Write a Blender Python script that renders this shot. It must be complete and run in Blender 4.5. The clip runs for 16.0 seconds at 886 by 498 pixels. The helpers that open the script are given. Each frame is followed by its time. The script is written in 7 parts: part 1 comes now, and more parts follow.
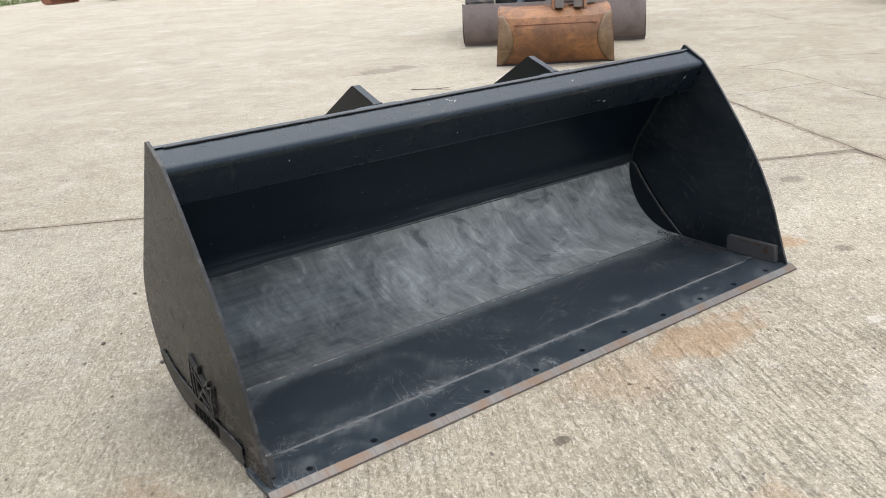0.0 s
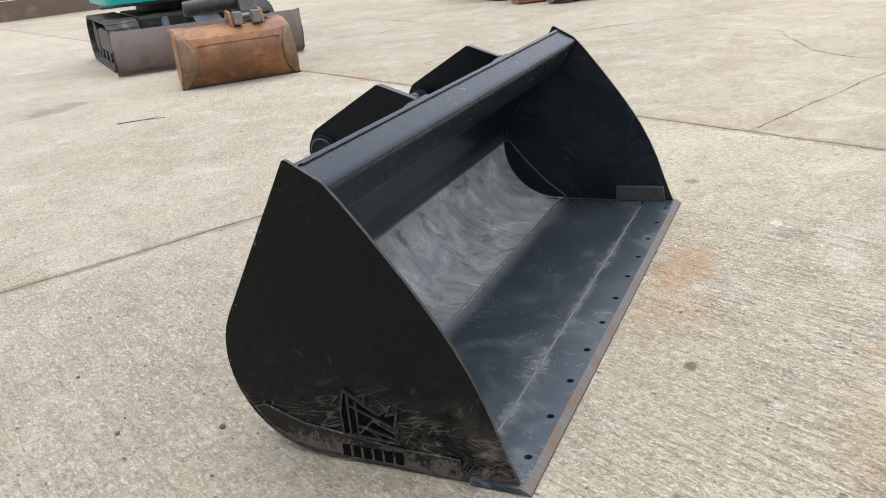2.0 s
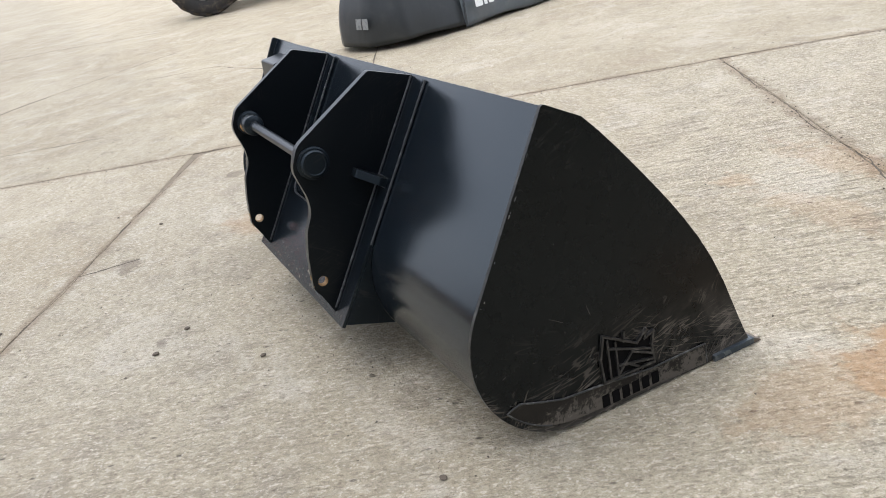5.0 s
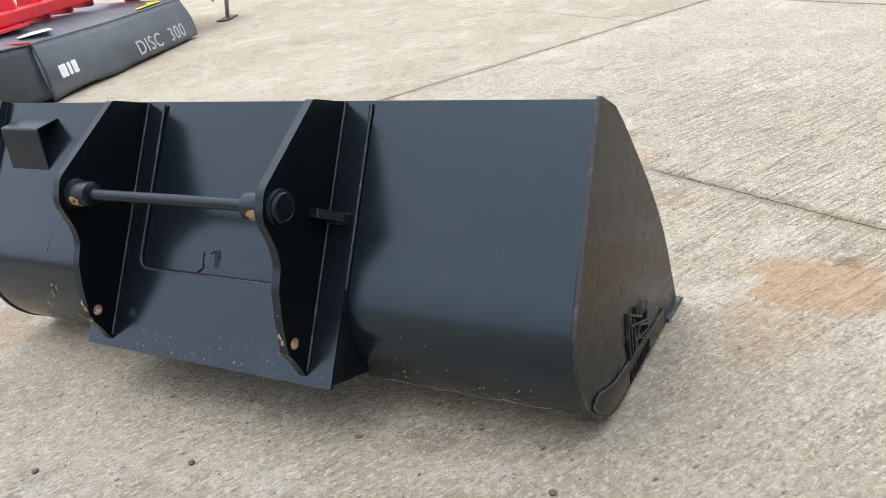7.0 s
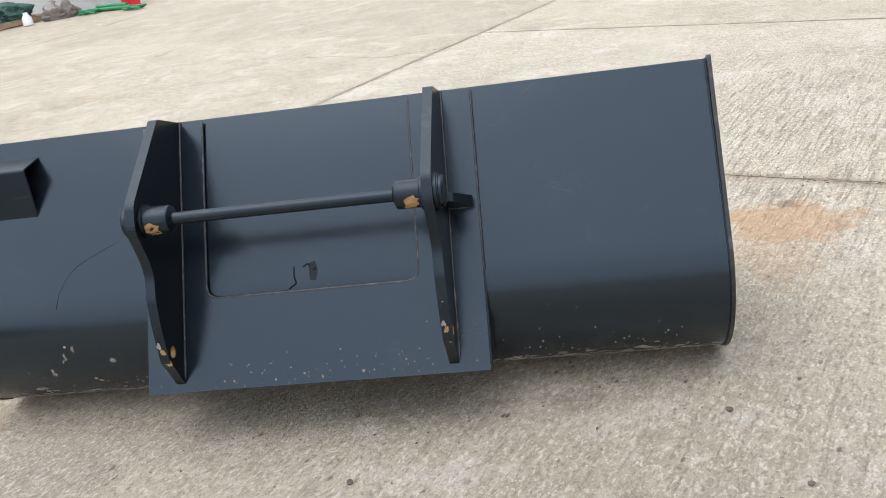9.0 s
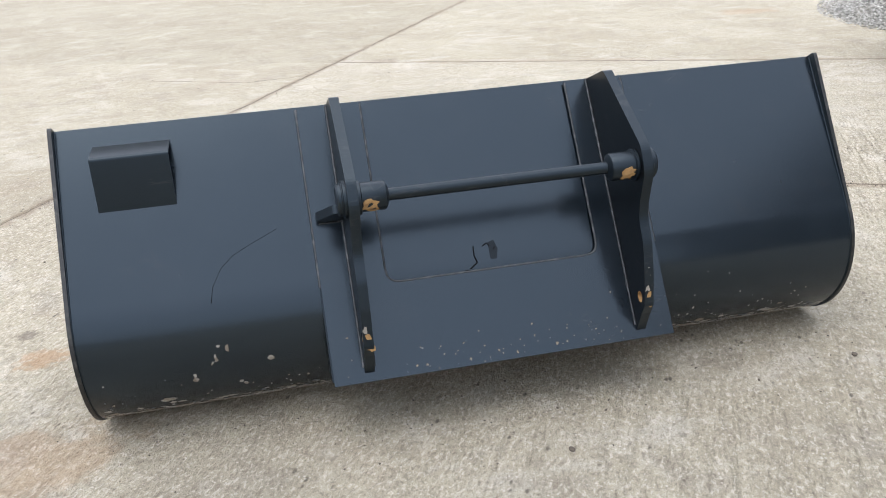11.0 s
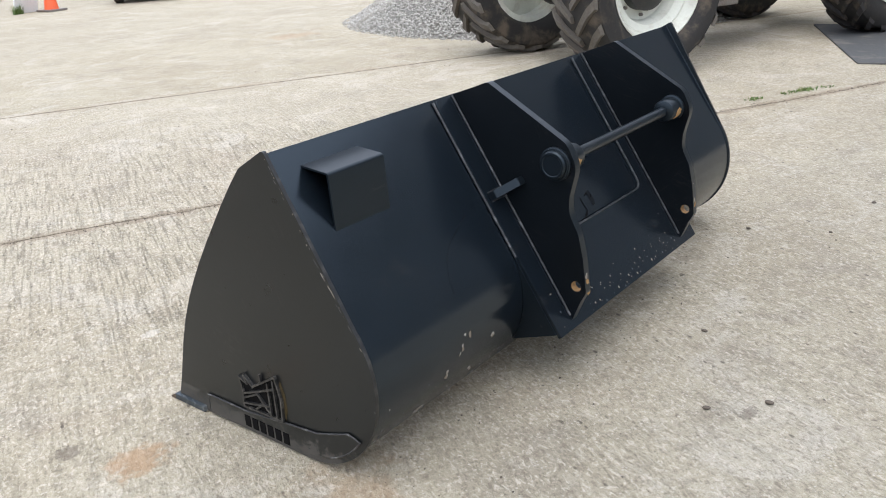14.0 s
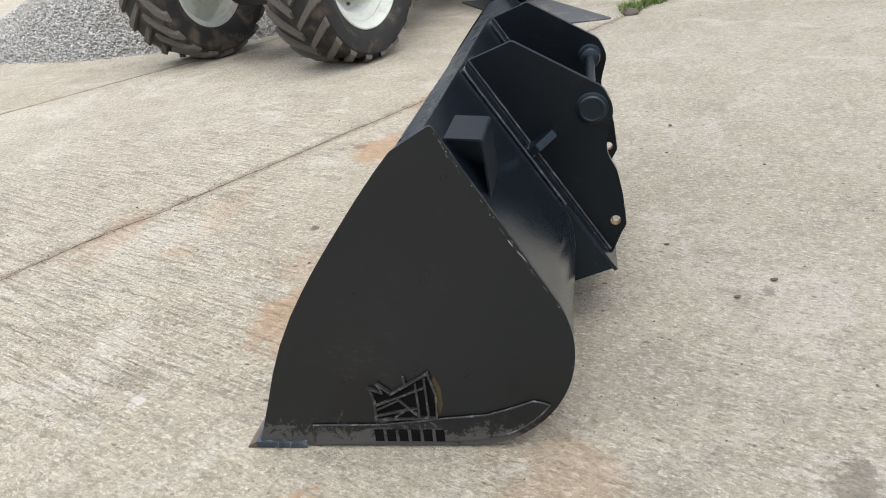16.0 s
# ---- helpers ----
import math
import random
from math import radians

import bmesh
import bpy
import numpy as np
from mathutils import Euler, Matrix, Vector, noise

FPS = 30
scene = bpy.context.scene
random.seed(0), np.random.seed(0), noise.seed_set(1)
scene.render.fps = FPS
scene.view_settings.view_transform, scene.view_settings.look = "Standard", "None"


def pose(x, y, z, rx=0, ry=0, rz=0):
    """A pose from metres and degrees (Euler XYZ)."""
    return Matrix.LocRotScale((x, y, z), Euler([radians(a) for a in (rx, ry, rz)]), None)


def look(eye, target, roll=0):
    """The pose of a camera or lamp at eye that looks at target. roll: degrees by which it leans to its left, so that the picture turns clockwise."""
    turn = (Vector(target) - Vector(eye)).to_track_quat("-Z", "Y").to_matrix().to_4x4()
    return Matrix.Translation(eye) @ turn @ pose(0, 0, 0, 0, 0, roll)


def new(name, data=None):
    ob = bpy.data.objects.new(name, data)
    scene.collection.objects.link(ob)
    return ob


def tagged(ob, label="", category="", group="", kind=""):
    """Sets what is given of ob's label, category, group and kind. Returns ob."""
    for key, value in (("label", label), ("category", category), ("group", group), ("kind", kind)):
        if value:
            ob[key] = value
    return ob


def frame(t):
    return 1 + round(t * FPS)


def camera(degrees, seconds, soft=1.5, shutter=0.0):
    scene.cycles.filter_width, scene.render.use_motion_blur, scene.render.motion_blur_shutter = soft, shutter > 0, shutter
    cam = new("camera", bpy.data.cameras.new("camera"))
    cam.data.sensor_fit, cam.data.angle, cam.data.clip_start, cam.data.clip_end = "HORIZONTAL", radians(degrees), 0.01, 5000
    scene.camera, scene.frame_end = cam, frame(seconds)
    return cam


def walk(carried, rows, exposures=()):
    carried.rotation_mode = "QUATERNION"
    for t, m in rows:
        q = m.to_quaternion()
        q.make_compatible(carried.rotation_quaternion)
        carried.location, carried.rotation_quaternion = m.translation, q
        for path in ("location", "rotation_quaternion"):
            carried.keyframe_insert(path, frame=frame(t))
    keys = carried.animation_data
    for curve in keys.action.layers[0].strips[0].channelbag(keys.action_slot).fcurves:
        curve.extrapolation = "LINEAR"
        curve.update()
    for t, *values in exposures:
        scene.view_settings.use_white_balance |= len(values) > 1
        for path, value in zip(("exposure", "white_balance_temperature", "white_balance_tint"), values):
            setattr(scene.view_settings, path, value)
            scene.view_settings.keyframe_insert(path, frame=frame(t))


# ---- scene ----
cam = camera(55.1, 16.0, soft=1.0)
PATH = [
    (0, (-0.04, 0.351, 1.505), (1.039, 1.891, 0.822), -3.6),
    (0.5, (-0.416, 0.58, 1.515), (0.841, 1.975, 0.824), -4.1),
    (1, (-0.673, 0.936, 1.529), (0.742, 2.163, 0.828), -4.7),
    (1.5, (-0.96, 1.274, 1.521), (0.599, 2.308, 0.814), -5.2),
    (2, (-1.156, 1.658, 1.531), (0.529, 2.467, 0.819), -5.9),
    (2.5, (-1.221, 2.028, 1.544), (0.561, 2.592, 0.832), -7.0),
    (3, (-1.357, 2.453, 1.554), (0.482, 2.756, 0.829), -8.6),
    (3.5, (-1.304, 2.853, 1.536), (0.552, 2.895, 0.791), -10.3),
    (4, (-1.232, 3.224, 1.534), (0.602, 3.008, 0.768), -11.5),
    (4.2, (-1.219, 3.402, 1.526), (0.598, 3.088, 0.752), -11.8),
    (6.3, (-0.467, 4.847, 1.541), (0.848, 3.574, 0.734), -8.9),
    (6.5, (-0.309, 4.912, 1.558), (0.902, 3.548, 0.738), -8.2),
    (7, (-0.047, 5.109, 1.595), (0.934, 3.574, 0.769), -9.5),
    (7.5, (0.213, 5.268, 1.599), (0.958, 3.62, 0.744), -11.0),
    (8, (0.536, 5.355, 1.588), (1.139, 3.659, 0.717), -12.5),
    (8.5, (0.883, 5.54, 1.594), (1.322, 3.778, 0.754), -12.3),
    (9, (1.214, 5.672, 1.583), (1.496, 3.861, 0.783), -9.0),
    (9.5, (1.553, 5.716, 1.578), (1.7, 3.881, 0.798), -5.6),
    (9.7, (1.711, 5.744, 1.573), (1.801, 3.905, 0.793), -4.8),
    (11.8, (3.219, 5.67, 1.536), (2.533, 3.94, 0.803), -3.6),
    (12, (3.367, 5.578, 1.55), (2.6, 3.881, 0.821), -3.6),
    (12.5, (3.785, 5.425, 1.563), (2.825, 3.826, 0.841), -3.6),
    (13, (4.143, 5.291, 1.564), (3.005, 3.813, 0.844), -3.4),
    (13.5, (4.416, 5.019, 1.557), (3.117, 3.683, 0.831), -3.3),
    (14, (4.721, 4.775, 1.541), (3.283, 3.599, 0.799), -3.5),
    (14.5, (4.947, 4.501, 1.533), (3.391, 3.501, 0.772), -3.8),
    (15, (5.047, 4.138, 1.559), (3.391, 3.33, 0.78), -4.4),
    (15.5, (5.248, 3.758, 1.547), (3.508, 3.167, 0.756), -5.1),
    (16, (5.323, 3.411, 1.525), (3.521, 3.062, 0.73), -6.2),
]
walk(cam, [(t, look(eye, target, roll)) for t, eye, target, roll in PATH], [(0.0, 1.33, 6620, 10), (2.0, 1.29, 6620, 10), (3.5, 1.24, 6640, 10), (4.2, 1.25, 6620, 10), (6.3, 1.35, 6500, 10), (9.7, 1.42, 6400, 10), (12.2, 1.42, 6330, 10), (14.5, 1.33, 6340, 10), (16.0, 1.31, 6430, 10)])

# ---- daylight: a bright overcast sky and a broad, weak sun ----
world = bpy.data.worlds.new("overcast_sky")
scene.world = world
world.use_nodes = True
wt = world.node_tree
wbg = wt.nodes["Background"]
sky = wt.nodes.new("ShaderNodeTexSky")
sky.sky_type = "NISHITA"
sky.sun_disc = False
sky.sun_elevation = radians(74)
sky.sun_rotation = radians(60)
sky.air_density, sky.dust_density, sky.ozone_density = 1.0, 2.8, 1.0
grey = wt.nodes.new("ShaderNodeHueSaturation")
grey.inputs["Saturation"].default_value = 0.62
wt.links.new(sky.outputs["Color"], grey.inputs["Color"])
cloud_layer = wt.nodes.new("ShaderNodeMix")  # a closed cloud cover evens the sky out
cloud_layer.data_type = "RGBA"
cloud_layer.inputs[0].default_value = 0.78
# an overcast sky is darker towards the horizon than overhead
aim = wt.nodes.new("ShaderNodeSeparateXYZ")
wt.links.new(wt.nodes.new("ShaderNodeTexCoord").outputs["Generated"], aim.inputs[0])
rise = wt.nodes.new("ShaderNodeMapRange")
rise.inputs["To Min"].default_value, rise.inputs["To Max"].default_value = 0.56, 1.30
wt.links.new(aim.outputs["Z"], rise.inputs["Value"])
overcast = wt.nodes.new("ShaderNodeMix")
overcast.data_type, overcast.blend_type = "RGBA", "MULTIPLY"
overcast.inputs[0].default_value = 1.0
overcast.inputs[6].default_value = (4.75, 4.95, 5.55, 1.0)
wt.links.new(rise.outputs[0], overcast.inputs[7])
wt.links.new(overcast.outputs[2], cloud_layer.inputs[7])
wt.links.new(grey.outputs["Color"], cloud_layer.inputs[6])
wt.links.new(cloud_layer.outputs[2], wbg.inputs["Color"])
wbg.inputs["Strength"].default_value = 0.15

sun = new("sun", bpy.data.lights.new("sun", "SUN"))
sun.data.energy = 0.55
sun.data.angle = radians(60)
sun.data.color = (1.0, 0.95, 0.87)
sun.matrix_world = look((2.2, 1.2, 9), (0, 0, 0))


# ---- shared building tools ----
def nd(nt, kind, props=None, **ins):
    n = nt.nodes.new(kind)
    for k, v in (props or {}).items():
        if k == "operation":
            n.operation = v
        elif k == "data_type":
            n.data_type = v
        elif k == "blend_type":
            n.blend_type = v
        elif k == "feature":
            n.feature = v
        elif k == "noise_type":
            n.noise_type = v
    for k, v in ins.items():
        key = int(k[1:]) if k[0] == "i" and k[1:].isdigit() else k.replace("_", " ")
        if isinstance(v, bpy.types.NodeSocket):
            nt.links.new(v, n.inputs[key])
        else:
            n.inputs[key].default_value = v
    return n


def noi(nt, co, scale, detail=4.0, rough=0.55, dist=0.0):
    return nd(nt, "ShaderNodeTexNoise", Vector=co, Scale=scale, Detail=detail, Roughness=rough, Distortion=dist).outputs["Fac"]


def mth(nt, op, a, b=0.0, c=0.0):
    return nd(nt, "ShaderNodeMath", {"operation": op}, i0=a, i1=b, i2=c).outputs[0]


def stepped(nt, fac, lo, hi):
    """0 below lo, 1 above hi, smooth between."""
    n = nd(nt, "ShaderNodeMapRange", Value=fac)
    n.interpolation_type = "SMOOTHSTEP"
    n.inputs["From Min"].default_value, n.inputs["From Max"].default_value = lo, hi
    return n.outputs[0]


def blend(nt, fac, a, b, how="MIX"):
    n = nd(nt, "ShaderNodeMix", {"data_type": "RGBA", "blend_type": how})
    for key, v in ((0, fac), (6, a), (7, b)):
        if isinstance(v, bpy.types.NodeSocket):
            nt.links.new(v, n.inputs[key])
        else:
            n.inputs[key].default_value = (*v, 1.0) if key else v
    return n.outputs[2]


def stretch(nt, co, s):
    return nd(nt, "ShaderNodeVectorMath", {"operation": "MULTIPLY"}, i0=co, i1=s).outputs[0]


def new_material(name, rough=0.5, metal=0.0):
    m = bpy.data.materials.new(name)
    m.use_nodes = True
    nt = m.node_tree
    b = nt.nodes["Principled BSDF"]
    b.inputs["Roughness"].default_value, b.inputs["Metallic"].default_value = rough, metal
    co = nd(nt, "ShaderNodeTexCoord").outputs["Object"]
    return m, nt, b, co


def give(nt, b, key, v):
    if isinstance(v, bpy.types.NodeSocket):
        nt.links.new(v, b.inputs[key])
    elif key == "Base Color":
        b.inputs[key].default_value = (*v, 1.0)
    else:
        b.inputs[key].default_value = v


def relief(nt, b, height, strength=0.3, distance=0.01):
    n = nd(nt, "ShaderNodeBump", Height=height, Strength=strength, Distance=distance)
    nt.links.new(n.outputs[0], b.inputs["Normal"])


def finish(ob, bm, material, smooth=None):
    bmesh.ops.recalc_face_normals(bm, faces=bm.faces)
    bm.to_mesh(ob.data)
    bm.free()
    if material:
        ob.data.materials.append(material)
    if smooth is not None:
        for p in ob.data.polygons:
            p.use_smooth = True
        ob.data.set_sharp_from_angle(angle=radians(smooth))
    return ob


def part(name, bm, material, parent, label="", smooth=None, bevel=0.0, segs=2):
    ob = new(name, bpy.data.meshes.new(name))
    finish(ob, bm, material, smooth)
    ob.parent = parent
    if label:
        ob["label"] = label
    if bevel:
        mod = ob.modifiers.new("edge", "BEVEL")
        mod.width, mod.segments, mod.limit_method, mod.angle_limit = bevel, segs, "ANGLE", radians(40)
    return ob


def thing(name, m, label, category, group="", kind=""):
    ob = new(name)
    ob.empty_display_size = 0.2
    ob.matrix_world = m
    return tagged(ob, label, category, group, kind)


def solo(name, bm, material, label, category, group="", kind="", smooth=None, m=None, bevel=0.0):
    ob = part(name, bm, material, None, "", smooth, bevel)
    if m is not None:
        ob.matrix_world = m
    return tagged(ob, label, category, group, kind)


def plate(outline, t0, t1, put, holes=()):
    """A flat plate: an outline (and holes) in two coordinates p, q, thick from t0 to t1; put(p, q, t) gives x, y, z."""
    bm = bmesh.new()
    loops, edges = [], []
    for loop in (outline, *holes):
        vs = [bm.verts.new((p, q, 0)) for p, q in loop]
        edges += [bm.edges.new((vs[i], vs[(i + 1) % len(vs)])) for i in range(len(vs))]
        loops.append(vs)
    bmesh.ops.triangle_fill(bm, use_beauty=True, use_dissolve=False, edges=edges)
    faces = list(bm.faces)
    twin = {v: bm.verts.new((v.co.x, v.co.y, 1)) for v in list(bm.verts)}
    for f in faces:
        bm.faces.new([twin[v] for v in reversed(f.verts)])
    for vs in loops:
        for i in range(len(vs)):
            a, b = vs[i], vs[(i + 1) % len(vs)]
            bm.faces.new((a, b, twin[b], twin[a]))
    for v in bm.verts:
        v.co = put(v.co.x, v.co.y, t1 if v.co.z > 0.5 else t0)
    return bm


def circle(cx, cy, r, n=20, a0=0.0):
    return [(cx + r * math.cos(a0 + 2 * math.pi * i / n), cy + r * math.sin(a0 + 2 * math.pi * i / n)) for i in range(n)]


def rounded(pts, r, n=4):
    """The polygon with corners rounded; r: one radius or one for each corner."""
    out = []
    for i, b in enumerate(pts):
        a, c = Vector(pts[i - 1]), Vector(pts[(i + 1) % len(pts)])
        b = Vector(b)
        ri = r[i] if isinstance(r, (list, tuple)) else r
        if ri <= 0:
            out.append((b.x, b.y))
            continue
        d0, d1 = (a - b).normalized(), (c - b).normalized()
        half = d0.angle(d1) / 2
        cut = min(ri / math.tan(half), 0.48 * (a - b).length, 0.48 * (c - b).length)
        p0, p1 = b + d0 * cut, b + d1 * cut
        for k in range(n + 1):
            s = k / n
            q = p0 * (1 - s) ** 2 + b * 2 * s * (1 - s) + p1 * s * s
            out.append((q.x, q.y))
    return out


def band(line, thick):
    """The outline of a sheet that follows a line and lies thick to its left."""
    pts = [Vector(p) for p in line]
    off = []
    for i, p in enumerate(pts):
        d = Vector((0, 0))
        if i:
            d += (p - pts[i - 1]).normalized()
        if i < len(pts) - 1:
            d += (pts[i + 1] - p).normalized()
        d.normalize()
        off.append((p.x - d.y * thick, p.y + d.x * thick))
    return [(p.x, p.y) for p in pts] + off[::-1]


def box(x0, x1, y0, y1, z0, z1, round_off=0.0, m=None):
    bm = bmesh.new()
    bmesh.ops.create_cube(bm, size=1)
    for v in bm.verts:
        v.co = ((x0 + x1) / 2 + v.co.x * (x1 - x0), (y0 + y1) / 2 + v.co.y * (y1 - y0), (z0 + z1) / 2 + v.co.z * (z1 - z0))
    if round_off:
        bmesh.ops.bevel(bm, geom=list(bm.edges), offset=round_off, segments=2, affect="EDGES", profile=0.6)
    if m is not None:
        bmesh.ops.transform(bm, matrix=m, verts=bm.verts)
    return bm


def join(*bms):
    out = bms[0]
    for b in bms[1:]:
        me = bpy.data.meshes.new("joined")
        b.to_mesh(me)
        b.free()
        out.from_mesh(me)
        bpy.data.meshes.remove(me)
    return out


def tube(pts, r, sides=8, caps=True, jitter=0.0, rng=None):
    """A round bar along points; r: one radius or one for each point."""
    bm = bmesh.new()
    pts = [Vector(p) for p in pts]
    rings = []
    up = None
    for i, p in enumerate(pts):
        d = (pts[min(i + 1, len(pts) - 1)] - pts[max(i - 1, 0)]).normalized()
        if up is None:
            up = d.orthogonal().normalized()
        up = (up - d * up.dot(d)).normalized()
        side = d.cross(up)
        ri = r[i] if isinstance(r, (list, tuple)) else r
        if jitter:
            ri *= 1 + jitter * rng.uniform(-1, 1)
        rings.append([bm.verts.new(p + ri * (up * math.cos(2 * math.pi * k / sides) + side * math.sin(2 * math.pi * k / sides))) for k in range(sides)])
    for a, b in zip(rings, rings[1:]):
        for k in range(sides):
            bm.faces.new((a[k], a[(k + 1) % sides], b[(k + 1) % sides], b[k]))
    if caps:
        bm.faces.new(rings[0][::-1])
        bm.faces.new(rings[-1])
    return bm


def lathe(profile, m=None, n=32, closed=False):
    """A turned body round z: profile of (radius, height)."""
    bm = bmesh.new()
    rings = []
    for r, h in profile:
        rings.append([bm.verts.new((r * math.cos(2 * math.pi * k / n), r * math.sin(2 * math.pi * k / n), h)) for k in range(n)])
    pairs = list(zip(rings, rings[1:])) + ([(rings[-1], rings[0])] if closed else [])
    for a, b in pairs:
        for k in range(n):
            bm.faces.new((a[k], a[(k + 1) % n], b[(k + 1) % n], b[k]))
    if not closed:
        bm.faces.new(rings[0][::-1])
        bm.faces.new(rings[-1])
    if m is not None:
        bmesh.ops.transform(bm, matrix=m, verts=bm.verts)
    return bm


def axis_to(place, d):
    """A pose whose z runs along d."""
    return Matrix.Translation(place) @ Vector(d).to_track_quat("Z", "Y").to_matrix().to_4x4()


def spaced(pts, step):
    """The line through pts cut into even steps."""
    out = []
    for a, b in zip(pts, pts[1:]):
        a, b = Vector(a), Vector(b)
        n = max(1, round((b - a).length / step))
        out += [a.lerp(b, i / n) for i in range(n)]
    return out + [Vector(pts[-1])]


def weld(name, pts, r, material, parent, seed=1, step=0.012):
    rng = random.Random(seed)
    line = [p + Vector([rng.uniform(-1, 1) * r * 0.06 for _ in range(3)]) for p in spaced(pts, step)]
    return part(name, tube(line, r, 6, True, 0.13, rng), material, parent, smooth=70)

# ---- materials ----
E1, E2 = Vector((0.887, -0.462)), Vector((0.462, 0.887))  # the way the concrete bays run


def concrete():
    m, nt, b, co = new_material("brushed_concrete", 0.85)
    pos = nd(nt, "ShaderNodeNewGeometry").outputs["Position"]
    a = nd(nt, "ShaderNodeVectorMath", {"operation": "DOT_PRODUCT"}, i0=pos, i1=(E1.x, E1.y, 0)).outputs["Value"]
    c = nd(nt, "ShaderNodeVectorMath", {"operation": "DOT_PRODUCT"}, i0=pos, i1=(E2.x, E2.y, 0)).outputs["Value"]
    ab = nd(nt, "ShaderNodeCombineXYZ", X=a, Y=c, Z=0.0).outputs[0]
    rnd = nd(nt, "ShaderNodeObjectInfo").outputs["Random"]
    big = noi(nt, pos, 0.55, 5, 0.6, 0.4)
    mid = noi(nt, pos, 3.2, 6, 0.62, 0.3)
    fine = noi(nt, pos, 48.0, 6, 0.72)
    pit = nd(nt, "ShaderNodeTexNoise", Vector=stretch(nt, ab, (110.0, 84.0, 1.0)), Scale=1.0, Detail=5.0, Roughness=0.72).outputs["Fac"]
    grit = nd(nt, "ShaderNodeTexNoise", Vector=stretch(nt, ab, (290.0, 190.0, 1.0)), Scale=1.0, Detail=3.0, Roughness=0.7).outputs["Fac"]
    rib = nd(nt, "ShaderNodeTexNoise", Vector=stretch(nt, ab, (58.0, 3.2, 1.0)), Scale=1.0, Detail=4.0, Roughness=0.6, Distortion=0.15).outputs["Fac"]
    rib2 = nd(nt, "ShaderNodeTexNoise", Vector=stretch(nt, ab, (3.0, 30.0, 1.0)), Scale=1.0, Detail=4.0, Roughness=0.62, Distortion=0.25).outputs["Fac"]
    cross = stepped(nt, mth(nt, "SUBTRACT", a, mth(nt, "MULTIPLY", c, 0.014)), 3.28, 3.30)  # the next row of bays is brushed the other way
    rib = mth(nt, "ADD", mth(nt, "MULTIPLY", rib, mth(nt, "SUBTRACT", 1.0, cross)), mth(nt, "MULTIPLY", mth(nt, "ADD", mth(nt, "MULTIPLY", rib2, 0.45), 0.27), cross))
    blot = noi(nt, pos, 15.0, 5, 0.66)
    # colour: pale buff and grey in patches
    col = blend(nt, stepped(nt, big, 0.36, 0.66), (0.43, 0.386, 0.280), (0.52, 0.485, 0.372))
    col = blend(nt, mth(nt, "MULTIPLY", stepped(nt, mid, 0.5, 0.70), 0.55), col, (0.29, 0.258, 0.208))
    col = blend(nt, mth(nt, "MULTIPLY", stepped(nt, noi(nt, pos, 5.5, 6, 0.68, 0.5), 0.57, 0.70), 0.55), col, (0.66, 0.635, 0.56))
    col = blend(nt, mth(nt, "MULTIPLY", stepped(nt, noi(nt, pos, 1.3, 6, 0.65, 0.6), 0.56, 0.74), 0.4), col, (0.385, 0.30, 0.215))
    col = blend(nt, mth(nt, "MULTIPLY", rnd, 0.25), col, (0.40, 0.395, 0.365))
    # brush grooves across the bays, broken and half worn away
    sep = nd(nt, "ShaderNodeSeparateXYZ", Vector=pos)
    ahead = mth(nt, "ADD", sep.outputs["Y"], mth(nt, "MULTIPLY", mth(nt, "MAXIMUM", mth(nt, "SUBTRACT", sep.outputs["X"], 2.8), 0.0), 1.6))
    worn = mth(nt, "ADD", mth(nt, "MULTIPLY", ahead, -0.45), mth(nt, "MULTIPLY", noi(nt, pos, 0.8, 4, 0.6), 2.2))
    worn = stepped(nt, worn, -0.35, 0.75)
    worn = mth(nt, "MULTIPLY", worn, mth(nt, "SUBTRACT", 1.0, mth(nt, "MULTIPLY", cross, 0.6)))
    # the bays out in the traffic of the yard are polished smoother than the one the bucket lies on
    out = nd(nt, "ShaderNodeVectorMath", {"operation": "DISTANCE"}, i0=pos, i1=(1.6, 1.9, 0)).outputs["Value"]
    smooth = stepped(nt, mth(nt, "ADD", out, mth(nt, "MULTIPLY", mth(nt, "SUBTRACT", noi(nt, pos, 1.1, 4, 0.6), 0.5), 2.0)), 2.4, 4.4)
    worn = mth(nt, "MULTIPLY", worn, mth(nt, "SUBTRACT", 1.0, mth(nt, "MULTIPLY", smooth, 0.8)))
    faint = mth(nt, "SUBTRACT", 0.32, mth(nt, "MULTIPLY", smooth, 0.25))
    keen = mth(nt, "MULTIPLY", mth(nt, "ADD", 0.80, mth(nt, "MULTIPLY", worn, 0.12)), mth(nt, "SUBTRACT", 1.0, mth(nt, "MULTIPLY", cross, 0.3)))
    mixed = mth(nt, "ADD", rib, mth(nt, "MULTIPLY", mth(nt, "SUBTRACT", pit, 0.5), 0.7))
    groove = mth(nt, "MULTIPLY", stepped(nt, mixed, 0.45, 0.36), mth(nt, "MULTIPLY", mth(nt, "ADD", faint, mth(nt, "MULTIPLY", worn, 0.64)), mth(nt, "SUBTRACT", 1.0, mth(nt, "MULTIPLY", cross, 0.75))))
    ridge = mth(nt, "MULTIPLY", stepped(nt, mixed, 0.54, 0.68), mth(nt, "MULTIPLY", mth(nt, "ADD", faint, mth(nt, "MULTIPLY", worn, 0.64)), mth(nt, "SUBTRACT", 1.0, mth(nt, "MULTIPLY", cross, 0.75))))
    col = blend(nt, mth(nt, "MULTIPLY", stepped(nt, blot, 0.50, 0.66), 0.38), col, (0.27, 0.245, 0.20))
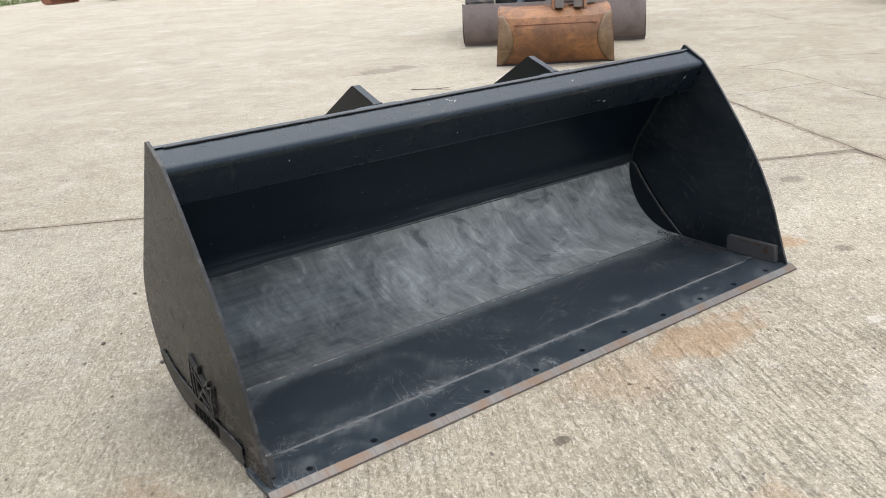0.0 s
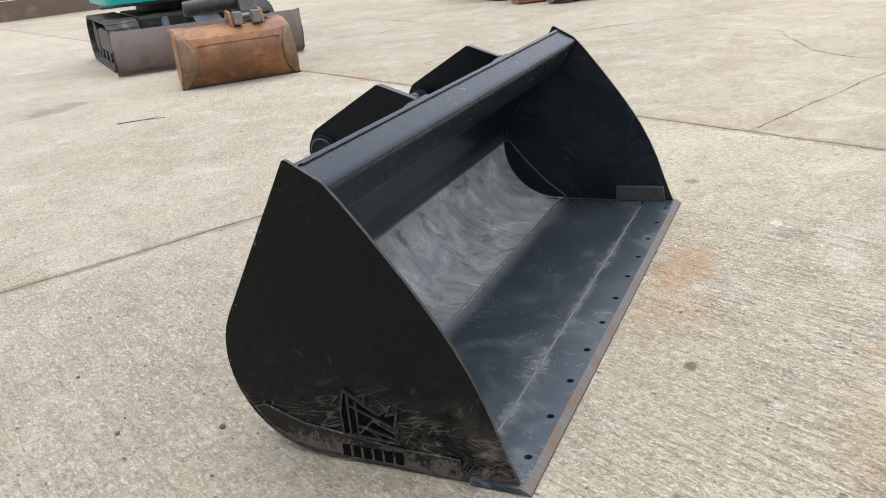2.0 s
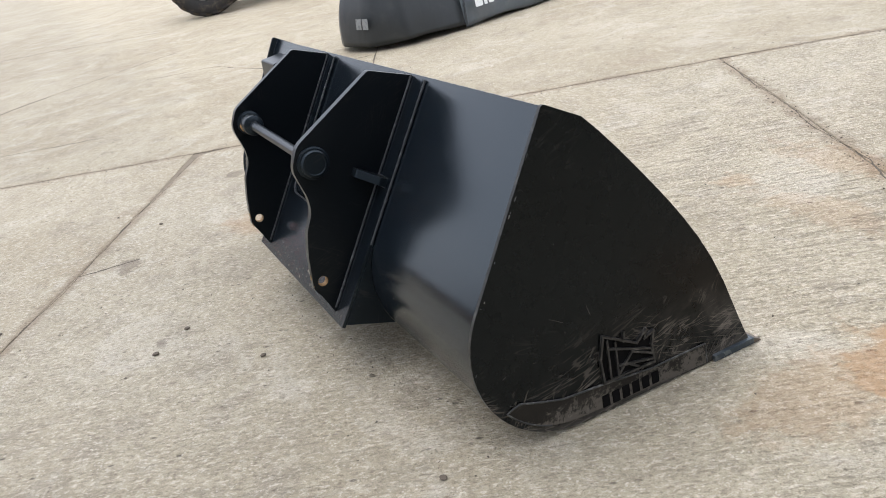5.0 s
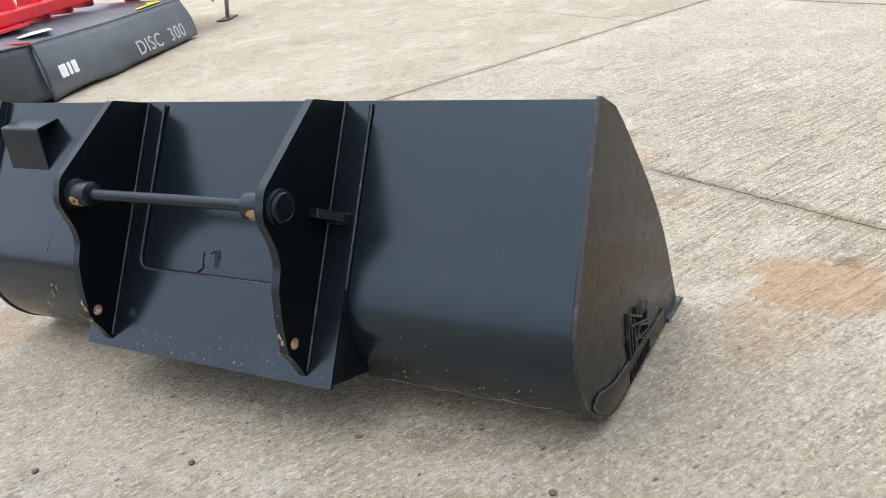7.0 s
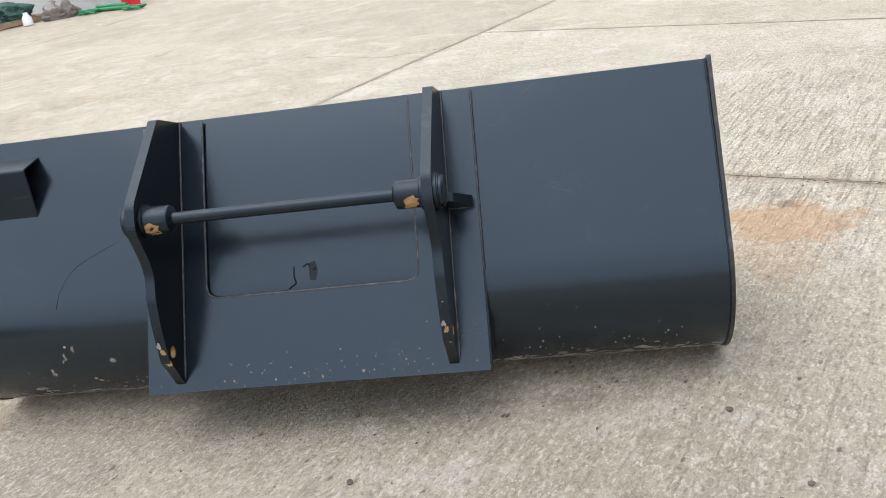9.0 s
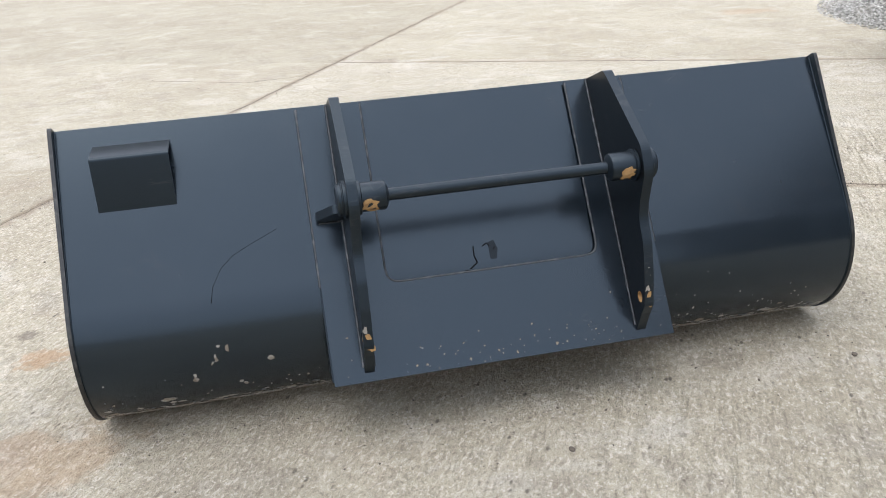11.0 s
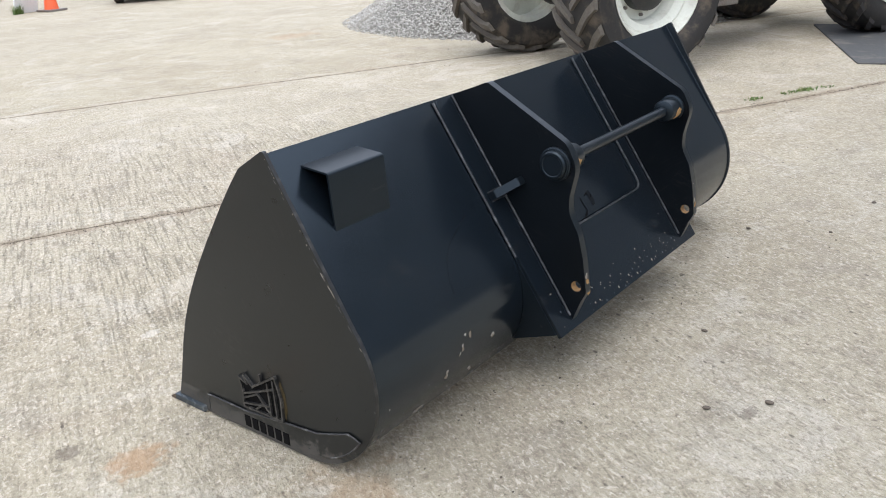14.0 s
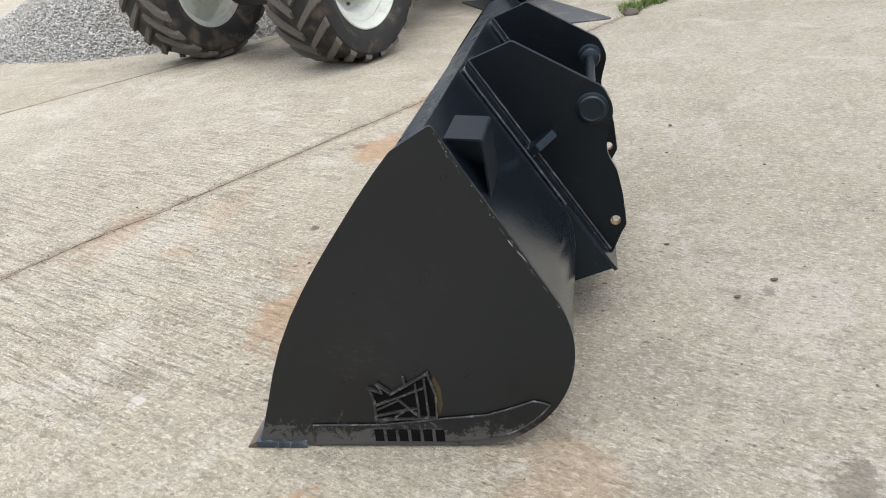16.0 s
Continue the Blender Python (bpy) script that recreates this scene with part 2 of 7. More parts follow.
    col = blend(nt, mth(nt, "MULTIPLY", stepped(nt, blot, 0.48, 0.34), 0.42), col, (0.62, 0.59, 0.515))
    col = blend(nt, mth(nt, "MULTIPLY", mth(nt, "MULTIPLY", stepped(nt, noi(nt, pos, 2.1, 6, 0.7, 0.8), 0.46, 0.66), smooth), 0.4), col, (0.60, 0.575, 0.50))
    col = blend(nt, mth(nt, "MULTIPLY", groove, 0.36), col, (0.185, 0.155, 0.112))
    col = blend(nt, mth(nt, "MULTIPLY", ridge, 0.42), col, (0.67, 0.62, 0.52))
    # bleached and damp-looking patches a pace across
    broad = noi(nt, ab, 1.7, 6, 0.66, 0.9)
    col = blend(nt, mth(nt, "MULTIPLY", stepped(nt, broad, 0.52, 0.68), 0.50), col, (0.66, 0.645, 0.585))
    col = blend(nt, mth(nt, "MULTIPLY", stepped(nt, broad, 0.45, 0.30), 0.40), col, (0.33, 0.300, 0.245))
    # bays beyond the joints are toned darker
    for bay_mask, tone in ((cross, (0.88, 0.87, 0.85)), (mth(nt, "MULTIPLY", stepped(nt, mth(nt, "ADD", c, mth(nt, "MULTIPLY", a, 0.022)), 5.48, 5.52), mth(nt, "SUBTRACT", 1.0, cross)), (0.97, 0.96, 0.945)), (stepped(nt, c, -2.20, -2.24), (0.90, 0.90, 0.885))):
        col = blend(nt, bay_mask, col, blend(nt, 1.0, col, tone, "MULTIPLY"))
    # lumps left by the broom, a finger wide
    lump = nd(nt, "ShaderNodeTexNoise", Vector=stretch(nt, ab, (72.0, 34.0, 1.0)), Scale=1.0, Detail=4.0, Roughness=0.6, Distortion=0.6).outputs["Fac"]
    near = mth(nt, "SUBTRACT", 1.0, mth(nt, "MULTIPLY", cross, 0.5))
    col = blend(nt, mth(nt, "MULTIPLY", mth(nt, "MULTIPLY", stepped(nt, lump, 0.47, 0.35), 0.62), near), col, (0.25, 0.22, 0.175))
    col = blend(nt, mth(nt, "MULTIPLY", mth(nt, "MULTIPLY", stepped(nt, lump, 0.53, 0.66), 0.66), near), col, (0.74, 0.70, 0.62))
    # open, gritty texture
    col = blend(nt, mth(nt, "MULTIPLY", mth(nt, "MULTIPLY", stepped(nt, pit, 0.46, 0.35), 0.50), keen), col, (0.14, 0.118, 0.088))
    col = blend(nt, mth(nt, "MULTIPLY", mth(nt, "MULTIPLY", stepped(nt, pit, 0.54, 0.65), 0.48), keen), col, (0.78, 0.735, 0.635))
    col = blend(nt, mth(nt, "MULTIPLY", stepped(nt, grit, 0.49, 0.36), 0.38), col, (0.17, 0.148, 0.118))
    # chips and dark crumbs
    vor = nd(nt, "ShaderNodeTexVoronoi", Vector=stretch(nt, ab, (26.0, 13.0, 1.0)), Scale=1.0).outputs["Distance"]
    pick = stepped(nt, noi(nt, pos, 8.0, 2, 0.5), 0.54, 0.64)
    spot = mth(nt, "MULTIPLY", stepped(nt, vor, 0.22, 0.10), pick)
    col = blend(nt, mth(nt, "MULTIPLY", spot, 0.8), col, (0.10, 0.085, 0.07))
    vor2 = nd(nt, "ShaderNodeTexVoronoi", Vector=pos, Scale=55.0).outputs["Distance"]
    pale = mth(nt, "MULTIPLY", stepped(nt, vor2, 0.28, 0.14), stepped(nt, noi(nt, pos, 11.0, 3, 0.5), 0.48, 0.6))
    col = blend(nt, mth(nt, "MULTIPLY", pale, 0.6), col, (0.78, 0.75, 0.68))
    # dirt and moss gathered beside the long joints
    for by, of, lean, at, wide in ((a, c, 0.014, 3.29, 0.06), (c, a, 0.005, 1.5, 0.075), (c, a, 0.0, -2.22, 0.045), (c, a, -0.022, 5.5, 0.06)):
        along = mth(nt, "SUBTRACT", by, mth(nt, "MULTIPLY", of, lean))
        off = mth(nt, "ABSOLUTE", mth(nt, "SUBTRACT", along, at))
        near = mth(nt, "ADD", mth(nt, "DIVIDE", off, wide), mth(nt, "MULTIPLY", mth(nt, "SUBTRACT", noi(nt, pos, 6.0, 5, 0.7), 0.5), 3.0))
        reach = 0.5 if by is a else mth(nt, "MULTIPLY", mth(nt, "SUBTRACT", 1.0, cross), 0.5)
        col = blend(nt, mth(nt, "MULTIPLY", stepped(nt, near, 1.1, 0.1), reach), col, (0.20, 0.145, 0.095))

    # rust washed off old steel: where things have stood
    def patch(x, y, rx, ry, soft=0.5):
        off = nd(nt, "ShaderNodeVectorMath", {"operation": "SUBTRACT"}, i0=pos, i1=(x, y, 0)).outputs[0]
        ln = nd(nt, "ShaderNodeVectorMath", {"operation": "LENGTH"}, i0=stretch(nt, off, (1 / rx, 1 / ry, 0))).outputs["Value"]
        ln = mth(nt, "ADD", ln, mth(nt, "MULTIPLY", mth(nt, "SUBTRACT", noi(nt, pos, 1.3 / min(rx, ry), 5, 0.7), 0.5), 2.3))
        return stepped(nt, ln, 1.0, soft)

    rust = None
    for x, y, rx, ry, s in RUST:
        f = mth(nt, "MULTIPLY", patch(x, y, rx, ry), s)
        rust = f if rust is None else mth(nt, "MAXIMUM", rust, f)
    col = blend(nt, mth(nt, "MULTIPLY", rust, mth(nt, "ADD", 0.25, mth(nt, "MULTIPLY", pit, 0.7))), col, (0.42, 0.235, 0.10))
    dark = None
    for x, y, rx, ry, s in GREASE:
        f = mth(nt, "MULTIPLY", patch(x, y, rx, ry, 0.6), s)
        dark = f if dark is None else mth(nt, "MAXIMUM", dark, f)
    col = blend(nt, dark, col, (0.13, 0.108, 0.085))
    pale = None
    for x, y, rx, ry, st in PALE:
        f = mth(nt, "MULTIPLY", patch(x, y, rx, ry, 0.6), st)
        pale = f if pale is None else mth(nt, "MAXIMUM", pale, f)
    col = blend(nt, pale, col, (0.80, 0.785, 0.74))
    # light put into the slab colour: brighter ahead of the bucket, darker behind
    rear = mth(nt, "ADD", sep.outputs["Y"], mth(nt, "MULTIPLY", mth(nt, "SUBTRACT", noi(nt, pos, 1.4, 5, 0.65), 0.5), 3.0))
    col = blend(nt, stepped(nt, rear, 2.2, 3.8), blend(nt, 1.0, col, (1.07, 1.065, 1.055), "MULTIPLY"), blend(nt, 1.0, col, (0.94, 0.945, 0.955), "MULTIPLY"))
    col = blend(nt, 1.0, col, (0.88, 0.845, 0.80), "MULTIPLY")
    give(nt, b, "Base Color", col)
    h = mth(nt, "ADD", mth(nt, "MULTIPLY", groove, -0.8), mth(nt, "MULTIPLY", pit, 1.6))
    h = mth(nt, "ADD", h, mth(nt, "ADD", mth(nt, "MULTIPLY", grit, 0.5), mth(nt, "MULTIPLY", lump, 2.2)))
    h = mth(nt, "SUBTRACT", h, mth(nt, "MULTIPLY", spot, 0.8))
    relief(nt, b, h, 0.9, 0.007)
    give(nt, b, "Roughness", mth(nt, "ADD", 0.72, mth(nt, "MULTIPLY", fine, 0.2)))
    return m


# centre x, y, half widths, strength
RUST = [(2.46, 2.20, 0.38, 0.16, 0.72), (0.24, 2.14, 0.36, 0.28, 0.95), (3.61, 2.59, 0.13, 0.09, 0.85), (1.25, 1.45, 0.5, 0.14, 0.3), (3.46, 3.3, 0.32, 0.24, 0.45), (-3.6, -4.5, 0.5, 0.3, 0.4), (2.0, 2.2, 0.3, 0.2, 0.3),
        (-0.9, 2.3, 0.5, 0.3, 0.3), (1.8, 1.42, 0.14, 0.10, 0.4), (7.2, 6.5, 0.35, 0.25, 0.5), (0.40, 2.5, 0.2, 0.3, 0.4), (1.55, 0.95, 0.55, 0.16, 0.35)]
PALE = [(3.07, 1.86, 0.05, 0.035, 0.5), (2.62, 1.55, 0.22, 0.10, 0.18), (5.0, 5.6, 0.30, 0.10, 0.35), (3.2, 0.9, 0.25, 0.12, 0.12)]
GREASE = [(3.46, 4.06, 0.13, 0.08, 0.5), (1.557, 2.049, 0.035, 0.028, 0.8), (2.35, 4.05, 0.05, 0.03, 0.5), (3.72, 2.36, 0.05, 0.05, 0.6),
          (4.6, 3.2, 0.10, 0.08, 0.5), (0.2, 1.95, 0.06, 0.05, 0.5), (5.75, 9.6, 0.5, 0.25, 0.4)]


BLUISH = (0.80, 0.99, 1.15)  # the sky as the satin paint throws it back


def scratches(nt, co, turn, scale, thick, gate, lo):
    """Thin curved lines, in patches."""
    mp = stretch(nt, nd(nt, "ShaderNodeMapping", Vector=co, Rotation=turn).outputs[0], scale)
    n = noi(nt, mp, 1.0, 2.0, 0.5, 0.35)
    line = stepped(nt, mth(nt, "ABSOLUTE", mth(nt, "SUBTRACT", n, 0.5)), thick, thick * 0.3)
    where = stepped(nt, noi(nt, nd(nt, "ShaderNodeVectorMath", {"operation": "ADD"}, i0=co, i1=(turn[0] * 3, 1.7, scale[1])).outputs[0], gate, 3, 0.6), lo, lo + 0.10)
    return mth(nt, "MULTIPLY", line, where)


def paint_black(name, dust=0.25, wear=0.25, rough=0.26, base=(0.0030, 0.0036, 0.0045), gloss=0.8, mud=0.0, tint=(1, 1, 1), scuffed=0.0):
    """Satin black machine paint: scuffs, dust and fine scratches; mud splashed along the foot."""
    m, nt, b, co = new_material(name, rough)
    n1, n2, n3 = noi(nt, co, 2.2, 5, 0.6, 0.5), noi(nt, co, 14.0, 6, 0.65), noi(nt, co, 90.0, 3, 0.6)
    col = blend(nt, n2, base, tuple(1.7 * v for v in base))
    film = mth(nt, "MULTIPLY", stepped(nt, n1, 0.46, 0.75), dust * 0.35)
    col = blend(nt, film, col, (0.10, 0.085, 0.068))
    for turn, scale, thick, gate, lo in (((0.35, 0.0, 0.2), (9.0, 5.0, 46.0), 0.020, 2.6, 0.54), ((-0.6, 0.0, 0.1), (7.0, 4.0, 38.0), 0.022, 3.1, 0.57), ((1.2, 0.0, 0.0), (9.0, 6.0, 52.0), 0.020, 3.4, 0.58)):
        col = blend(nt, mth(nt, "MULTIPLY", scratches(nt, co, turn, scale, thick, gate, lo), wear), col, (0.17, 0.155, 0.135))
    speck = mth(nt, "MULTIPLY", stepped(nt, noi(nt, co, 60.0, 2, 0.5), 0.70, 0.74), stepped(nt, n1, 0.47, 0.6))
    col = blend(nt, mth(nt, "MULTIPLY", speck, wear), col, (0.26, 0.24, 0.21))
    r = mth(nt, "ADD", rough - 0.05, mth(nt, "MULTIPLY", n2, 0.10))
    r = mth(nt, "ADD", r, mth(nt, "MULTIPLY", film, 0.5))
    if mud:
        low = nd(nt, "ShaderNodeSeparateXYZ", Vector=co).outputs["Z"]
        n4, n5 = noi(nt, stretch(nt, co, (9.0, 17.0, 17.0)), 1.0, 6, 0.78, 0.8), noi(nt, co, 70.0, 4, 0.75)
        reach = mth(nt, "MULTIPLY", mth(nt, "MAXIMUM", mth(nt, "SUBTRACT", 0.165, low), 0.0), 1.9)
        splash = stepped(nt, mth(nt, "ADD", mth(nt, "ADD", mth(nt, "MULTIPLY", n4, 0.62), mth(nt, "MULTIPLY", n5, 0.38)), reach), 0.67, 0.73)
        col = blend(nt, mth(nt, "MULTIPLY", splash, mud), col, (0.56, 0.50, 0.42))
        r = mth(nt, "ADD", r, mth(nt, "MULTIPLY", splash, 0.35))
    if scuffed:  # one end plate has been dragged: pale smears low on it
        sep = nd(nt, "ShaderNodeSeparateXYZ", Vector=co)
        low = stepped(nt, mth(nt, "ADD", sep.outputs["Z"], mth(nt, "MULTIPLY", mth(nt, "SUBTRACT", n1, 0.5), 0.5)), 0.42, 0.08)
        low = mth(nt, "MULTIPLY", low, mth(nt, "MULTIPLY", stepped(nt, sep.outputs["X"], 0.5, -0.5), scuffed))
        # brown haze, thickest towards the foot in front
        fore = stepped(nt, mth(nt, "ADD", sep.outputs["Y"], mth(nt, "MULTIPLY", sep.outputs["Z"], 1.2)), 0.85, 0.15)
        smear = mth(nt, "MULTIPLY", mth(nt, "MULTIPLY", stepped(nt, noi(nt, co, 7.0, 5, 0.68, 0.8), 0.38, 0.66), low), mth(nt, "ADD", 0.07, mth(nt, "MULTIPLY", fore, 0.50)))
        col = blend(nt, smear, col, (0.095, 0.084, 0.072))
        for turn, scale, thick, gate, lo in (((0.30, 0.0, 0.0), (3.0, 5.0, 42.0), 0.030, 4.5, 0.50), ((-0.35, 0.0, 0.0), (3.0, 6.0, 50.0), 0.028, 5.0, 0.52), ((0.95, 0.0, 0.0), (3.0, 7.0, 46.0), 0.026, 5.5, 0.53), ((0.10, 0.0, 0.0), (3.0, 5.0, 55.0), 0.028, 4.0, 0.52)):
            col = blend(nt, mth(nt, "MULTIPLY", mth(nt, "MULTIPLY", scratches(nt, co, turn, scale, thick, gate, lo), low), 0.55), col, (0.20, 0.175, 0.15))
        r = mth(nt, "ADD", r, mth(nt, "MULTIPLY", smear, 0.4))
    give(nt, b, "Base Color", col)
    b.inputs["Specular IOR Level"].default_value = gloss
    b.inputs["Specular Tint"].default_value = (*tint, 1.0)
    give(nt, b, "Roughness", r)
    relief(nt, b, mth(nt, "ADD", n3, mth(nt, "MULTIPLY", n1, 3.0)), 0.05, 0.003)
    return m


def plain(name, colour, rough=0.5, metal=0.0, var=0.25, scale=9.0, dirt=(0.18, 0.15, 0.12), dirty=0.25, bump=0.12):
    """A painted, rubber or metal surface with uneven tone, dirt and fine relief."""
    m, nt, b, co = new_material(name, rough, metal)
    n1, n2 = noi(nt, co, scale, 5, 0.6, 0.3), noi(nt, co, scale * 9, 4, 0.65)
    darker = tuple(c * (1 - var) for c in colour)
    lighter = tuple(min(1, c * (1 + var * 0.6)) for c in colour)
    col = blend(nt, n2, darker, lighter)
    col = blend(nt, mth(nt, "MULTIPLY", stepped(nt, n1, 0.48, 0.74), dirty), col, dirt)
    give(nt, b, "Base Color", col)
    give(nt, b, "Roughness", mth(nt, "ADD", max(0.05, rough - 0.08), mth(nt, "MULTIPLY", n1, 0.18)))
    relief(nt, b, n2, bump, 0.004)
    return m


def worn_steel(name, way, much, fine=0.5):
    """Black paint scoured to grey by loads: streaks along one way of the sheet, thin scratches over it."""
    m, nt, b, co = new_material(name, 0.35)
    base = blend(nt, noi(nt, co, 12.0, 5, 0.6), (0.0022, 0.0044, 0.0064), (0.0044, 0.0076, 0.0104))
    big = noi(nt, co, 2.3, 5, 0.62, 0.8)
    mid = noi(nt, co, 8.0, 5, 0.66, 1.0)
    streak = noi(nt, stretch(nt, co, way), 1.0, 6, 0.7, 0.5)
    tiny = noi(nt, stretch(nt, co, tuple(4 * w for w in way)), 1.0, 4, 0.7, 0.3)
    f = mth(nt, "ADD", mth(nt, "MULTIPLY", stepped(nt, big, 0.32, 0.66), 0.34), mth(nt, "MULTIPLY", stepped(nt, mid, 0.3, 0.72), 0.10))
    f = mth(nt, "MULTIPLY", mth(nt, "ADD", f, 0.10), mth(nt, "ADD", 0.6, mth(nt, "MULTIPLY", stepped(nt, streak, 0.3, 0.72), 0.65)))
    col = blend(nt, mth(nt, "MULTIPLY", f, much), base, (0.335, 0.352, 0.342))
    g = mth(nt, "MULTIPLY", stepped(nt, tiny, 0.56, 0.72), stepped(nt, mid, 0.48, 0.66))
    col = blend(nt, mth(nt, "MULTIPLY", g, 0.6 * much), col, (0.40, 0.41, 0.395))
    for turn, scale, thick, gate, lo in (((0.0, 0.5, 0.3), (40.0, 6.0, 6.0), 0.020, 2.8, 0.54), ((0.0, 0.2, -0.7), (34.0, 5.0, 7.0), 0.020, 3.3, 0.56), ((0.3, 0.0, 1.2), (44.0, 7.0, 7.0), 0.018, 3.0, 0.57)):
        col = blend(nt, mth(nt, "MULTIPLY", scratches(nt, co, turn, scale, thick, gate, lo), fine), col, (0.24, 0.245, 0.24))
    brown = mth(nt, "MULTIPLY", stepped(nt, noi(nt, co, 11.0, 5, 0.7, 0.6), 0.67, 0.76), 0.30 * min(1.0, much + 0.3))
    col = blend(nt, brown, col, (0.26, 0.13, 0.06))
    give(nt, b, "Base Color", col)
    b.inputs["Specular IOR Level"].default_value = 0.34
    b.inputs["Specular Tint"].default_value = (0.72, 0.96, 1.18, 1.0)
    give(nt, b, "Roughness", mth(nt, "ADD", 0.30, mth(nt, "MULTIPLY", f, 0.25 * min(1.0, much + 0.2))))
    relief(nt, b, mth(nt, "ADD", noi(nt, co, 60.0, 3, 0.6), tiny), 0.05, 0.003)
    return m


def loaded_steel():
    """Inside of the shell: grey and scoured on the curve, black paint with thin scratches above it."""
    m, nt, b, co = new_material("scoured_shell_steel", 0.4)
    sep = nd(nt, "ShaderNodeSeparateXYZ", Vector=co)
    x, y, z = sep.outputs["X"], sep.outputs["Y"], sep.outputs["Z"]
    # lines up the sheet, leaning a little
    lean = nd(nt, "ShaderNodeCombineXYZ", X=mth(nt, "ADD", x, mth(nt, "MULTIPLY", z, 0.45)), Y=y, Z=z).outputs[0]
    big, mid = noi(nt, co, 2.0, 5, 0.6, 1.0), noi(nt, lean, 7.0, 6, 0.68, 1.4)
    streak = noi(nt, stretch(nt, lean, (52.0, 5.0, 5.0)), 1.0, 6, 0.72, 0.3)
    thin = noi(nt, stretch(nt, lean, (210.0, 11.0, 11.0)), 1.0, 4, 0.7, 0.2)
    edge = mth(nt, "ADD", z, mth(nt, "MULTIPLY", mth(nt, "SUBTRACT", noi(nt, stretch(nt, co, (3.0, 14.0, 14.0)), 1.0, 5, 0.7), 0.5), 0.02))
    zone = stepped(nt, edge, 0.352, 0.338)
    ends = mth(nt, "ADD", 0.30, mth(nt, "MULTIPLY", stepped(nt, mth(nt, "ADD", x, mth(nt, "MULTIPLY", mth(nt, "SUBTRACT", big, 0.5), 1.4)), -1.15, 0.15), 0.70))
    wear = mth(nt, "ADD", mth(nt, "MULTIPLY", stepped(nt, big, 0.30, 0.70), 0.36), mth(nt, "MULTIPLY", stepped(nt, mid, 0.34, 0.70), 0.38))
    wear = mth(nt, "ADD", mth(nt, "ADD", wear, 0.36), mth(nt, "MULTIPLY", mth(nt, "SUBTRACT", streak, 0.5), 0.75))
    wear = mth(nt, "MULTIPLY", mth(nt, "MULTIPLY", mth(nt, "MAXIMUM", wear, 0.0), zone), ends)
    base = blend(nt, noi(nt, co, 12.0, 5, 0.6), (0.0032, 0.0068, 0.0112), (0.0056, 0.0104, 0.0160))
    # paint rubbed thin in soft bands along the weld, above the curve
    haze = mth(nt, "ADD", z, mth(nt, "MULTIPLY", mth(nt, "SUBTRACT", noi(nt, stretch(nt, co, (2.2, 9.0, 9.0)), 1.0, 4, 0.6), 0.5), 0.10))
    thinned = mth(nt, "MULTIPLY", stepped(nt, haze, 0.46, 0.35), mth(nt, "ADD", 0.05, mth(nt, "MULTIPLY", stepped(nt, noi(nt, stretch(nt, co, (1.5, 60.0, 60.0)), 1.0, 3, 0.6), 0.40, 0.62), 0.14)))
    base = blend(nt, thinned, base, (0.20, 0.215, 0.215))
    col = blend(nt, wear, base, (0.345, 0.365, 0.35))
    rub = mth(nt, "MULTIPLY", mth(nt, "MULTIPLY", stepped(nt, mid, 0.53, 0.72), stepped(nt, streak, 0.42, 0.62)), mth(nt, "MULTIPLY", zone, ends))
    col = blend(nt, mth(nt, "MULTIPLY", rub, 0.75), col, (0.47, 0.49, 0.465))
    shadowy = mth(nt, "MULTIPLY", stepped(nt, noi(nt, lean, 4.2, 5, 0.65, 2.0), 0.56, 0.70), zone)
    col = blend(nt, mth(nt, "MULTIPLY", shadowy, 0.6), col, (0.035, 0.045, 0.052))
    # short pale scratches over the paint above
    line = mth(nt, "MULTIPLY", stepped(nt, thin, 0.64, 0.74), stepped(nt, noi(nt, stretch(nt, lean, (6.0, 9.0, 9.0)), 1.0, 4, 0.65), 0.50, 0.66))
    col = blend(nt, mth(nt, "MULTIPLY", line, 0.42), col, (0.24, 0.25, 0.25))
    dot = mth(nt, "MULTIPLY", stepped(nt, noi(nt, co, 75.0, 2, 0.5), 0.73, 0.77), 0.5)
    col = blend(nt, dot, col, (0.35, 0.35, 0.33))
    rust = mth(nt, "MULTIPLY", stepped(nt, noi(nt, co, 9.0, 5, 0.7, 0.6), 0.68, 0.75), mth(nt, "MULTIPLY", zone, 0.6))
    col = blend(nt, rust, col, (0.30, 0.15, 0.07))
    give(nt, b, "Base Color", col)
    b.inputs["Specular IOR Level"].default_value = 0.22
    b.inputs["Specular Tint"].default_value = (0.75, 1.0, 1.15, 1.0)
    give(nt, b, "Roughness", mth(nt, "ADD", 0.30, mth(nt, "MULTIPLY", wear, 0.25)))
    relief(nt, b, mth(nt, "ADD", noi(nt, co, 60.0, 3, 0.6), mth(nt, "MULTIPLY", noi(nt, co, 3.0, 3, 0.5), 4.0)), 0.06, 0.004)
    return m


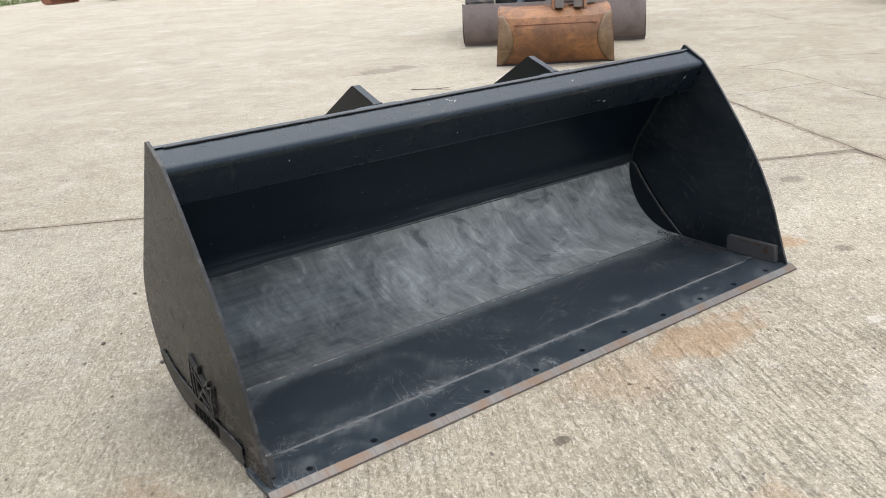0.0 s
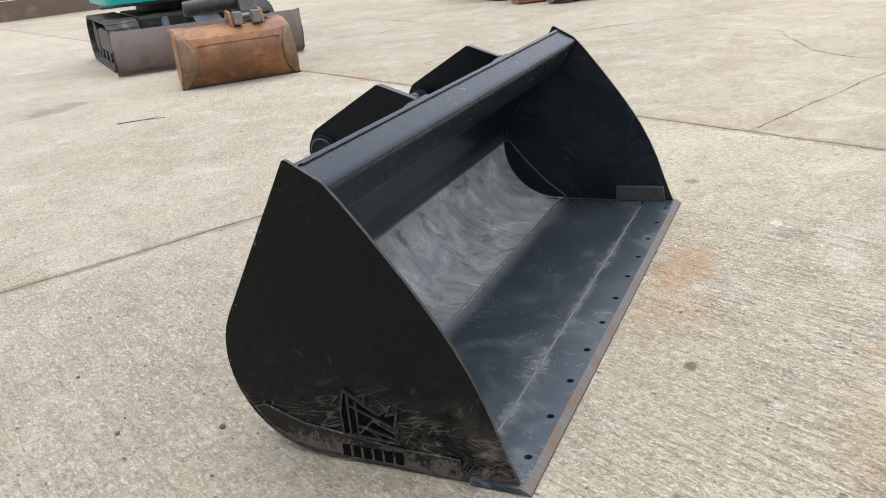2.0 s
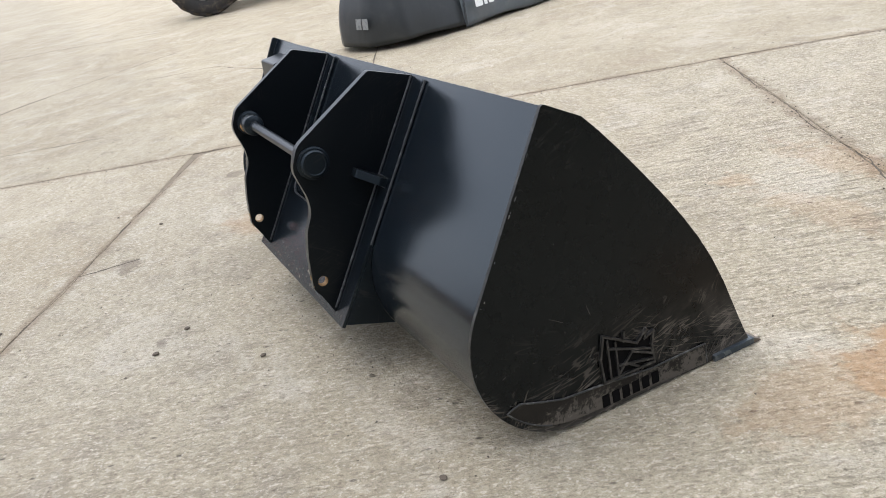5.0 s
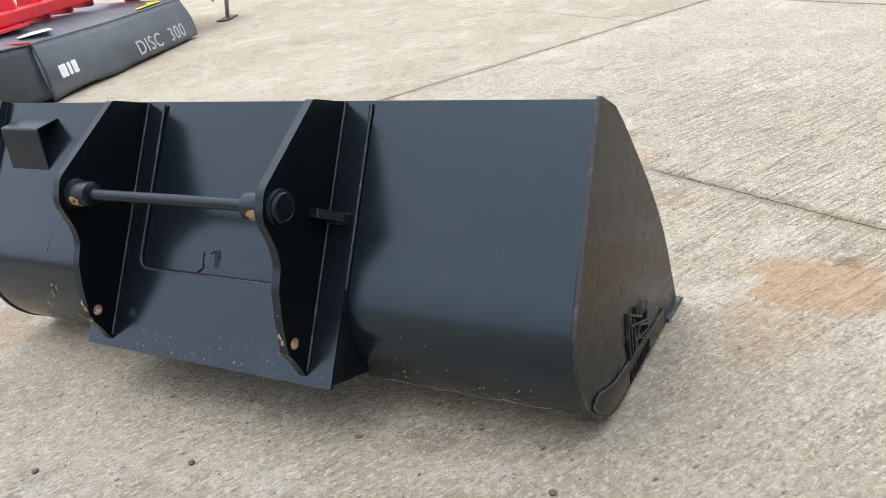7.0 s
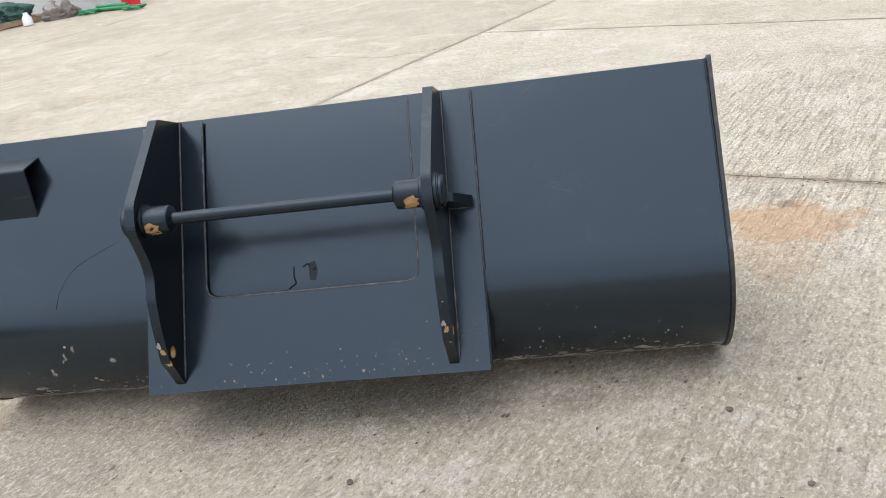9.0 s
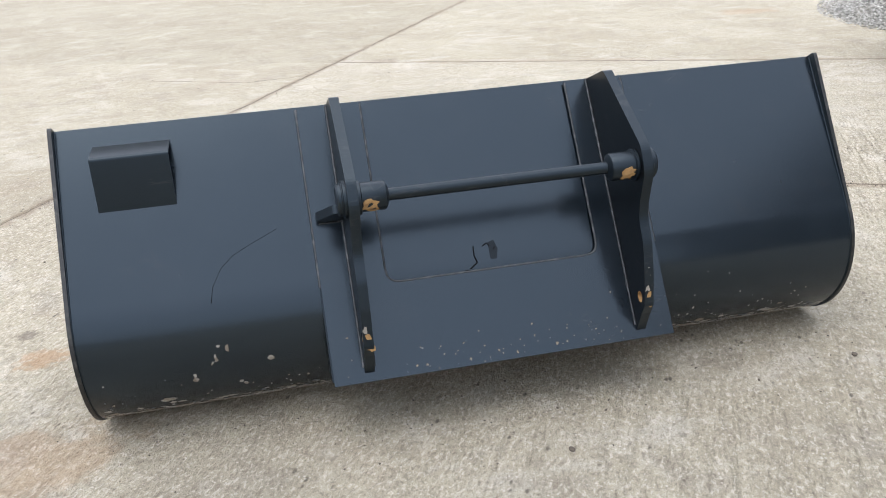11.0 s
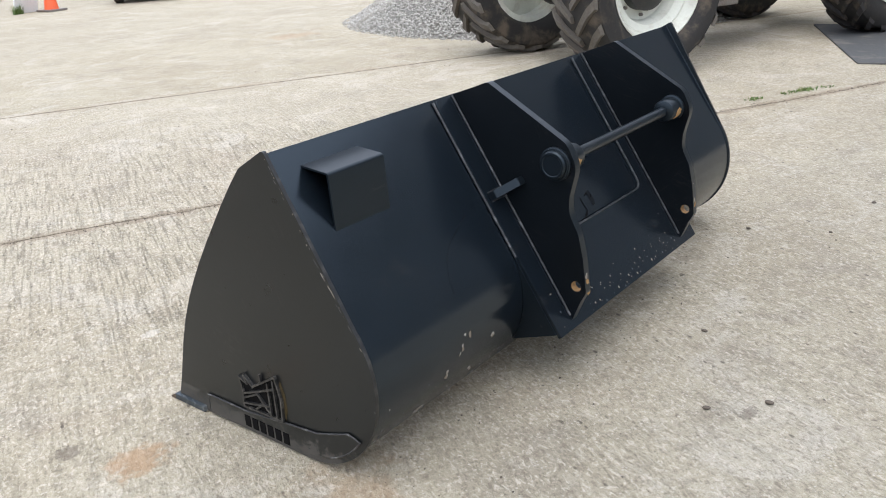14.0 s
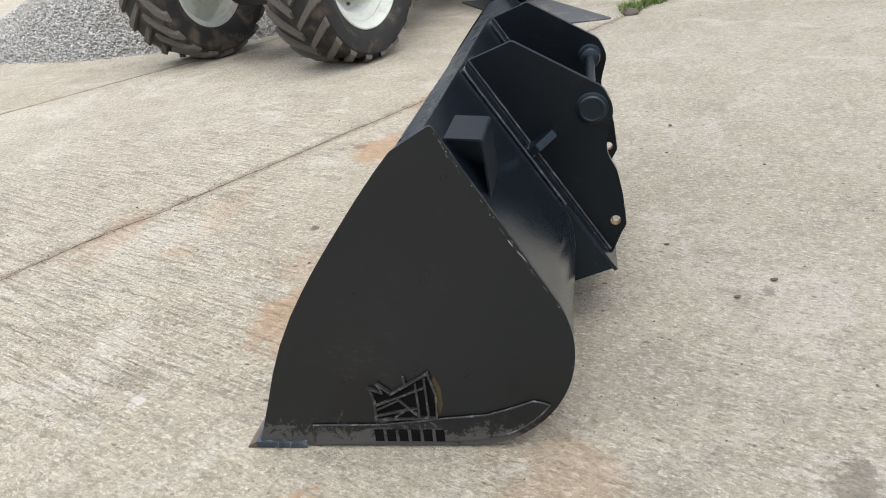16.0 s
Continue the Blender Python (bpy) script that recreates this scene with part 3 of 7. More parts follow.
def floor_steel():
    """Floor of the bucket: dark paint scuffed in patches, with trodden specks and long scratches."""
    m, nt, b, co = new_material("scuffed_floor_steel", 0.35)
    big, mid = noi(nt, co, 2.6, 5, 0.62, 1.2), noi(nt, co, 9.0, 6, 0.7, 1.2)
    smear = noi(nt, stretch(nt, nd(nt, "ShaderNodeMapping", Vector=co, Rotation=(0.0, 0.0, 0.7)).outputs[0], (34.0, 5.0, 5.0)), 1.0, 5, 0.7, 0.4)
    base = blend(nt, noi(nt, co, 14.0, 5, 0.6), (0.0175, 0.0235, 0.0300), (0.0265, 0.0345, 0.0425))
    f = mth(nt, "MULTIPLY", stepped(nt, big, 0.46, 0.70), mth(nt, "ADD", 0.10, mth(nt, "MULTIPLY", stepped(nt, smear, 0.42, 0.72), 0.32)))
    col = blend(nt, f, base, (0.21, 0.23, 0.225))
    cell = noi(nt, stretch(nt, nd(nt, "ShaderNodeMapping", Vector=co, Rotation=(0.0, 0.0, -0.5)).outputs[0], (60.0, 130.0, 60.0)), 1.0, 2, 0.5, 0.6)
    trod = mth(nt, "MULTIPLY", stepped(nt, cell, 0.55, 0.64), stepped(nt, noi(nt, co, 6.0, 3, 0.6), 0.55, 0.66))
    col = blend(nt, mth(nt, "MULTIPLY", trod, 0.30), col, (0.27, 0.28, 0.265))
    for turn, scale, thick, gate, lo in (((0.0, 0.0, 0.3), (40.0, 6.0, 6.0), 0.018, 2.8, 0.54), ((0.0, 0.0, -0.7), (34.0, 5.0, 7.0), 0.018, 3.3, 0.56), ((0.0, 0.0, 1.2), (44.0, 7.0, 7.0), 0.016, 3.0, 0.57)):
        col = blend(nt, mth(nt, "MULTIPLY", scratches(nt, co, turn, scale, thick, gate, lo), 0.4), col, (0.24, 0.25, 0.245))
    y = nd(nt, "ShaderNodeSeparateXYZ", Vector=co).outputs["Y"]
    seam = mth(nt, "MULTIPLY", stepped(nt, mth(nt, "ADD", mth(nt, "ABSOLUTE", mth(nt, "SUBTRACT", y, 0.19)), mth(nt, "MULTIPLY", mth(nt, "SUBTRACT", mid, 0.45), 0.20)), 0.035, 0.0), 0.34)
    col = blend(nt, seam, col, (0.26, 0.27, 0.26))
    heel = mth(nt, "MULTIPLY", stepped(nt, mth(nt, "ADD", y, mth(nt, "MULTIPLY", mth(nt, "SUBTRACT", mid, 0.5), 0.10)), 0.57, 0.65), 0.5)
    col = blend(nt, heel, col, (0.20, 0.225, 0.215))
    give(nt, b, "Base Color", col)
    b.inputs["Specular IOR Level"].default_value = 0.5
    b.inputs["Specular Tint"].default_value = (*BLUISH, 1.0)
    give(nt, b, "Roughness", mth(nt, "ADD", 0.30, mth(nt, "MULTIPLY", f, 0.4)))
    relief(nt, b, mth(nt, "ADD", noi(nt, co, 60.0, 3, 0.6), mth(nt, "MULTIPLY", big, 3.0)), 0.05, 0.004)
    return m


def bare_edge():
    m, nt, b, co = new_material("ground_bare_steel", 0.45, 0.6)
    n1 = noi(nt, co, 9.0, 5, 0.65)
    line = noi(nt, stretch(nt, co, (130.0, 12.0, 10.0)), 1.0, 3, 0.6)
    col = blend(nt, line, (0.060, 0.057, 0.054), (0.20, 0.188, 0.172))
    col = blend(nt, mth(nt, "MULTIPLY", stepped(nt, n1, 0.42, 0.62), 0.85), col, (0.145, 0.098, 0.066))
    give(nt, b, "Base Color", col)
    relief(nt, b, line, 0.25, 0.003)
    return m


def rusty(name, a, bcol, rough=0.72):
    m, nt, b, co = new_material(name, rough, 0.15)
    n1, n2, n3 = noi(nt, co, 3.0, 5, 0.65, 0.5), noi(nt, co, 22.0, 5, 0.7), noi(nt, stretch(nt, co, (3.0, 9.0, 30.0)), 1.0, 4, 0.65)
    col = blend(nt, stepped(nt, n1, 0.35, 0.68), a, bcol)
    col = blend(nt, mth(nt, "MULTIPLY", stepped(nt, n2, 0.5, 0.7), 0.6), col, tuple(c * 0.5 for c in a))
    col = blend(nt, mth(nt, "MULTIPLY", stepped(nt, n3, 0.55, 0.75), 0.35), col, tuple(min(1, c * 1.7) for c in bcol))
    give(nt, b, "Base Color", col)
    relief(nt, b, n2, 0.3, 0.004)
    return m


CONCRETE = concrete()
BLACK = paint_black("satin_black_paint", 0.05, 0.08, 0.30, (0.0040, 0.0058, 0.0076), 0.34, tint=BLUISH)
BLACK_FOLD = paint_black("rubbed_black_paint", 0.08, 0.12, 0.28, (0.0046, 0.0074, 0.0104), 0.34, tint=BLUISH)
BLACK_LOW = paint_black("splashed_black_paint", 0.12, 0.05, 0.20, (0.0034, 0.0052, 0.0074), 0.55, 0.85, BLUISH)
# darker copy of the black paint; the shade of the lug faces is put in
BLACK_LUG = paint_black("darker_black_paint", 0.02, 0.04, 0.32, (0.0022, 0.0029, 0.0038), 0.26, tint=(0.84, 0.98, 1.09))
# same paint darker and duller, scuffed, with this end plate's shade put in
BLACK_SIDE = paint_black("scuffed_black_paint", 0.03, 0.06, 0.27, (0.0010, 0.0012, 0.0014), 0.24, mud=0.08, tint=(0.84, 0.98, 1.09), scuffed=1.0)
BLACK_FOOT = paint_black("dusty_black_paint", 0.7, 0.35, 0.36, (0.0060, 0.0054, 0.0050), 0.28, mud=0.16)
# same paint lighter and glossier, with the light on the other end put in
BLACK_SIDE_LIT = paint_black("lighter_side_black_paint", 0.08, 0.05, 0.29, (0.0030, 0.0033, 0.0036), 0.50, mud=0.10, tint=(0.90, 0.99, 1.05))
BLACK_WELD = plain("painted_weld", (0.008, 0.009, 0.011), 0.3, 0, 0.5, 30, (0.16, 0.15, 0.14), 0.2, 0.3)
PALE_WELD = plain("scuffed_weld", (0.05, 0.055, 0.06), 0.4, 0, 0.5, 25, (0.22, 0.22, 0.215), 0.55, 0.3)
# weld beads with their pale highlights put into the colour
SEAM = plain("highlit_seam", (0.024, 0.027, 0.030), 0.32, 0, 0.6, 40, (0.145, 0.152, 0.157), 0.7, 0.3)
SCOURED = loaded_steel()
FLOORED = floor_steel()
INNER = worn_steel("scuffed_inner_side_steel", (20.0, 4.0, 30.0), 0.10, 0.10)
BARE = bare_edge()
# near black, for painted-in recess shade and for real cut and scrape marks
EMBOSS = plain("shade_and_mark_black", (0.003, 0.003, 0.0034), 0.85, 0, 0.4, 20, (0.012, 0.011, 0.010), 0.3)
EMBOSS.node_tree.nodes["Principled BSDF"].inputs["Specular IOR Level"].default_value = 0.12
WORN_YELLOW = plain("chipped_primer", (0.36, 0.21, 0.08), 0.6, 0, 0.5, 40, (0.03, 0.03, 0.03), 0.5)
EARTH = plain("joint_dirt", (0.19, 0.158, 0.118), 0.95, 0, 0.5, 6, (0.055, 0.055, 0.035), 0.6, 0.5)
CRACK_DIRT = plain("crack_dirt", (0.105, 0.086, 0.064), 0.95, 0, 0.5, 9, (0.045, 0.045, 0.030), 0.6, 0.5)
RUBBER = plain("dusty_tyre_rubber", (0.028, 0.026, 0.025), 0.8, 0, 0.4, 5, (0.15, 0.115, 0.08), 0.75, 0.4)
MUDDY = plain("muddy_tread_rubber", (0.115, 0.103, 0.087), 0.88, 0, 0.45, 5, (0.20, 0.165, 0.12), 0.6, 0.5)
RIM = plain("white_rim_paint", (0.60, 0.615, 0.545), 0.45, 0, 0.12, 6, (0.30, 0.255, 0.19), 0.45)
DARK = plain("dark_machine_paint", (0.022, 0.022, 0.023), 0.5, 0, 0.4, 8, (0.13, 0.11, 0.09), 0.5)
STEEL = plain("worn_grey_steel", (0.21, 0.19, 0.175), 0.5, 0.4, 0.35, 7, (0.16, 0.10, 0.065), 0.6, 0.2)
ROLLER = plain("greasy_roller_steel", (0.045, 0.042, 0.039), 0.5, 0.2, 0.35, 9, (0.13, 0.105, 0.08), 0.5, 0.2)
BLADE = plain("worn_blade_steel", (0.205, 0.165, 0.150), 0.48, 0.3, 0.3, 3, (0.10, 0.075, 0.065), 0.6, 0.2)
LIP = plain("polished_edge_steel", (0.30, 0.27, 0.26), 0.4, 0.5, 0.25, 9, (0.15, 0.11, 0.09), 0.4)
SLATE = plain("slate_grey_paint", (0.085, 0.105, 0.125), 0.45, 0, 0.2, 6, (0.14, 0.12, 0.1), 0.3)
TEAL = plain("teal_machine_paint", (0.0, 0.335, 0.30), 0.3, 0, 0.12, 3, (0.10, 0.13, 0.11), 0.18)
ORANGE = plain("orange_red_paint", (0.70, 0.045, 0.022), 0.3, 0, 0.12, 3, (0.2, 0.08, 0.05), 0.15)
RED = plain("red_implement_paint", (0.60, 0.012, 0.025), 0.28, 0, 0.15, 4, (0.2, 0.06, 0.05), 0.15)
TRACK = plain("dusty_track_rubber", (0.045, 0.042, 0.04), 0.8, 0, 0.4, 6, (0.20, 0.17, 0.14), 0.75, 0.4)
BUCKET_RUST = rusty("rust_orange_bucket", (0.165, 0.080, 0.040), (0.33, 0.150, 0.058), 0.6)
CORNER_TAN = rusty("tan_worn_steel", (0.130, 0.078, 0.040), (0.205, 0.130, 0.066), 0.6)
BUCKET_BROWN = rusty("rust_brown_bucket", (0.16, 0.068, 0.036), (0.25, 0.10, 0.05), 0.6)
PAD_RUST = rusty("thin_rust_on_steel", (0.055, 0.034, 0.024), (0.11, 0.058, 0.034), 0.6)
GREY_BUCKET = rusty("chalky_grey_bucket", (0.115, 0.098, 0.080), (0.19, 0.165, 0.138), 0.75)


def cover_cloth(name, colour, dusty):
    """Coated cloth that hangs in soft creases."""
    m, nt, b, co = new_material(name, 0.42)
    n1, n2 = noi(nt, co, 3.0, 5, 0.6, 0.3), noi(nt, co, 40.0, 4, 0.65)
    crease = noi(nt, stretch(nt, co, (2.6, 2.6, 1.0)), 1.0, 2, 0.45, 0.5)
    fold = mth(nt, "ABSOLUTE", mth(nt, "SUBTRACT", crease, 0.5))
    col = blend(nt, n2, tuple(c * 0.82 for c in colour), tuple(c * 1.12 for c in colour))
    col = blend(nt, mth(nt, "MULTIPLY", stepped(nt, n1, 0.48, 0.74), 0.4), col, dusty)
    give(nt, b, "Base Color", col)
    give(nt, b, "Roughness", mth(nt, "ADD", 0.34, mth(nt, "MULTIPLY", n1, 0.18)))
    relief(nt, b, mth(nt, "ADD", mth(nt, "MULTIPLY", fold, 4.0), mth(nt, "MULTIPLY", n2, 0.06)), 0.45, 0.014)
    return m


TARP = cover_cloth("grey_pvc_cover", (0.085, 0.10, 0.112), (0.16, 0.16, 0.155))
TARP_DARK = cover_cloth("dark_pvc_cover", (0.020, 0.024, 0.027), (0.06, 0.06, 0.058))
WHITE = plain("white_print", (0.72, 0.73, 0.72), 0.55, 0, 0.1, 20, (0.3, 0.3, 0.3), 0.25)
FADED_PRINT = plain("faded_white_print", (0.46, 0.47, 0.46), 0.55, 0, 0.2, 25, (0.14, 0.15, 0.155), 0.6)
WORN_PRINT = plain("worn_white_print", (0.20, 0.21, 0.21), 0.6, 0, 0.3, 30, (0.04, 0.045, 0.05), 0.7)
YELLOW = plain("yellow_sticker", (0.85, 0.68, 0.02), 0.4, 0, 0.08, 12, (0.4, 0.34, 0.1), 0.12)


def chippings():
    m, nt, b, co = new_material("pale_limestone_chippings", 0.85)
    r = nd(nt, "ShaderNodeNewGeometry").outputs["Random Per Island"]
    col = blend(nt, r, (0.25, 0.24, 0.215), (0.60, 0.585, 0.54))
    col = blend(nt, mth(nt, "MULTIPLY", stepped(nt, noi(nt, co, 1.6, 4, 0.6), 0.45, 0.7), 0.35), col, (0.34, 0.30, 0.235))
    col = blend(nt, mth(nt, "MULTIPLY", noi(nt, co, 90.0, 3, 0.6), 0.3), col, (0.22, 0.21, 0.19))
    give(nt, b, "Base Color", col)
    return m


GRAVEL = chippings()
GRAVEL_BED = plain("bedded_chippings", (0.25, 0.24, 0.215), 0.9, 0, 0.5, 30, (0.12, 0.11, 0.10), 0.5, 0.8)
MAT = plain("grey_rubber_mat", (0.075, 0.078, 0.08), 0.7, 0, 0.3, 4, (0.23, 0.21, 0.18), 0.5, 0.2)
WOOD = plain("weathered_timber", (0.30, 0.215, 0.14), 0.8, 0, 0.35, 9, (0.13, 0.10, 0.075), 0.5, 0.4)
LOG = plain("split_firewood", (0.38, 0.235, 0.12), 0.8, 0, 0.35, 12, (0.12, 0.075, 0.045), 0.5, 0.4)
BLOCKS = plain("concrete_blockwork", (0.50, 0.50, 0.48), 0.85, 0, 0.2, 6, (0.3, 0.28, 0.25), 0.4, 0.4)
BROWN_WALL = plain("brown_weathered_boards", (0.150, 0.105, 0.078), 0.85, 0, 0.3, 2, (0.25, 0.19, 0.14), 0.5, 0.3)
GREEN_WALL = plain("dark_green_cladding", (0.012, 0.060, 0.045), 0.5, 0, 0.2, 2, (0.05, 0.06, 0.05), 0.3)
PALE_WALL = plain("pale_grey_cladding", (0.42, 0.43, 0.42), 0.55, 0, 0.1, 2, (0.25, 0.24, 0.22), 0.35)
GREY_CLAD = plain("mid_grey_cladding", (0.19, 0.20, 0.205), 0.5, 0, 0.15, 2, (0.12, 0.115, 0.105), 0.35)
GREEN_HOSE = plain("green_plastic", (0.02, 0.20, 0.07), 0.45, 0, 0.3, 14, (0.02, 0.08, 0.04), 0.4)
TUB = plain("slate_blue_plastic", (0.075, 0.095, 0.125), 0.5, 0, 0.15, 4, (0.18, 0.17, 0.15), 0.35)
CONE = plain("orange_cone_plastic", (0.80, 0.115, 0.03), 0.45, 0, 0.1, 8, (0.3, 0.12, 0.08), 0.25)
BLUE = plain("blue_tractor_paint", (0.015, 0.07, 0.30), 0.35, 0, 0.15, 4, (0.12, 0.1, 0.09), 0.3)
STONE = plain("small_stones", (0.21, 0.185, 0.15), 0.85, 0, 0.5, 30, (0.06, 0.05, 0.04), 0.5, 0.4)
CRUMB = plain("dark_crumbs", (0.11, 0.09, 0.07), 0.9, 0, 0.5, 30, (0.03, 0.025, 0.02), 0.5, 0.4)
DAMP_DIRT = plain("dark_swept_dirt", (0.030, 0.025, 0.021), 0.9, 0, 0.5, 30, (0.07, 0.052, 0.038), 0.5, 0.4)
BARK = plain("dry_twig", (0.10, 0.075, 0.055), 0.9, 0, 0.4, 30, (0.05, 0.04, 0.03), 0.5, 0.4)


def leaf_green():
    m, nt, b, co = new_material("yard_grass", 0.6)
    r = nd(nt, "ShaderNodeNewGeometry").outputs["Random Per Island"]
    n = noi(nt, co, 6.0, 3, 0.6)
    col = blend(nt, r, (0.045, 0.10, 0.016), (0.13, 0.19, 0.035))
    col = blend(nt, mth(nt, "MULTIPLY", stepped(nt, n, 0.5, 0.7), 0.4), col, (0.24, 0.20, 0.075))
    give(nt, b, "Base Color", col)
    return m


GRASS = leaf_green()


def glassy():
    m, nt, b, co = new_material("dark_cab_glass", 0.06)
    give(nt, b, "Base Color", blend(nt, noi(nt, co, 3.0), (0.012, 0.015, 0.017), (0.03, 0.034, 0.036)))
    return m


GLASS = glassy()

STEEL_RIM = plain("dull_grey_rim", (0.36, 0.37, 0.37), 0.45, 0, 0.15, 6, (0.2, 0.17, 0.14), 0.4)

SCUFF_WELD = plain("scuffed_black_weld", (0.022, 0.023, 0.024), 0.4, 0, 0.6, 34, (0.20, 0.20, 0.19), 0.7, 0.3)
RUBBED_BAR = plain("rubbed_black_bar", (0.020, 0.020, 0.020), 0.38, 0, 0.5, 45, (0.17, 0.16, 0.14), 0.65, 0.2)
OCHRE = plain("ochre_stain", (0.060, 0.042, 0.014), 0.5, 0, 0.5, 40, (0.008, 0.007, 0.006), 0.6)
RIDGE = plain("dusty_ridge_weld", (0.040, 0.040, 0.040), 0.5, 0, 0.5, 25, (0.10, 0.085, 0.070), 0.6, 0.3)
PAD_STEEL = plain("dull_pad_steel", (0.060, 0.062, 0.064), 0.45, 0.1, 0.4, 22, (0.090, 0.066, 0.050), 0.40, 0.25)
PALE_LINE = plain("rubbed_pale_weld", (0.11, 0.115, 0.118), 0.45, 0, 0.5, 25, (0.05, 0.055, 0.06), 0.5, 0.3)
WORN_LIT_EDGE = plain("worn_lit_plate_edge", (0.008, 0.009, 0.010), 0.4, 0.0, 0.6, 26, (0.14, 0.135, 0.12), 0.35, 0.25)

TYRE = plain("black_tyre_rubber", (0.018, 0.017, 0.016), 0.75, 0, 0.4, 5, (0.125, 0.098, 0.070), 0.75, 0.3)
PALE_SCRATCH = plain("pale_scratch", (0.055, 0.05, 0.045), 0.6, 0, 0.4, 30, (0.05, 0.05, 0.05), 0.4)
FLECK = plain("pale_dried_splash", (0.30, 0.275, 0.235), 0.8, 0, 0.4, 40, (0.09, 0.08, 0.07), 0.5)
MUD_FLECK = plain("dried_mud", (0.20, 0.165, 0.125), 0.9, 0, 0.4, 40, (0.05, 0.04, 0.03), 0.4)

# ---- the yard: one sheet of ground and the concrete bays laid on it ----
def plane_sheet(half, z):
    bm = bmesh.new()
    bm.faces.new([bm.verts.new((x, y, z)) for x, y in ((-half, -half), (half, -half), (half, half), (-half, half))])
    return bm


ground = solo("ground", plane_sheet(600.0, -0.0035), EARTH, "bare earth under and beyond the concrete yard", "ground", kind="structure")

# joints: a runs across the bays, b along them; amp is how far a crack wanders
WANDER = {"a3.29": 0.03, "b-1.15": 0.09, "b1.5": 0.014, "b5.5": 0.02, "b-2.22": 0.014, "b4.02": 0.012}
SLOPE = {"a3.29": 0.014, "b1.5": 0.005, "b5.5": -0.022, "b4.02": 0.05}
FAR = 70.0


def joint(axis, value, s):
    amp = WANDER.get(f"{axis}{value:g}", 0.0)
    return value + SLOPE.get(f"{axis}{value:g}", 0.0) * s + amp * (noise.noise((value * 3.7, s * 0.6, 2.0)) + 0.6 * noise.noise((value, s * 3.1, 5.0)))


def bay_outline(a0, a1, b0, b1, gap):
    def run(lo, hi):
        n = max(2, int((hi - lo) / 0.25)) if hi - lo < 40 else 60
        return [lo + (hi - lo) * i / n for i in range(n)]

    pts = [(s, joint("b", b0, s) + gap) for s in run(a0, a1)]
    pts += [(joint("a", a1, s) - gap, s) for s in run(b0, b1)]
    pts += [(s, joint("b", b1, s) - gap) for s in reversed(run(a0, a1) + [a1])]
    pts += [(joint("a", a0, s) + gap, s) for s in reversed(run(b0, b1)[1:] + [b1])]
    out = []
    for a, b in pts:
        lo, hi = joint("a", a0, b) + gap, joint("a", a1, b) - gap
        a = min(max(a, lo), hi)
        lo, hi = joint("b", b0, a) + gap, joint("b", b1, a) - gap
        b = min(max(b, lo), hi)
        p = E1 * a + E2 * b
        if not out or (p - Vector(out[-1])).length > 0.004:
            out.append((p.x, p.y))
    while (Vector(out[0]) - Vector(out[-1])).length < 0.004:
        out.pop()
    return out


def bay(a0, a1, b0, b1):
    low, high = bay_outline(a0, a1, b0, b1, 0.0025), bay_outline(a0, a1, b0, b1, 0.0055)
    bm = bmesh.new()
    bot = [bm.verts.new((x, y, -0.013)) for x, y in low]
    mid = [bm.verts.new((x, y, -0.005)) for x, y in low]
    top = [bm.verts.new((x, y, 0.0)) for x, y in high]
    n = len(bot)
    for i in range(n):
        bm.faces.new((bot[i], bot[(i + 1) % n], mid[(i + 1) % n], mid[i]))
    edges = [bm.edges.new((top[i], top[(i + 1) % len(top)])) for i in range(len(top))]
    bmesh.ops.bridge_loops(bm, edges=[e for e in bm.edges if e.verts[0] in set(mid) and e.verts[1] in set(mid)] + edges)
    bmesh.ops.triangle_fill(bm, use_beauty=True, edges=edges)
    return part("slab", bm, CONCRETE, ground)


for cuts, (a0, a1) in (((-FAR, -6.4, -2.22, 1.5, 5.5, FAR), (-FAR, 3.29)), ((-FAR, -1.15, 4.02, FAR), (3.29, FAR))):
    for b0, b1 in zip(cuts, cuts[1:]):
        bay(a0, a1, b0, b1)


def crack(pts, wide, seed):
    """A ragged, dirt-filled crack along points on the slab."""
    rng = random.Random(seed)
    line = spaced([(x, y, 0.0) for x, y in pts], 0.035)
    bm = bmesh.new()
    rows = []
    for i, p in enumerate(line):
        d = (line[min(i + 1, len(line) - 1)] - line[max(i - 1, 0)]).normalized()
        side = Vector((-d.y, d.x, 0))
        p = p + side * (0.035 * noise.noise((p.x * 2.2, p.y * 2.2, seed)) + 0.012 * noise.noise((p.x * 11, p.y * 11, seed)))
        w = 1.5 * wide * max(0.08, 0.6 + 1.5 * noise.noise((p.x * 4.0, p.y * 4.0, seed + 9)) + rng.uniform(-0.25, 0.25))
        rows.append([bm.verts.new(p + side * o + Vector((0, 0, h))) for o, h in ((-w / 2, -0.002), (0, 0.0016), (w / 2, -0.002))])
    for a, b in zip(rows, rows[1:]):
        for k in range(2):
            bm.faces.new((a[k], a[k + 1], b[k + 1], b[k]))
    return part("crack", bm, CRACK_DIRT, ground, "dirt-filled crack in the concrete")


crack([(12.03, 7.09), (12.25, 7.80), (11.86, 8.19), (11.02, 8.31)], 0.035, 1)
crack([(13.64, 10.07), (13.0, 9.02), (12.5, 8.36)], 0.03, 2)
crack([(8.01, 6.05), (8.20, 5.65), (7.80, 4.93), (7.62, 4.72), (7.40, 4.25), (7.18, 3.86)], 0.020, 3)
crack([(8.10, 6.08), (9.25, 5.90), (9.68, 5.46), (10.35, 4.86), (10.70, 4.48), (11.05, 3.97), (11.45, 3.39), (11.84, 2.83), (12.08, 2.36)], 0.026, 4)
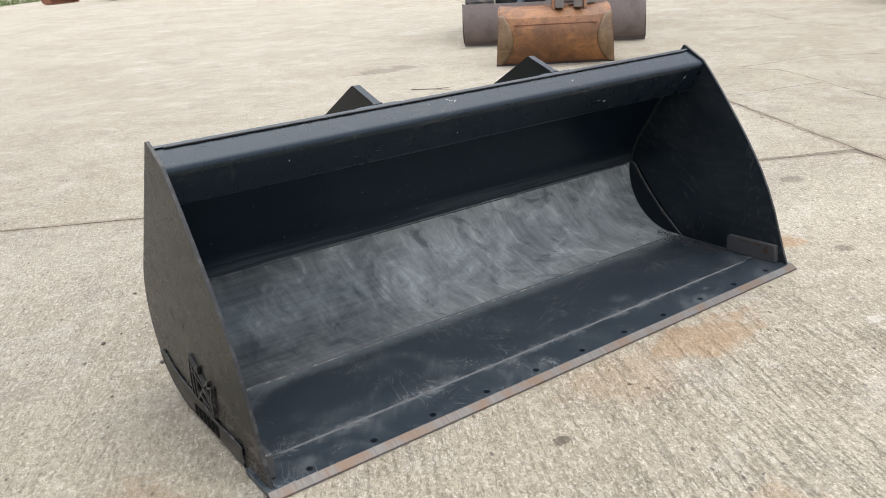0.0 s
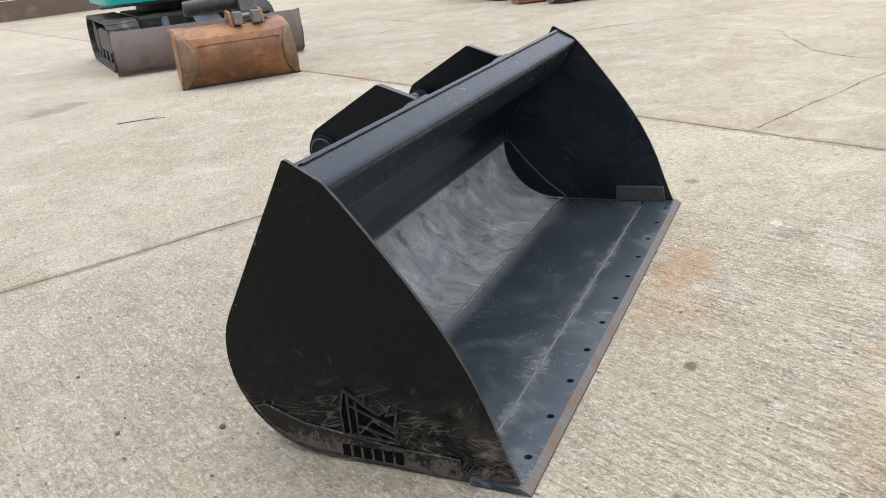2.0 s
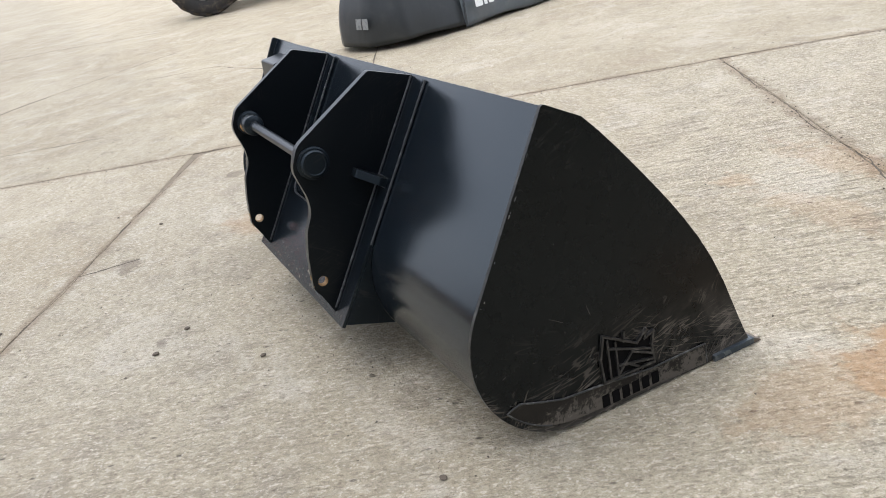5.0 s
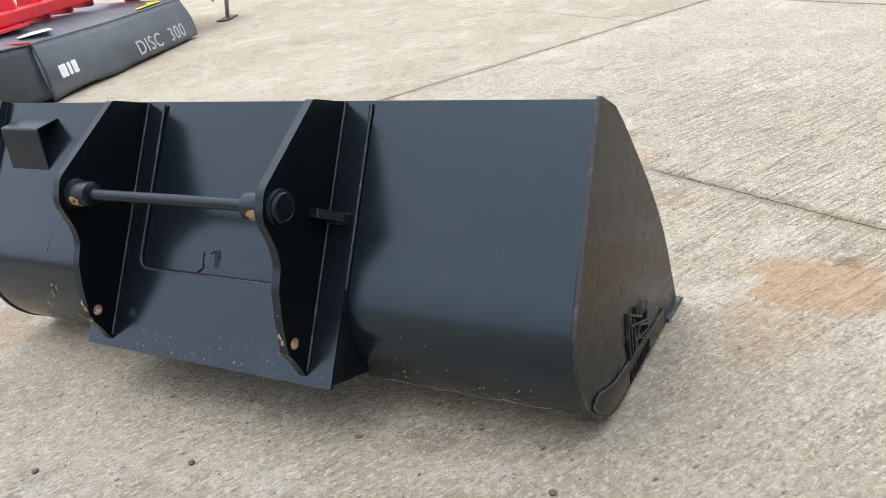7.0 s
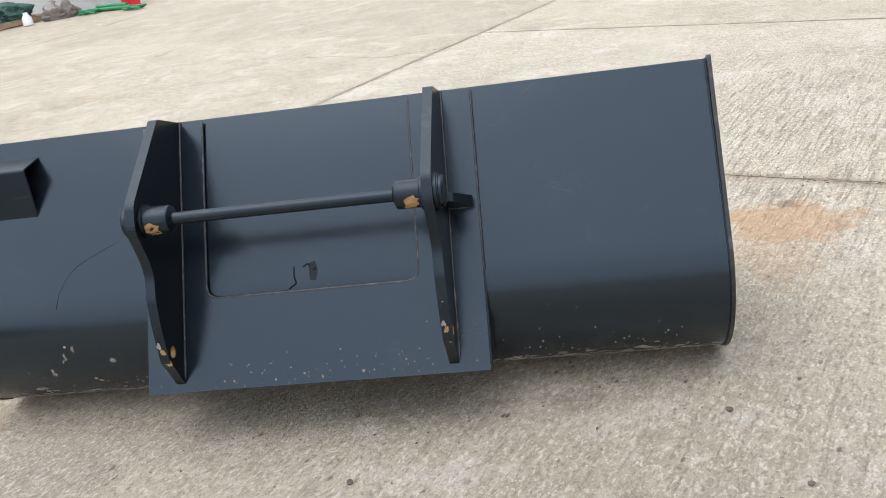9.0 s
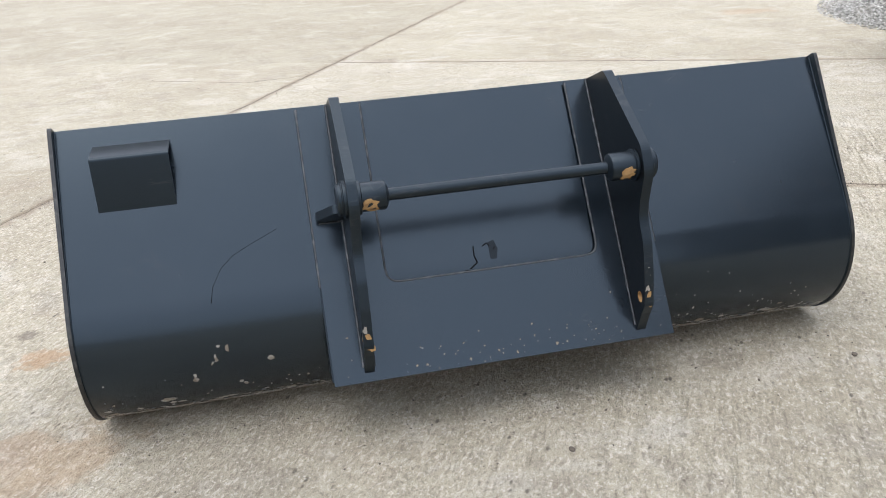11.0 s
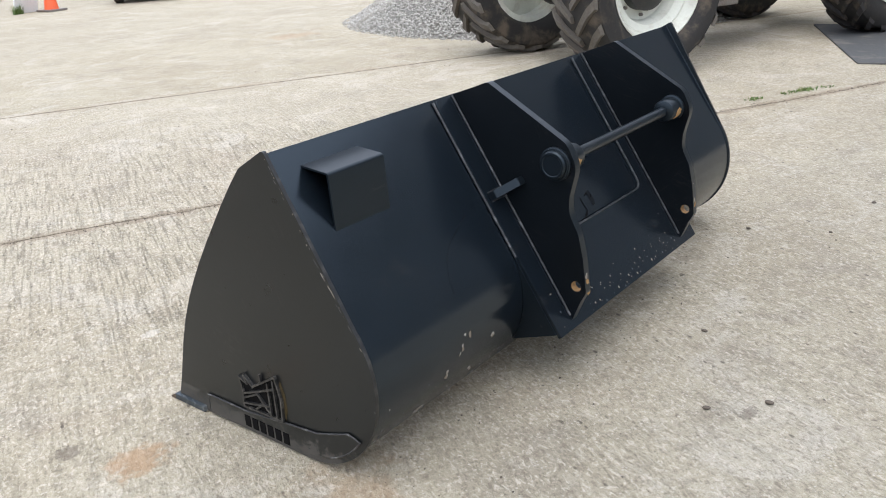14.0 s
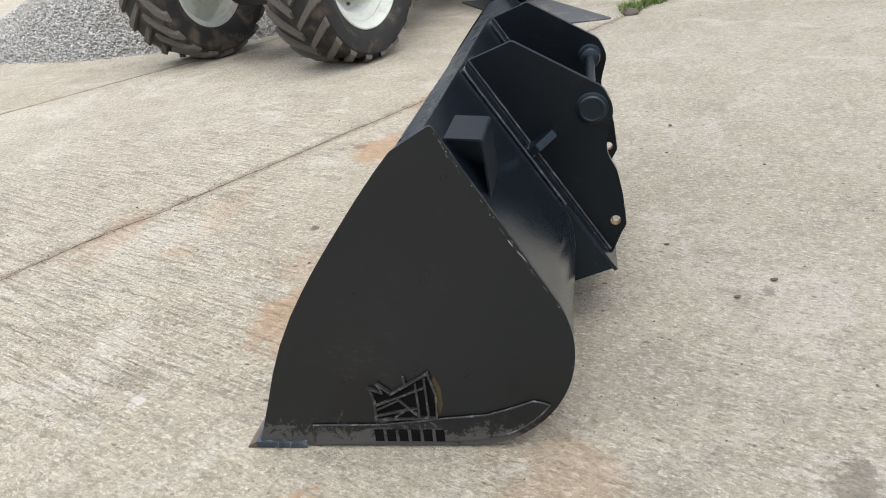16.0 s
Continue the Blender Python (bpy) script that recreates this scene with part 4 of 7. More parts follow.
crack([(10.35, 4.86), (10.70, 4.48), (10.90, 4.20)], 0.07, 16)
crack([(7.60, 0.94), (6.60, 1.40), (5.89, 1.73), (4.99, 2.12)], 0.022, 5)
crack([(7.55, 1.02), (7.69, 1.40), (7.95, 1.65), (8.25, 1.86), (9.06, 2.09), (9.60, 2.20)], 0.030, 6)
crack([(9.60, 2.20), (9.82, 2.45), (9.95, 2.80), (10.10, 3.08)], 0.022, 17)
crack([(6.65, 5.16), (7.20, 5.03), (7.78, 4.89)], 0.016, 18)
crack([(18.2, 5.7), (17.3, 3.98), (15.7, 2.04)], 0.05, 19)
for a0, a1, b, m, wide, seed in ((-3.4, 3.2, 5.5, -0.022, 0.009, 11), (-4.6, 3.2, 1.5, 0.005, 0.012, 12), (-3.0, 3.2, -2.22, 0.0, 0.020, 13)):
    crack([tuple(E1 * (a0 + (a1 - a0) * k / 6) + E2 * (b + m * (a0 + (a1 - a0) * k / 6))) for k in range(7)], wide, seed)
crack([tuple(E1 * (3.29 + 0.014 * (-6 + 2.3 * k)) + E2 * (-6 + 2.3 * k)) for k in range(8)], 0.012, 14)
crack([(3.573, 4.302), (3.535, 4.145), (3.507, 3.992)], 0.030, 15)
crack([(2.25, -2.86), (2.80, -2.79), (3.76, -3.36)], 0.012, 7)
crack([(9.79, -7.78), (9.37, -8.11), (9.13, -8.53), (8.88, -8.97), (8.63, -9.95)], 0.05, 8)
crack([(6.24, -4.72), (6.04, -4.82), (6.01, -5.16)], 0.02, 9)

# ---- the loader bucket: x along its width, y from the cutting edge to the back, z up ----
bucket = thing("loader_bucket", pose(2.016, 2.36, 0.0), "large satin-black steel loader bucket resting on concrete", "bucket")
SIDE, EDGE = 1.294, 1.308  # half widths over the side plates and over the cutting edge
HEEL, TURN_R = Vector((0.68, 0.32)), 0.308
BACK_D = Vector((-0.5416, 0.8407))
BACK_N = Vector((0.8407, 0.5416))


def arc(c, r, d0, d1, n):
    return [(c[0] + r * math.cos(radians(d0 + (d1 - d0) * i / n)), c[1] + r * math.sin(radians(d0 + (d1 - d0) * i / n))) for i in range(n + 1)]


def yz(p, q, t):
    return (t, p, q)


def on_back(z, off=0.0):
    """The y of the outer back sheet at height z, off metres proud of it."""
    p0 = HEEL + BACK_N * (TURN_R + off)
    return p0.x + BACK_D.x / BACK_D.y * (z - p0.y)


# sheets of the shell, bent and welded together
T = 0.010
rolled = arc(HEEL, TURN_R, -96, 4, 22)
rolled_plate = part("rolled_plate", plate(band(rolled, T), -SIDE + 0.012, SIDE - 0.012, yz), SCOURED, bucket, "curved steel scoured grey by loads", smooth=25)
back_line = arc(HEEL, TURN_R, 4, 32.8, 7) + [(on_back(0.955), 0.955)]
back_plate = part("back_plate", plate(band(back_line, T), -SIDE + 0.012, SIDE - 0.012, yz), SCOURED, bucket, smooth=25)
for sheet in (rolled_plate, back_plate):
    # the outer face keeps its clean paint
    sheet.data.materials.append(BLACK_LOW)
    for f in sheet.data.polygons:
        p = Vector((f.center.y, f.center.z)) - HEEL
        if max(p.dot(BACK_N), p.length if p.dot(BACK_D) < 0 else 0) > TURN_R - T * 0.5:
            f.material_index = 1
part("floor_plate", plate([(0.195, 0.004), (0.655, 0.004), (0.655, 0.0185), (0.195, 0.0185)], -SIDE + 0.012, SIDE - 0.012, yz), FLOORED, bucket, "scuffed dark floor plate")

# top stiffener: a folded sheet along the upper edge
st = rounded([(on_back(0.944, -0.012), 0.944), (0.532, 0.893), (0.600, 0.762), (on_back(0.715, -0.012), 0.715)], [0, 0.028, 0.02, 0], 5)
part("top_stiffener", plate(band(st, 0.008), -SIDE + 0.012, SIDE - 0.012, yz), BLACK_FOLD, bucket, smooth=25)

# side plates
front = [(0.034, 0.020), (0.052, 0.065), (0.079, 0.142), (0.118, 0.258), (0.156, 0.350), (0.202, 0.440), (0.243, 0.507), (0.287, 0.574), (0.332, 0.637), (0.381, 0.703), (0.441, 0.782), (0.500, 0.855), (0.548, 0.909)]
heel = arc((0.681, 0.320), 0.3125, 33, -90, 20)
outline = front + [(0.6605, 0.974)] + heel + [(0.20, 0.002), (0.034, 0.002)]
outline = rounded(outline, [0] * (len(front) - 1) + [0.01, 0.012] + [0] * (len(heel) + 2), 3)
# the two ends take a shaded and a lit copy of one paint
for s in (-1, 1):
    side = part("side_plate", plate(outline, s * SIDE, s * (SIDE - 0.012), yz), BLACK_SIDE if s < 0 else BLACK_SIDE_LIT, bucket, "scuffed black end plate", bevel=0.002)
    # edge faces are paler: real wear, plus sky light put into the colour
    side.data.materials.append(WORN_LIT_EDGE)
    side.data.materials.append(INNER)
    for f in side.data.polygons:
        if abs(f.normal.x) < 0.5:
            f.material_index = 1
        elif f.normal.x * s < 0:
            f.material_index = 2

# cutting edge: thick bar with a ground bevel and bolt holes
HOLES = [-1.155 + 0.231 * i for i in range(11)]
part("cutting_edge", plate([(-EDGE, 0.024), (EDGE, 0.024), (EDGE, 0.185), (-EDGE, 0.185)], 0.002, 0.0225, lambda p, q, t: (p, q, t), [circle(u, 0.056, 0.0125, 14) for u in HOLES]), FLOORED, bucket, "dark flat cutting edge", bevel=0.0012)
part("edge_bevel", plate([(-0.004, 0.002), (0.024, 0.002), (0.024, 0.0225), (-0.002, 0.0075)], -EDGE, EDGE, yz), BARE, bucket, "bare ground steel lip with rust")
# a black disc low in each hole puts its shade in
for u in HOLES:
    part("bolt_hole", lathe([(0.0118, 0.0025), (0.0118, 0.004)], pose(u, 0.056, 0), 12), EMBOSS, bucket)

# seams
rng = random.Random(4)
weld("weld_seam", [(-1.19, 0.19, 0.021), (1.19, 0.19, 0.019)], 0.0055, PALE_LINE, bucket, 3)
weld("weld_seam", [(-1.25, 0.652, 0.0215), (1.25, 0.652, 0.0215)], 0.005, PALE_LINE, bucket, 5)
q = arc(HEEL, TURN_R - T, 4, 4, 1)[0]
weld("weld_seam", [(-1.25, q[0], q[1]), (1.25, q[0], q[1])], 0.0035, PALE_WELD, bucket, 6)
weld("weld_seam", [(-1.25, on_back(0.944, -0.013), 0.9465), (1.25, on_back(0.944, -0.013), 0.9465)], 0.0045, BLACK_WELD, bucket, 7)
for s in (-1, 1):
    x = s * (SIDE - 0.016)
    inner = [(x, p, q) for p, q in arc(HEEL, TURN_R - T - 0.004, -90, 32, 14)] + [(x, on_back(0.72, -0.014), 0.72)]
    weld("weld_seam", inner, 0.007, BLACK_WELD, bucket, 8)
    outer = [(s * (SIDE - 0.013), p, q) for p, q in arc(HEEL, TURN_R - 0.001, -60, 32, 14)] + [(s * (SIDE - 0.013), on_back(0.95, -0.001), 0.95)]
    weld("weld_seam", outer, 0.004, BLACK, bucket, 9)
    # lens-shaped corner plate inside, behind the curve's chord
    lens = arc(HEEL, TURN_R - T - 0.002, -88, 6, 12)
    chord = [(0.945, 0.345), (0.860, 0.238), (0.745, 0.120), (0.625, 0.0235)]
    lens += chord
    weld("weld_seam", [(s * (SIDE - 0.020), p, q) for p, q in [(0.972, 0.352)] + chord], 0.0055, RIDGE, bucket, 10)
    part("corner_plate", plate(lens, s * (SIDE - 0.0125), s * (SIDE - 0.022), yz), BLACK, bucket, bevel=0.002)
    # pad at the front foot of the side plate
    part("side_pad", plate(rounded([(0.076, 0.023), (0.338, 0.023), (0.338, 0.098), (0.084, 0.104)], 0.006, 2), s * (SIDE - 0.0125), s * (SIDE - 0.040), yz), PAD_STEEL, bucket, "worn patch plate with rust", bevel=0.003)
    # outer wear strip along the foot of the side plate, with its bead
    top_line = [(0.213, 0.078), (0.420, 0.081), (0.610, 0.104), (0.735, 0.116), (0.805, 0.138), (0.872, 0.163), (0.896, 0.158)]
    foot_line = arc((0.682, 0.322), 0.292, -36, -86, 12)
    low = [(0.211, 0.008)] + top_line + foot_line
    part("wear_strip", plate(low, s * (SIDE + 0.0002), s * (SIDE + 0.006), yz), BLACK_FOOT if s < 0 else BLACK_SIDE_LIT, bucket, "dusty wear strip", bevel=0.002)
    bead = [(s * (SIDE + 0.0045), p, q) for p, q in [(0.212, 0.010)] + top_line + foot_line[:9]]
    weld("weld_seam", bead, 0.0034, SCUFF_WELD, bucket, 11)

    # maker's emblem: an angular head of narrow bars, and plain blocks for the name
    outer = [(0.592, 0.108), (0.596, 0.185), (0.578, 0.258), (0.508, 0.216), (0.465, 0.190), (0.428, 0.222), (0.438, 0.194), (0.402, 0.208), (0.413, 0.165), (0.410, 0.102)]
    bars = list(zip(outer, outer[1:] + outer[:1]))
    bars += [((0.510, 0.216), (0.506, 0.243)), ((0.567, 0.240), (0.568, 0.110)), ((0.540, 0.222), (0.541, 0.108)), ((0.566, 0.212), (0.418, 0.152)), ((0.541, 0.112), (0.483, 0.172)),
             ((0.485, 0.170), (0.416, 0.136)), ((0.536, 0.142), (0.415, 0.116)), ((0.512, 0.142), (0.470, 0.112))]
    for (p0, q0), (p1, q1) in bars:
        d = Vector((p1 - p0, q1 - q0)).normalized() * 0.0032
        nrm = Vector((-d.y, d.x))
        quad = [(p0 - d.x + nrm.x, q0 - d.y + nrm.y), (p0 - d.x - nrm.x, q0 - d.y - nrm.y), (p1 + d.x - nrm.x, q1 + d.y - nrm.y), (p1 + d.x + nrm.x, q1 + d.y + nrm.y)]
        part("emblem_bar", plate(quad, s * (SIDE + 0.0003), s * (SIDE + 0.010 + 0.001 * rng.random()), yz), RUBBED_BAR, bucket)
    # dark sheet painted in for the shade between the bars
    part("emblem_ground", plate(outer, s * (SIDE + 0.0002), s * (SIDE + 0.003), yz), EMBOSS, bucket)
    # near-black blocks: the shade of the cut-in letters is put in
    for i in range(6):
        p = 0.608 - i * 0.0365
        part("name_block", plate([(p - 0.026, 0.026), (p, 0.026), (p, 0.066), (p - 0.026, 0.066)], s * (SIDE + 0.0062), s * (SIDE + 0.0082), yz), EMBOSS, bucket)

# heat and rust stain behind the emblem of one end plate
stain = [(0.600, 0.112), (0.612, 0.150), (0.610, 0.205), (0.594, 0.246), (0.586, 0.225), (0.590, 0.180), (0.586, 0.130)]
part("rust_stain", plate(stain, SIDE + 0.0003, SIDE + 0.0008, yz), OCHRE, bucket, "ochre rust stain behind the emblem")

# ---- the carriage mount on the back ----
X0, X1, C0, C1 = -0.550, 0.550, -0.350, 0.347
LUG_A, LUG_B = -0.441, 0.440


def flat(p, q, t):
    """p across, q up the back sheet from its foot, t proud of it."""
    o = HEEL + BACK_N * (TURN_R + t)
    return (p, o.x + BACK_D.x * q, o.y + BACK_D.y * q)


def up(z):
    return (z - (HEEL.y + BACK_N.y * TURN_R)) / BACK_D.y


u_form = [(X0, up(0.202)), (X1, up(0.202)), (X1, up(0.948)), (C1, up(0.948)), (C1, up(0.447)), (C0, up(0.447)), (C0, up(0.948)), (X0, up(0.948))]
part("mount_plate", plate(rounded(u_form, [0.004, 0.004, 0.03, 0.02, 0.045, 0.045, 0.02, 0.03], 5), 0.0003, 0.0125, flat), BLACK_LOW, bucket, "flat U-shaped doubler plate", bevel=0.002)
inn = rounded([(C1, up(0.945)), (C1, up(0.447)), (C0, up(0.447)), (C0, up(0.945))], [0, 0.045, 0.045, 0], 5)
weld("weld_seam", [flat(p, q, 0.010) for p, q in inn], 0.0042, SEAM, bucket, 21)
for x, s in ((X0, -1), (X1, 1)):
    weld("weld_seam", [flat(x + s * 0.002, up(0.945), 0.006), flat(x + s * 0.002, up(0.46), 0.006)], 0.0045, SEAM, bucket, 22 + s)
    web = arc(HEEL, TURN_R + 0.001, 30, -32, 12) + [(flat(0, up(0.215), 0)[1], 0.215)]
    part("mount_gusset", plate(web, x + s * 0.004, x - s * 0.008, yz), BLACK, bucket)

# lifting lugs, pins and the rod between them
lug_form = [(on_back(0.955, 0.0128), 0.957), (0.803, 1.012), (1.100, 0.838), (1.135, 0.766), (1.108, 0.665), (1.106, 0.610), (1.140, 0.545), (1.158, 0.460), (1.170, 0.342), (1.150, 0.306), (on_back(0.232, 0.0128), 0.232)]
lug_form = rounded(lug_form, [0, 0.02, 0.07, 0.08, 0.10, 0.10, 0.10, 0.15, 0.03, 0.03, 0], 5)
PIN = (1.060, 0.770)
for cx, s in ((LUG_A, -1), (LUG_B, 1)):
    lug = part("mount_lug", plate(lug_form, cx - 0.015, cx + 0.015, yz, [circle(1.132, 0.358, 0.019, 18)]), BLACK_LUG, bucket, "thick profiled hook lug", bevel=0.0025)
    # edge faces take the lighter paint: their sky sheen is put in by material
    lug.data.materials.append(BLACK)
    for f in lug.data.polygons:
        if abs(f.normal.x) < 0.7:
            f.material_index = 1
    part("chipped_patch", plate(circle(1.132, 0.358, 0.0188, 18), cx - 0.013, cx + 0.013, yz, [circle(1.132, 0.358, 0.0172, 18)]), WORN_YELLOW, lug, "chipped rusty hole lining")
    for off in (-0.0165, 0.0165):
        weld("weld_seam", [(cx + off, *flat(0, up(0.95), 0.016)[1:]), (cx + off, *flat(0, up(0.240), 0.016)[1:])], 0.0045, SEAM, bucket, 31)
    boss = lathe([(0.030, 0.0), (0.050, 0.002), (0.050, 0.010), (0.0425, 0.013), (0.0425, 0.078), (0.040, 0.084), (0.024, 0.092)], axis_to((cx - s * 0.0148, *PIN), (-s, 0, 0)), 28)
    part("pin_boss", boss, BLACK, lug, smooth=35)
    cap = lathe([(0.056, 0.0), (0.056, 0.009), (0.052, 0.011), (0.052, 0.013), (0.047, 0.014), (0.047, 0.022), (0.042, 0.027), (0.036, 0.0275), (0.034, 0.026), (0.0, 0.026)], axis_to((cx + s * 0.0152, *PIN), (s, 0, 0)), 28)
    part("pin_cap", cap, BLACK, lug, smooth=35)
    rg = random.Random(17 + s)
    chip = [(r * 1.25 * math.cos(a), r * math.sin(a)) for k in range(17) for a, r in [(2 * math.pi * k / 17, rg.uniform(0.012, 0.028))]]
    part("chipped_patch", plate(chip, 0, 0.0010, lambda p, q, t, c=cx, k=s: (c - k * (0.050 + p), PIN[0] + math.sqrt(max(0.0, 0.0431 ** 2 - (q - 0.012) ** 2)) + t, PIN[1] - 0.012 + q)), WORN_YELLOW, lug, "chipped paint showing primer")
    for k in range(5):
        z0 = 0.335 + 0.03 * k + 0.01 * rg.random()
        fl = [(r * math.cos(a), r * 1.5 * math.sin(a)) for n in range(9) for a, r in [(2 * math.pi * n / 9, rg.uniform(0.004, 0.015 - 0.002 * k))]]
        part("paint_chip", plate(fl, 0, 0.0012, lambda p, q, t, c=cx, z=z0, kk=k: (c + 0.006 * (kk % 3 - 1) + p, 1.1655 - 0.018 * max(0, kk - 2) ** 0.5 * 0.4 + t + 0.0005, z + q)), WORN_YELLOW if k < 2 else FLECK, lug)
    # thick web between lug and doubler plate, with its weld
    tri = rounded([(0.0, 0.0), (0.078, 0.0), (0.082, 0.030), (0.030, 0.100), (0.0, 0.102)], [0, 0, 0.012, 0.014, 0], 3)
    part("lug_web", plate(tri, -0.014, 0.014, lambda p, q, t, c=cx, k=s: tuple(Vector(flat(c + k * (0.0152 + p), up(0.640) + t, 0.0127 + q)))), BLACK, bucket, bevel=0.003)
    for off in (-0.016, 0.016):
        weld("weld_seam", [flat(cx + s * 0.018, up(0.640) + off, 0.015), flat(cx + s * 0.090, up(0.640) + off, 0.015)], 0.0032, SEAM, bucket, 41)
rod = [(LUG_A + 0.08, *PIN), (LUG_A + 0.11, *PIN), (LUG_B - 0.11, *PIN), (LUG_B - 0.08, *PIN)]
part("cross_rod", tube(rod, [0.022, 0.0185, 0.0185, 0.024], 20), BLACK, bucket, smooth=40)

# document pocket: a bent plate standing off the back sheet
b0, b1 = 0.946, 1.174
pk = rounded([(on_back(0.903, -0.002), 0.903), (0.775, 0.893), (0.784, 0.727)], [0, 0.012, 0], 5)
part("bent_pocket", plate(band(pk, -0.006), b0, b1, yz), BLACK, bucket, "open-ended bent steel bracket", smooth=30)

# a cut mark burnt into the back sheet between the lugs, and a thin bent scrape
for k, line in enumerate((((0.075, 0.515), (0.077, 0.49), (0.070, 0.47), (0.095, 0.455)), ((0.045, 0.512), (0.03, 0.520), (0.022, 0.51)), ((0.012, 0.500), (0.005, 0.508)), ((0.105, 0.452), (0.135, 0.448)))):
    weld("cut_mark", [flat(p - 0.02, up(z), 0.0004) for p, z in line], 0.0022, EMBOSS, bucket, 60 + k, 0.006)
scrape = [(0.88, 0.46), (0.87, 0.50), (0.84, 0.545), (0.80, 0.575), (0.74, 0.60), (0.66, 0.63)]
weld("scrape_mark", [flat(p, up(z), -0.0006) for p, z in scrape], 0.0010, EMBOSS, bucket, 71)

# pale scratches on the folded top stiffener and on the floor
rg = random.Random(88)
fold = [Vector((on_back(0.944, -0.012), 0.944)), Vector((0.5335, 0.8925)), Vector((0.599, 0.7625))]
for k in range(34):
    a, b = (fold[0], fold[1]) if rg.random() < 0.45 else (fold[1], fold[2])
    u, x = rg.uniform(0.12, 0.85), rg.uniform(-1.2, 1.2)
    du, dx = rg.uniform(-0.16, 0.16), rg.choice((0.006, 0.01, 0.02, 0.05)) * rg.uniform(-1, 1)
    n = Vector((b.y - a.y, a.x - b.x)).normalized()
    n = n if n.y > 0 or n.x < 0 else -n
    pts = []
    for t in (0.0, 0.5, 1.0):
        p = a.lerp(b, min(0.92, max(0.08, u + du * t))) + n * 0.0001
        pts.append((x + dx * t + rg.uniform(-0.002, 0.002), p.x, p.y))
    part("scratch_mark", tube(pts, [0.0005, rg.uniform(0.0008, 0.0016), 0.0005], 5), WHITE if rg.random() < 0.4 else PALE_WELD, bucket)
for k in range(40):
    x, y, ang = rg.gauss(-0.05, 0.55), rg.uniform(0.21, 0.60), rg.uniform(-0.6, 0.6)
    if abs(x) > 1.2:
        continue
    ln = rg.uniform(0.01, 0.07)
    part("scratch_mark", tube([(x, y, 0.0186), (x + ln * 0.5 * math.cos(ang), y + ln * 0.5 * math.sin(ang) + rg.uniform(-0.003, 0.003), 0.0187), (x + ln * math.cos(ang), y + ln * math.sin(ang), 0.0186)], [0.0004, rg.uniform(0.0006, 0.0012), 0.0004], 4), PALE_WELD, bucket)

# curved scuffs low on the outer face of one end plate
rg = random.Random(57)
for k in range(20):
    y, z = rg.uniform(0.12, 0.92), 0.10 + abs(rg.gauss(0, 0.12))
    if z > 0.55 * (y + 0.12) or math.hypot(y - 0.684, z - 0.322) > 0.30 and y > 0.684:
        continue
    ang, ln, bend = rg.gauss(0.25, 0.5), rg.uniform(0.012, 0.06), rg.uniform(-0.25, 0.25)
    pts = []
    for i in range(5):
        t = i / 4
        pts.append((-SIDE - 0.0001, y + ln * t * math.cos(ang + bend * t), z + ln * t * math.sin(ang + bend * t)))
    w = rg.uniform(0.0006, 0.0014)
    part("scratch_mark", tube(pts, [0.0003, w, w * 1.2, w, 0.0003], 4), PALE_SCRATCH, bucket)

# flecks of dried mud and chipped paint low on the back: on the heel of the shell and on the doubler's foot
rg = random.Random(311)


def fleck(r0, squash):
    n = rg.randint(6, 9)
    return [(squash * r * math.cos(a), r * math.sin(a)) for k in range(n) for a, r in [(2 * math.pi * k / n, r0 * rg.uniform(0.45, 1.15))]]


def on_heel(x, deg, off):
    return (x, HEEL.x + (TURN_R + off) * math.cos(radians(deg)), HEEL.y + (TURN_R + off) * math.sin(radians(deg)))


for k in range(420):
    deg = -62 + abs(rg.gauss(0, 24))
    x = rg.uniform(-1.25, 1.25)
    if -0.57 < x < 0.57 or deg > 12:
        continue
    r0 = rg.uniform(0.002, 0.0065) * (1.9 if deg < -40 else 1.0)
    shape = fleck(r0, rg.uniform(0.6, 2.2) if deg < -40 else rg.uniform(0.4, 0.8))
    part("mud_fleck", plate(shape, 0.0001, 0.0008, lambda p, q, t, x=x, d=deg: on_heel(x + p, d + math.degrees(q / TURN_R), t)), rg.choice((FLECK, FLECK, MUD_FLECK, PALE_WELD)), bucket)
# a ragged band of dried mud along the foot of the heel
for k in range(150):
    x = rg.uniform(-1.26, 1.26)
    if -0.56 < x < 0.56:
        continue
    deg = -57 + abs(rg.gauss(0, 7.5))
    shape = fleck(rg.uniform(0.003, 0.011) * (1.0 if deg < -48 else 0.55), rg.uniform(1.0, 3.2))
    part("mud_fleck", plate(shape, 0.0001, 0.0010, lambda p, q, t, x=x, d=deg: on_heel(x + p, d + math.degrees(q / TURN_R), t)), rg.choice((FLECK, MUD_FLECK, MUD_FLECK)), bucket)
# clods that dried where they hit
for x, deg, r0, wide in ((0.883, -1, 0.017, 0.7), (0.965, -17, 0.013, 0.9), (1.055, -36, 0.017, 1.5), (0.726, -10, 0.010, 1.2), (0.90, -9, 0.006, 0.6), (0.82, -28, 0.008, 1.3), (-0.75, -48, 0.012, 2.0), (-1.05, -45, 0.014, 2.2)):
    for i in range(4):
        shape = fleck(r0 * rg.uniform(0.35, 1.0), wide)
        dx, dd = rg.gauss(0, r0 * 0.7), rg.gauss(0, 2.2 * r0 / 0.015)
        part("mud_fleck", plate(shape, 0.0001, 0.0012, lambda p, q, t, x=x + dx, d=deg + dd: on_heel(x + p, d + math.degrees(q / TURN_R), t)), rg.choice((FLECK, MUD_FLECK, MUD_FLECK)), bucket)
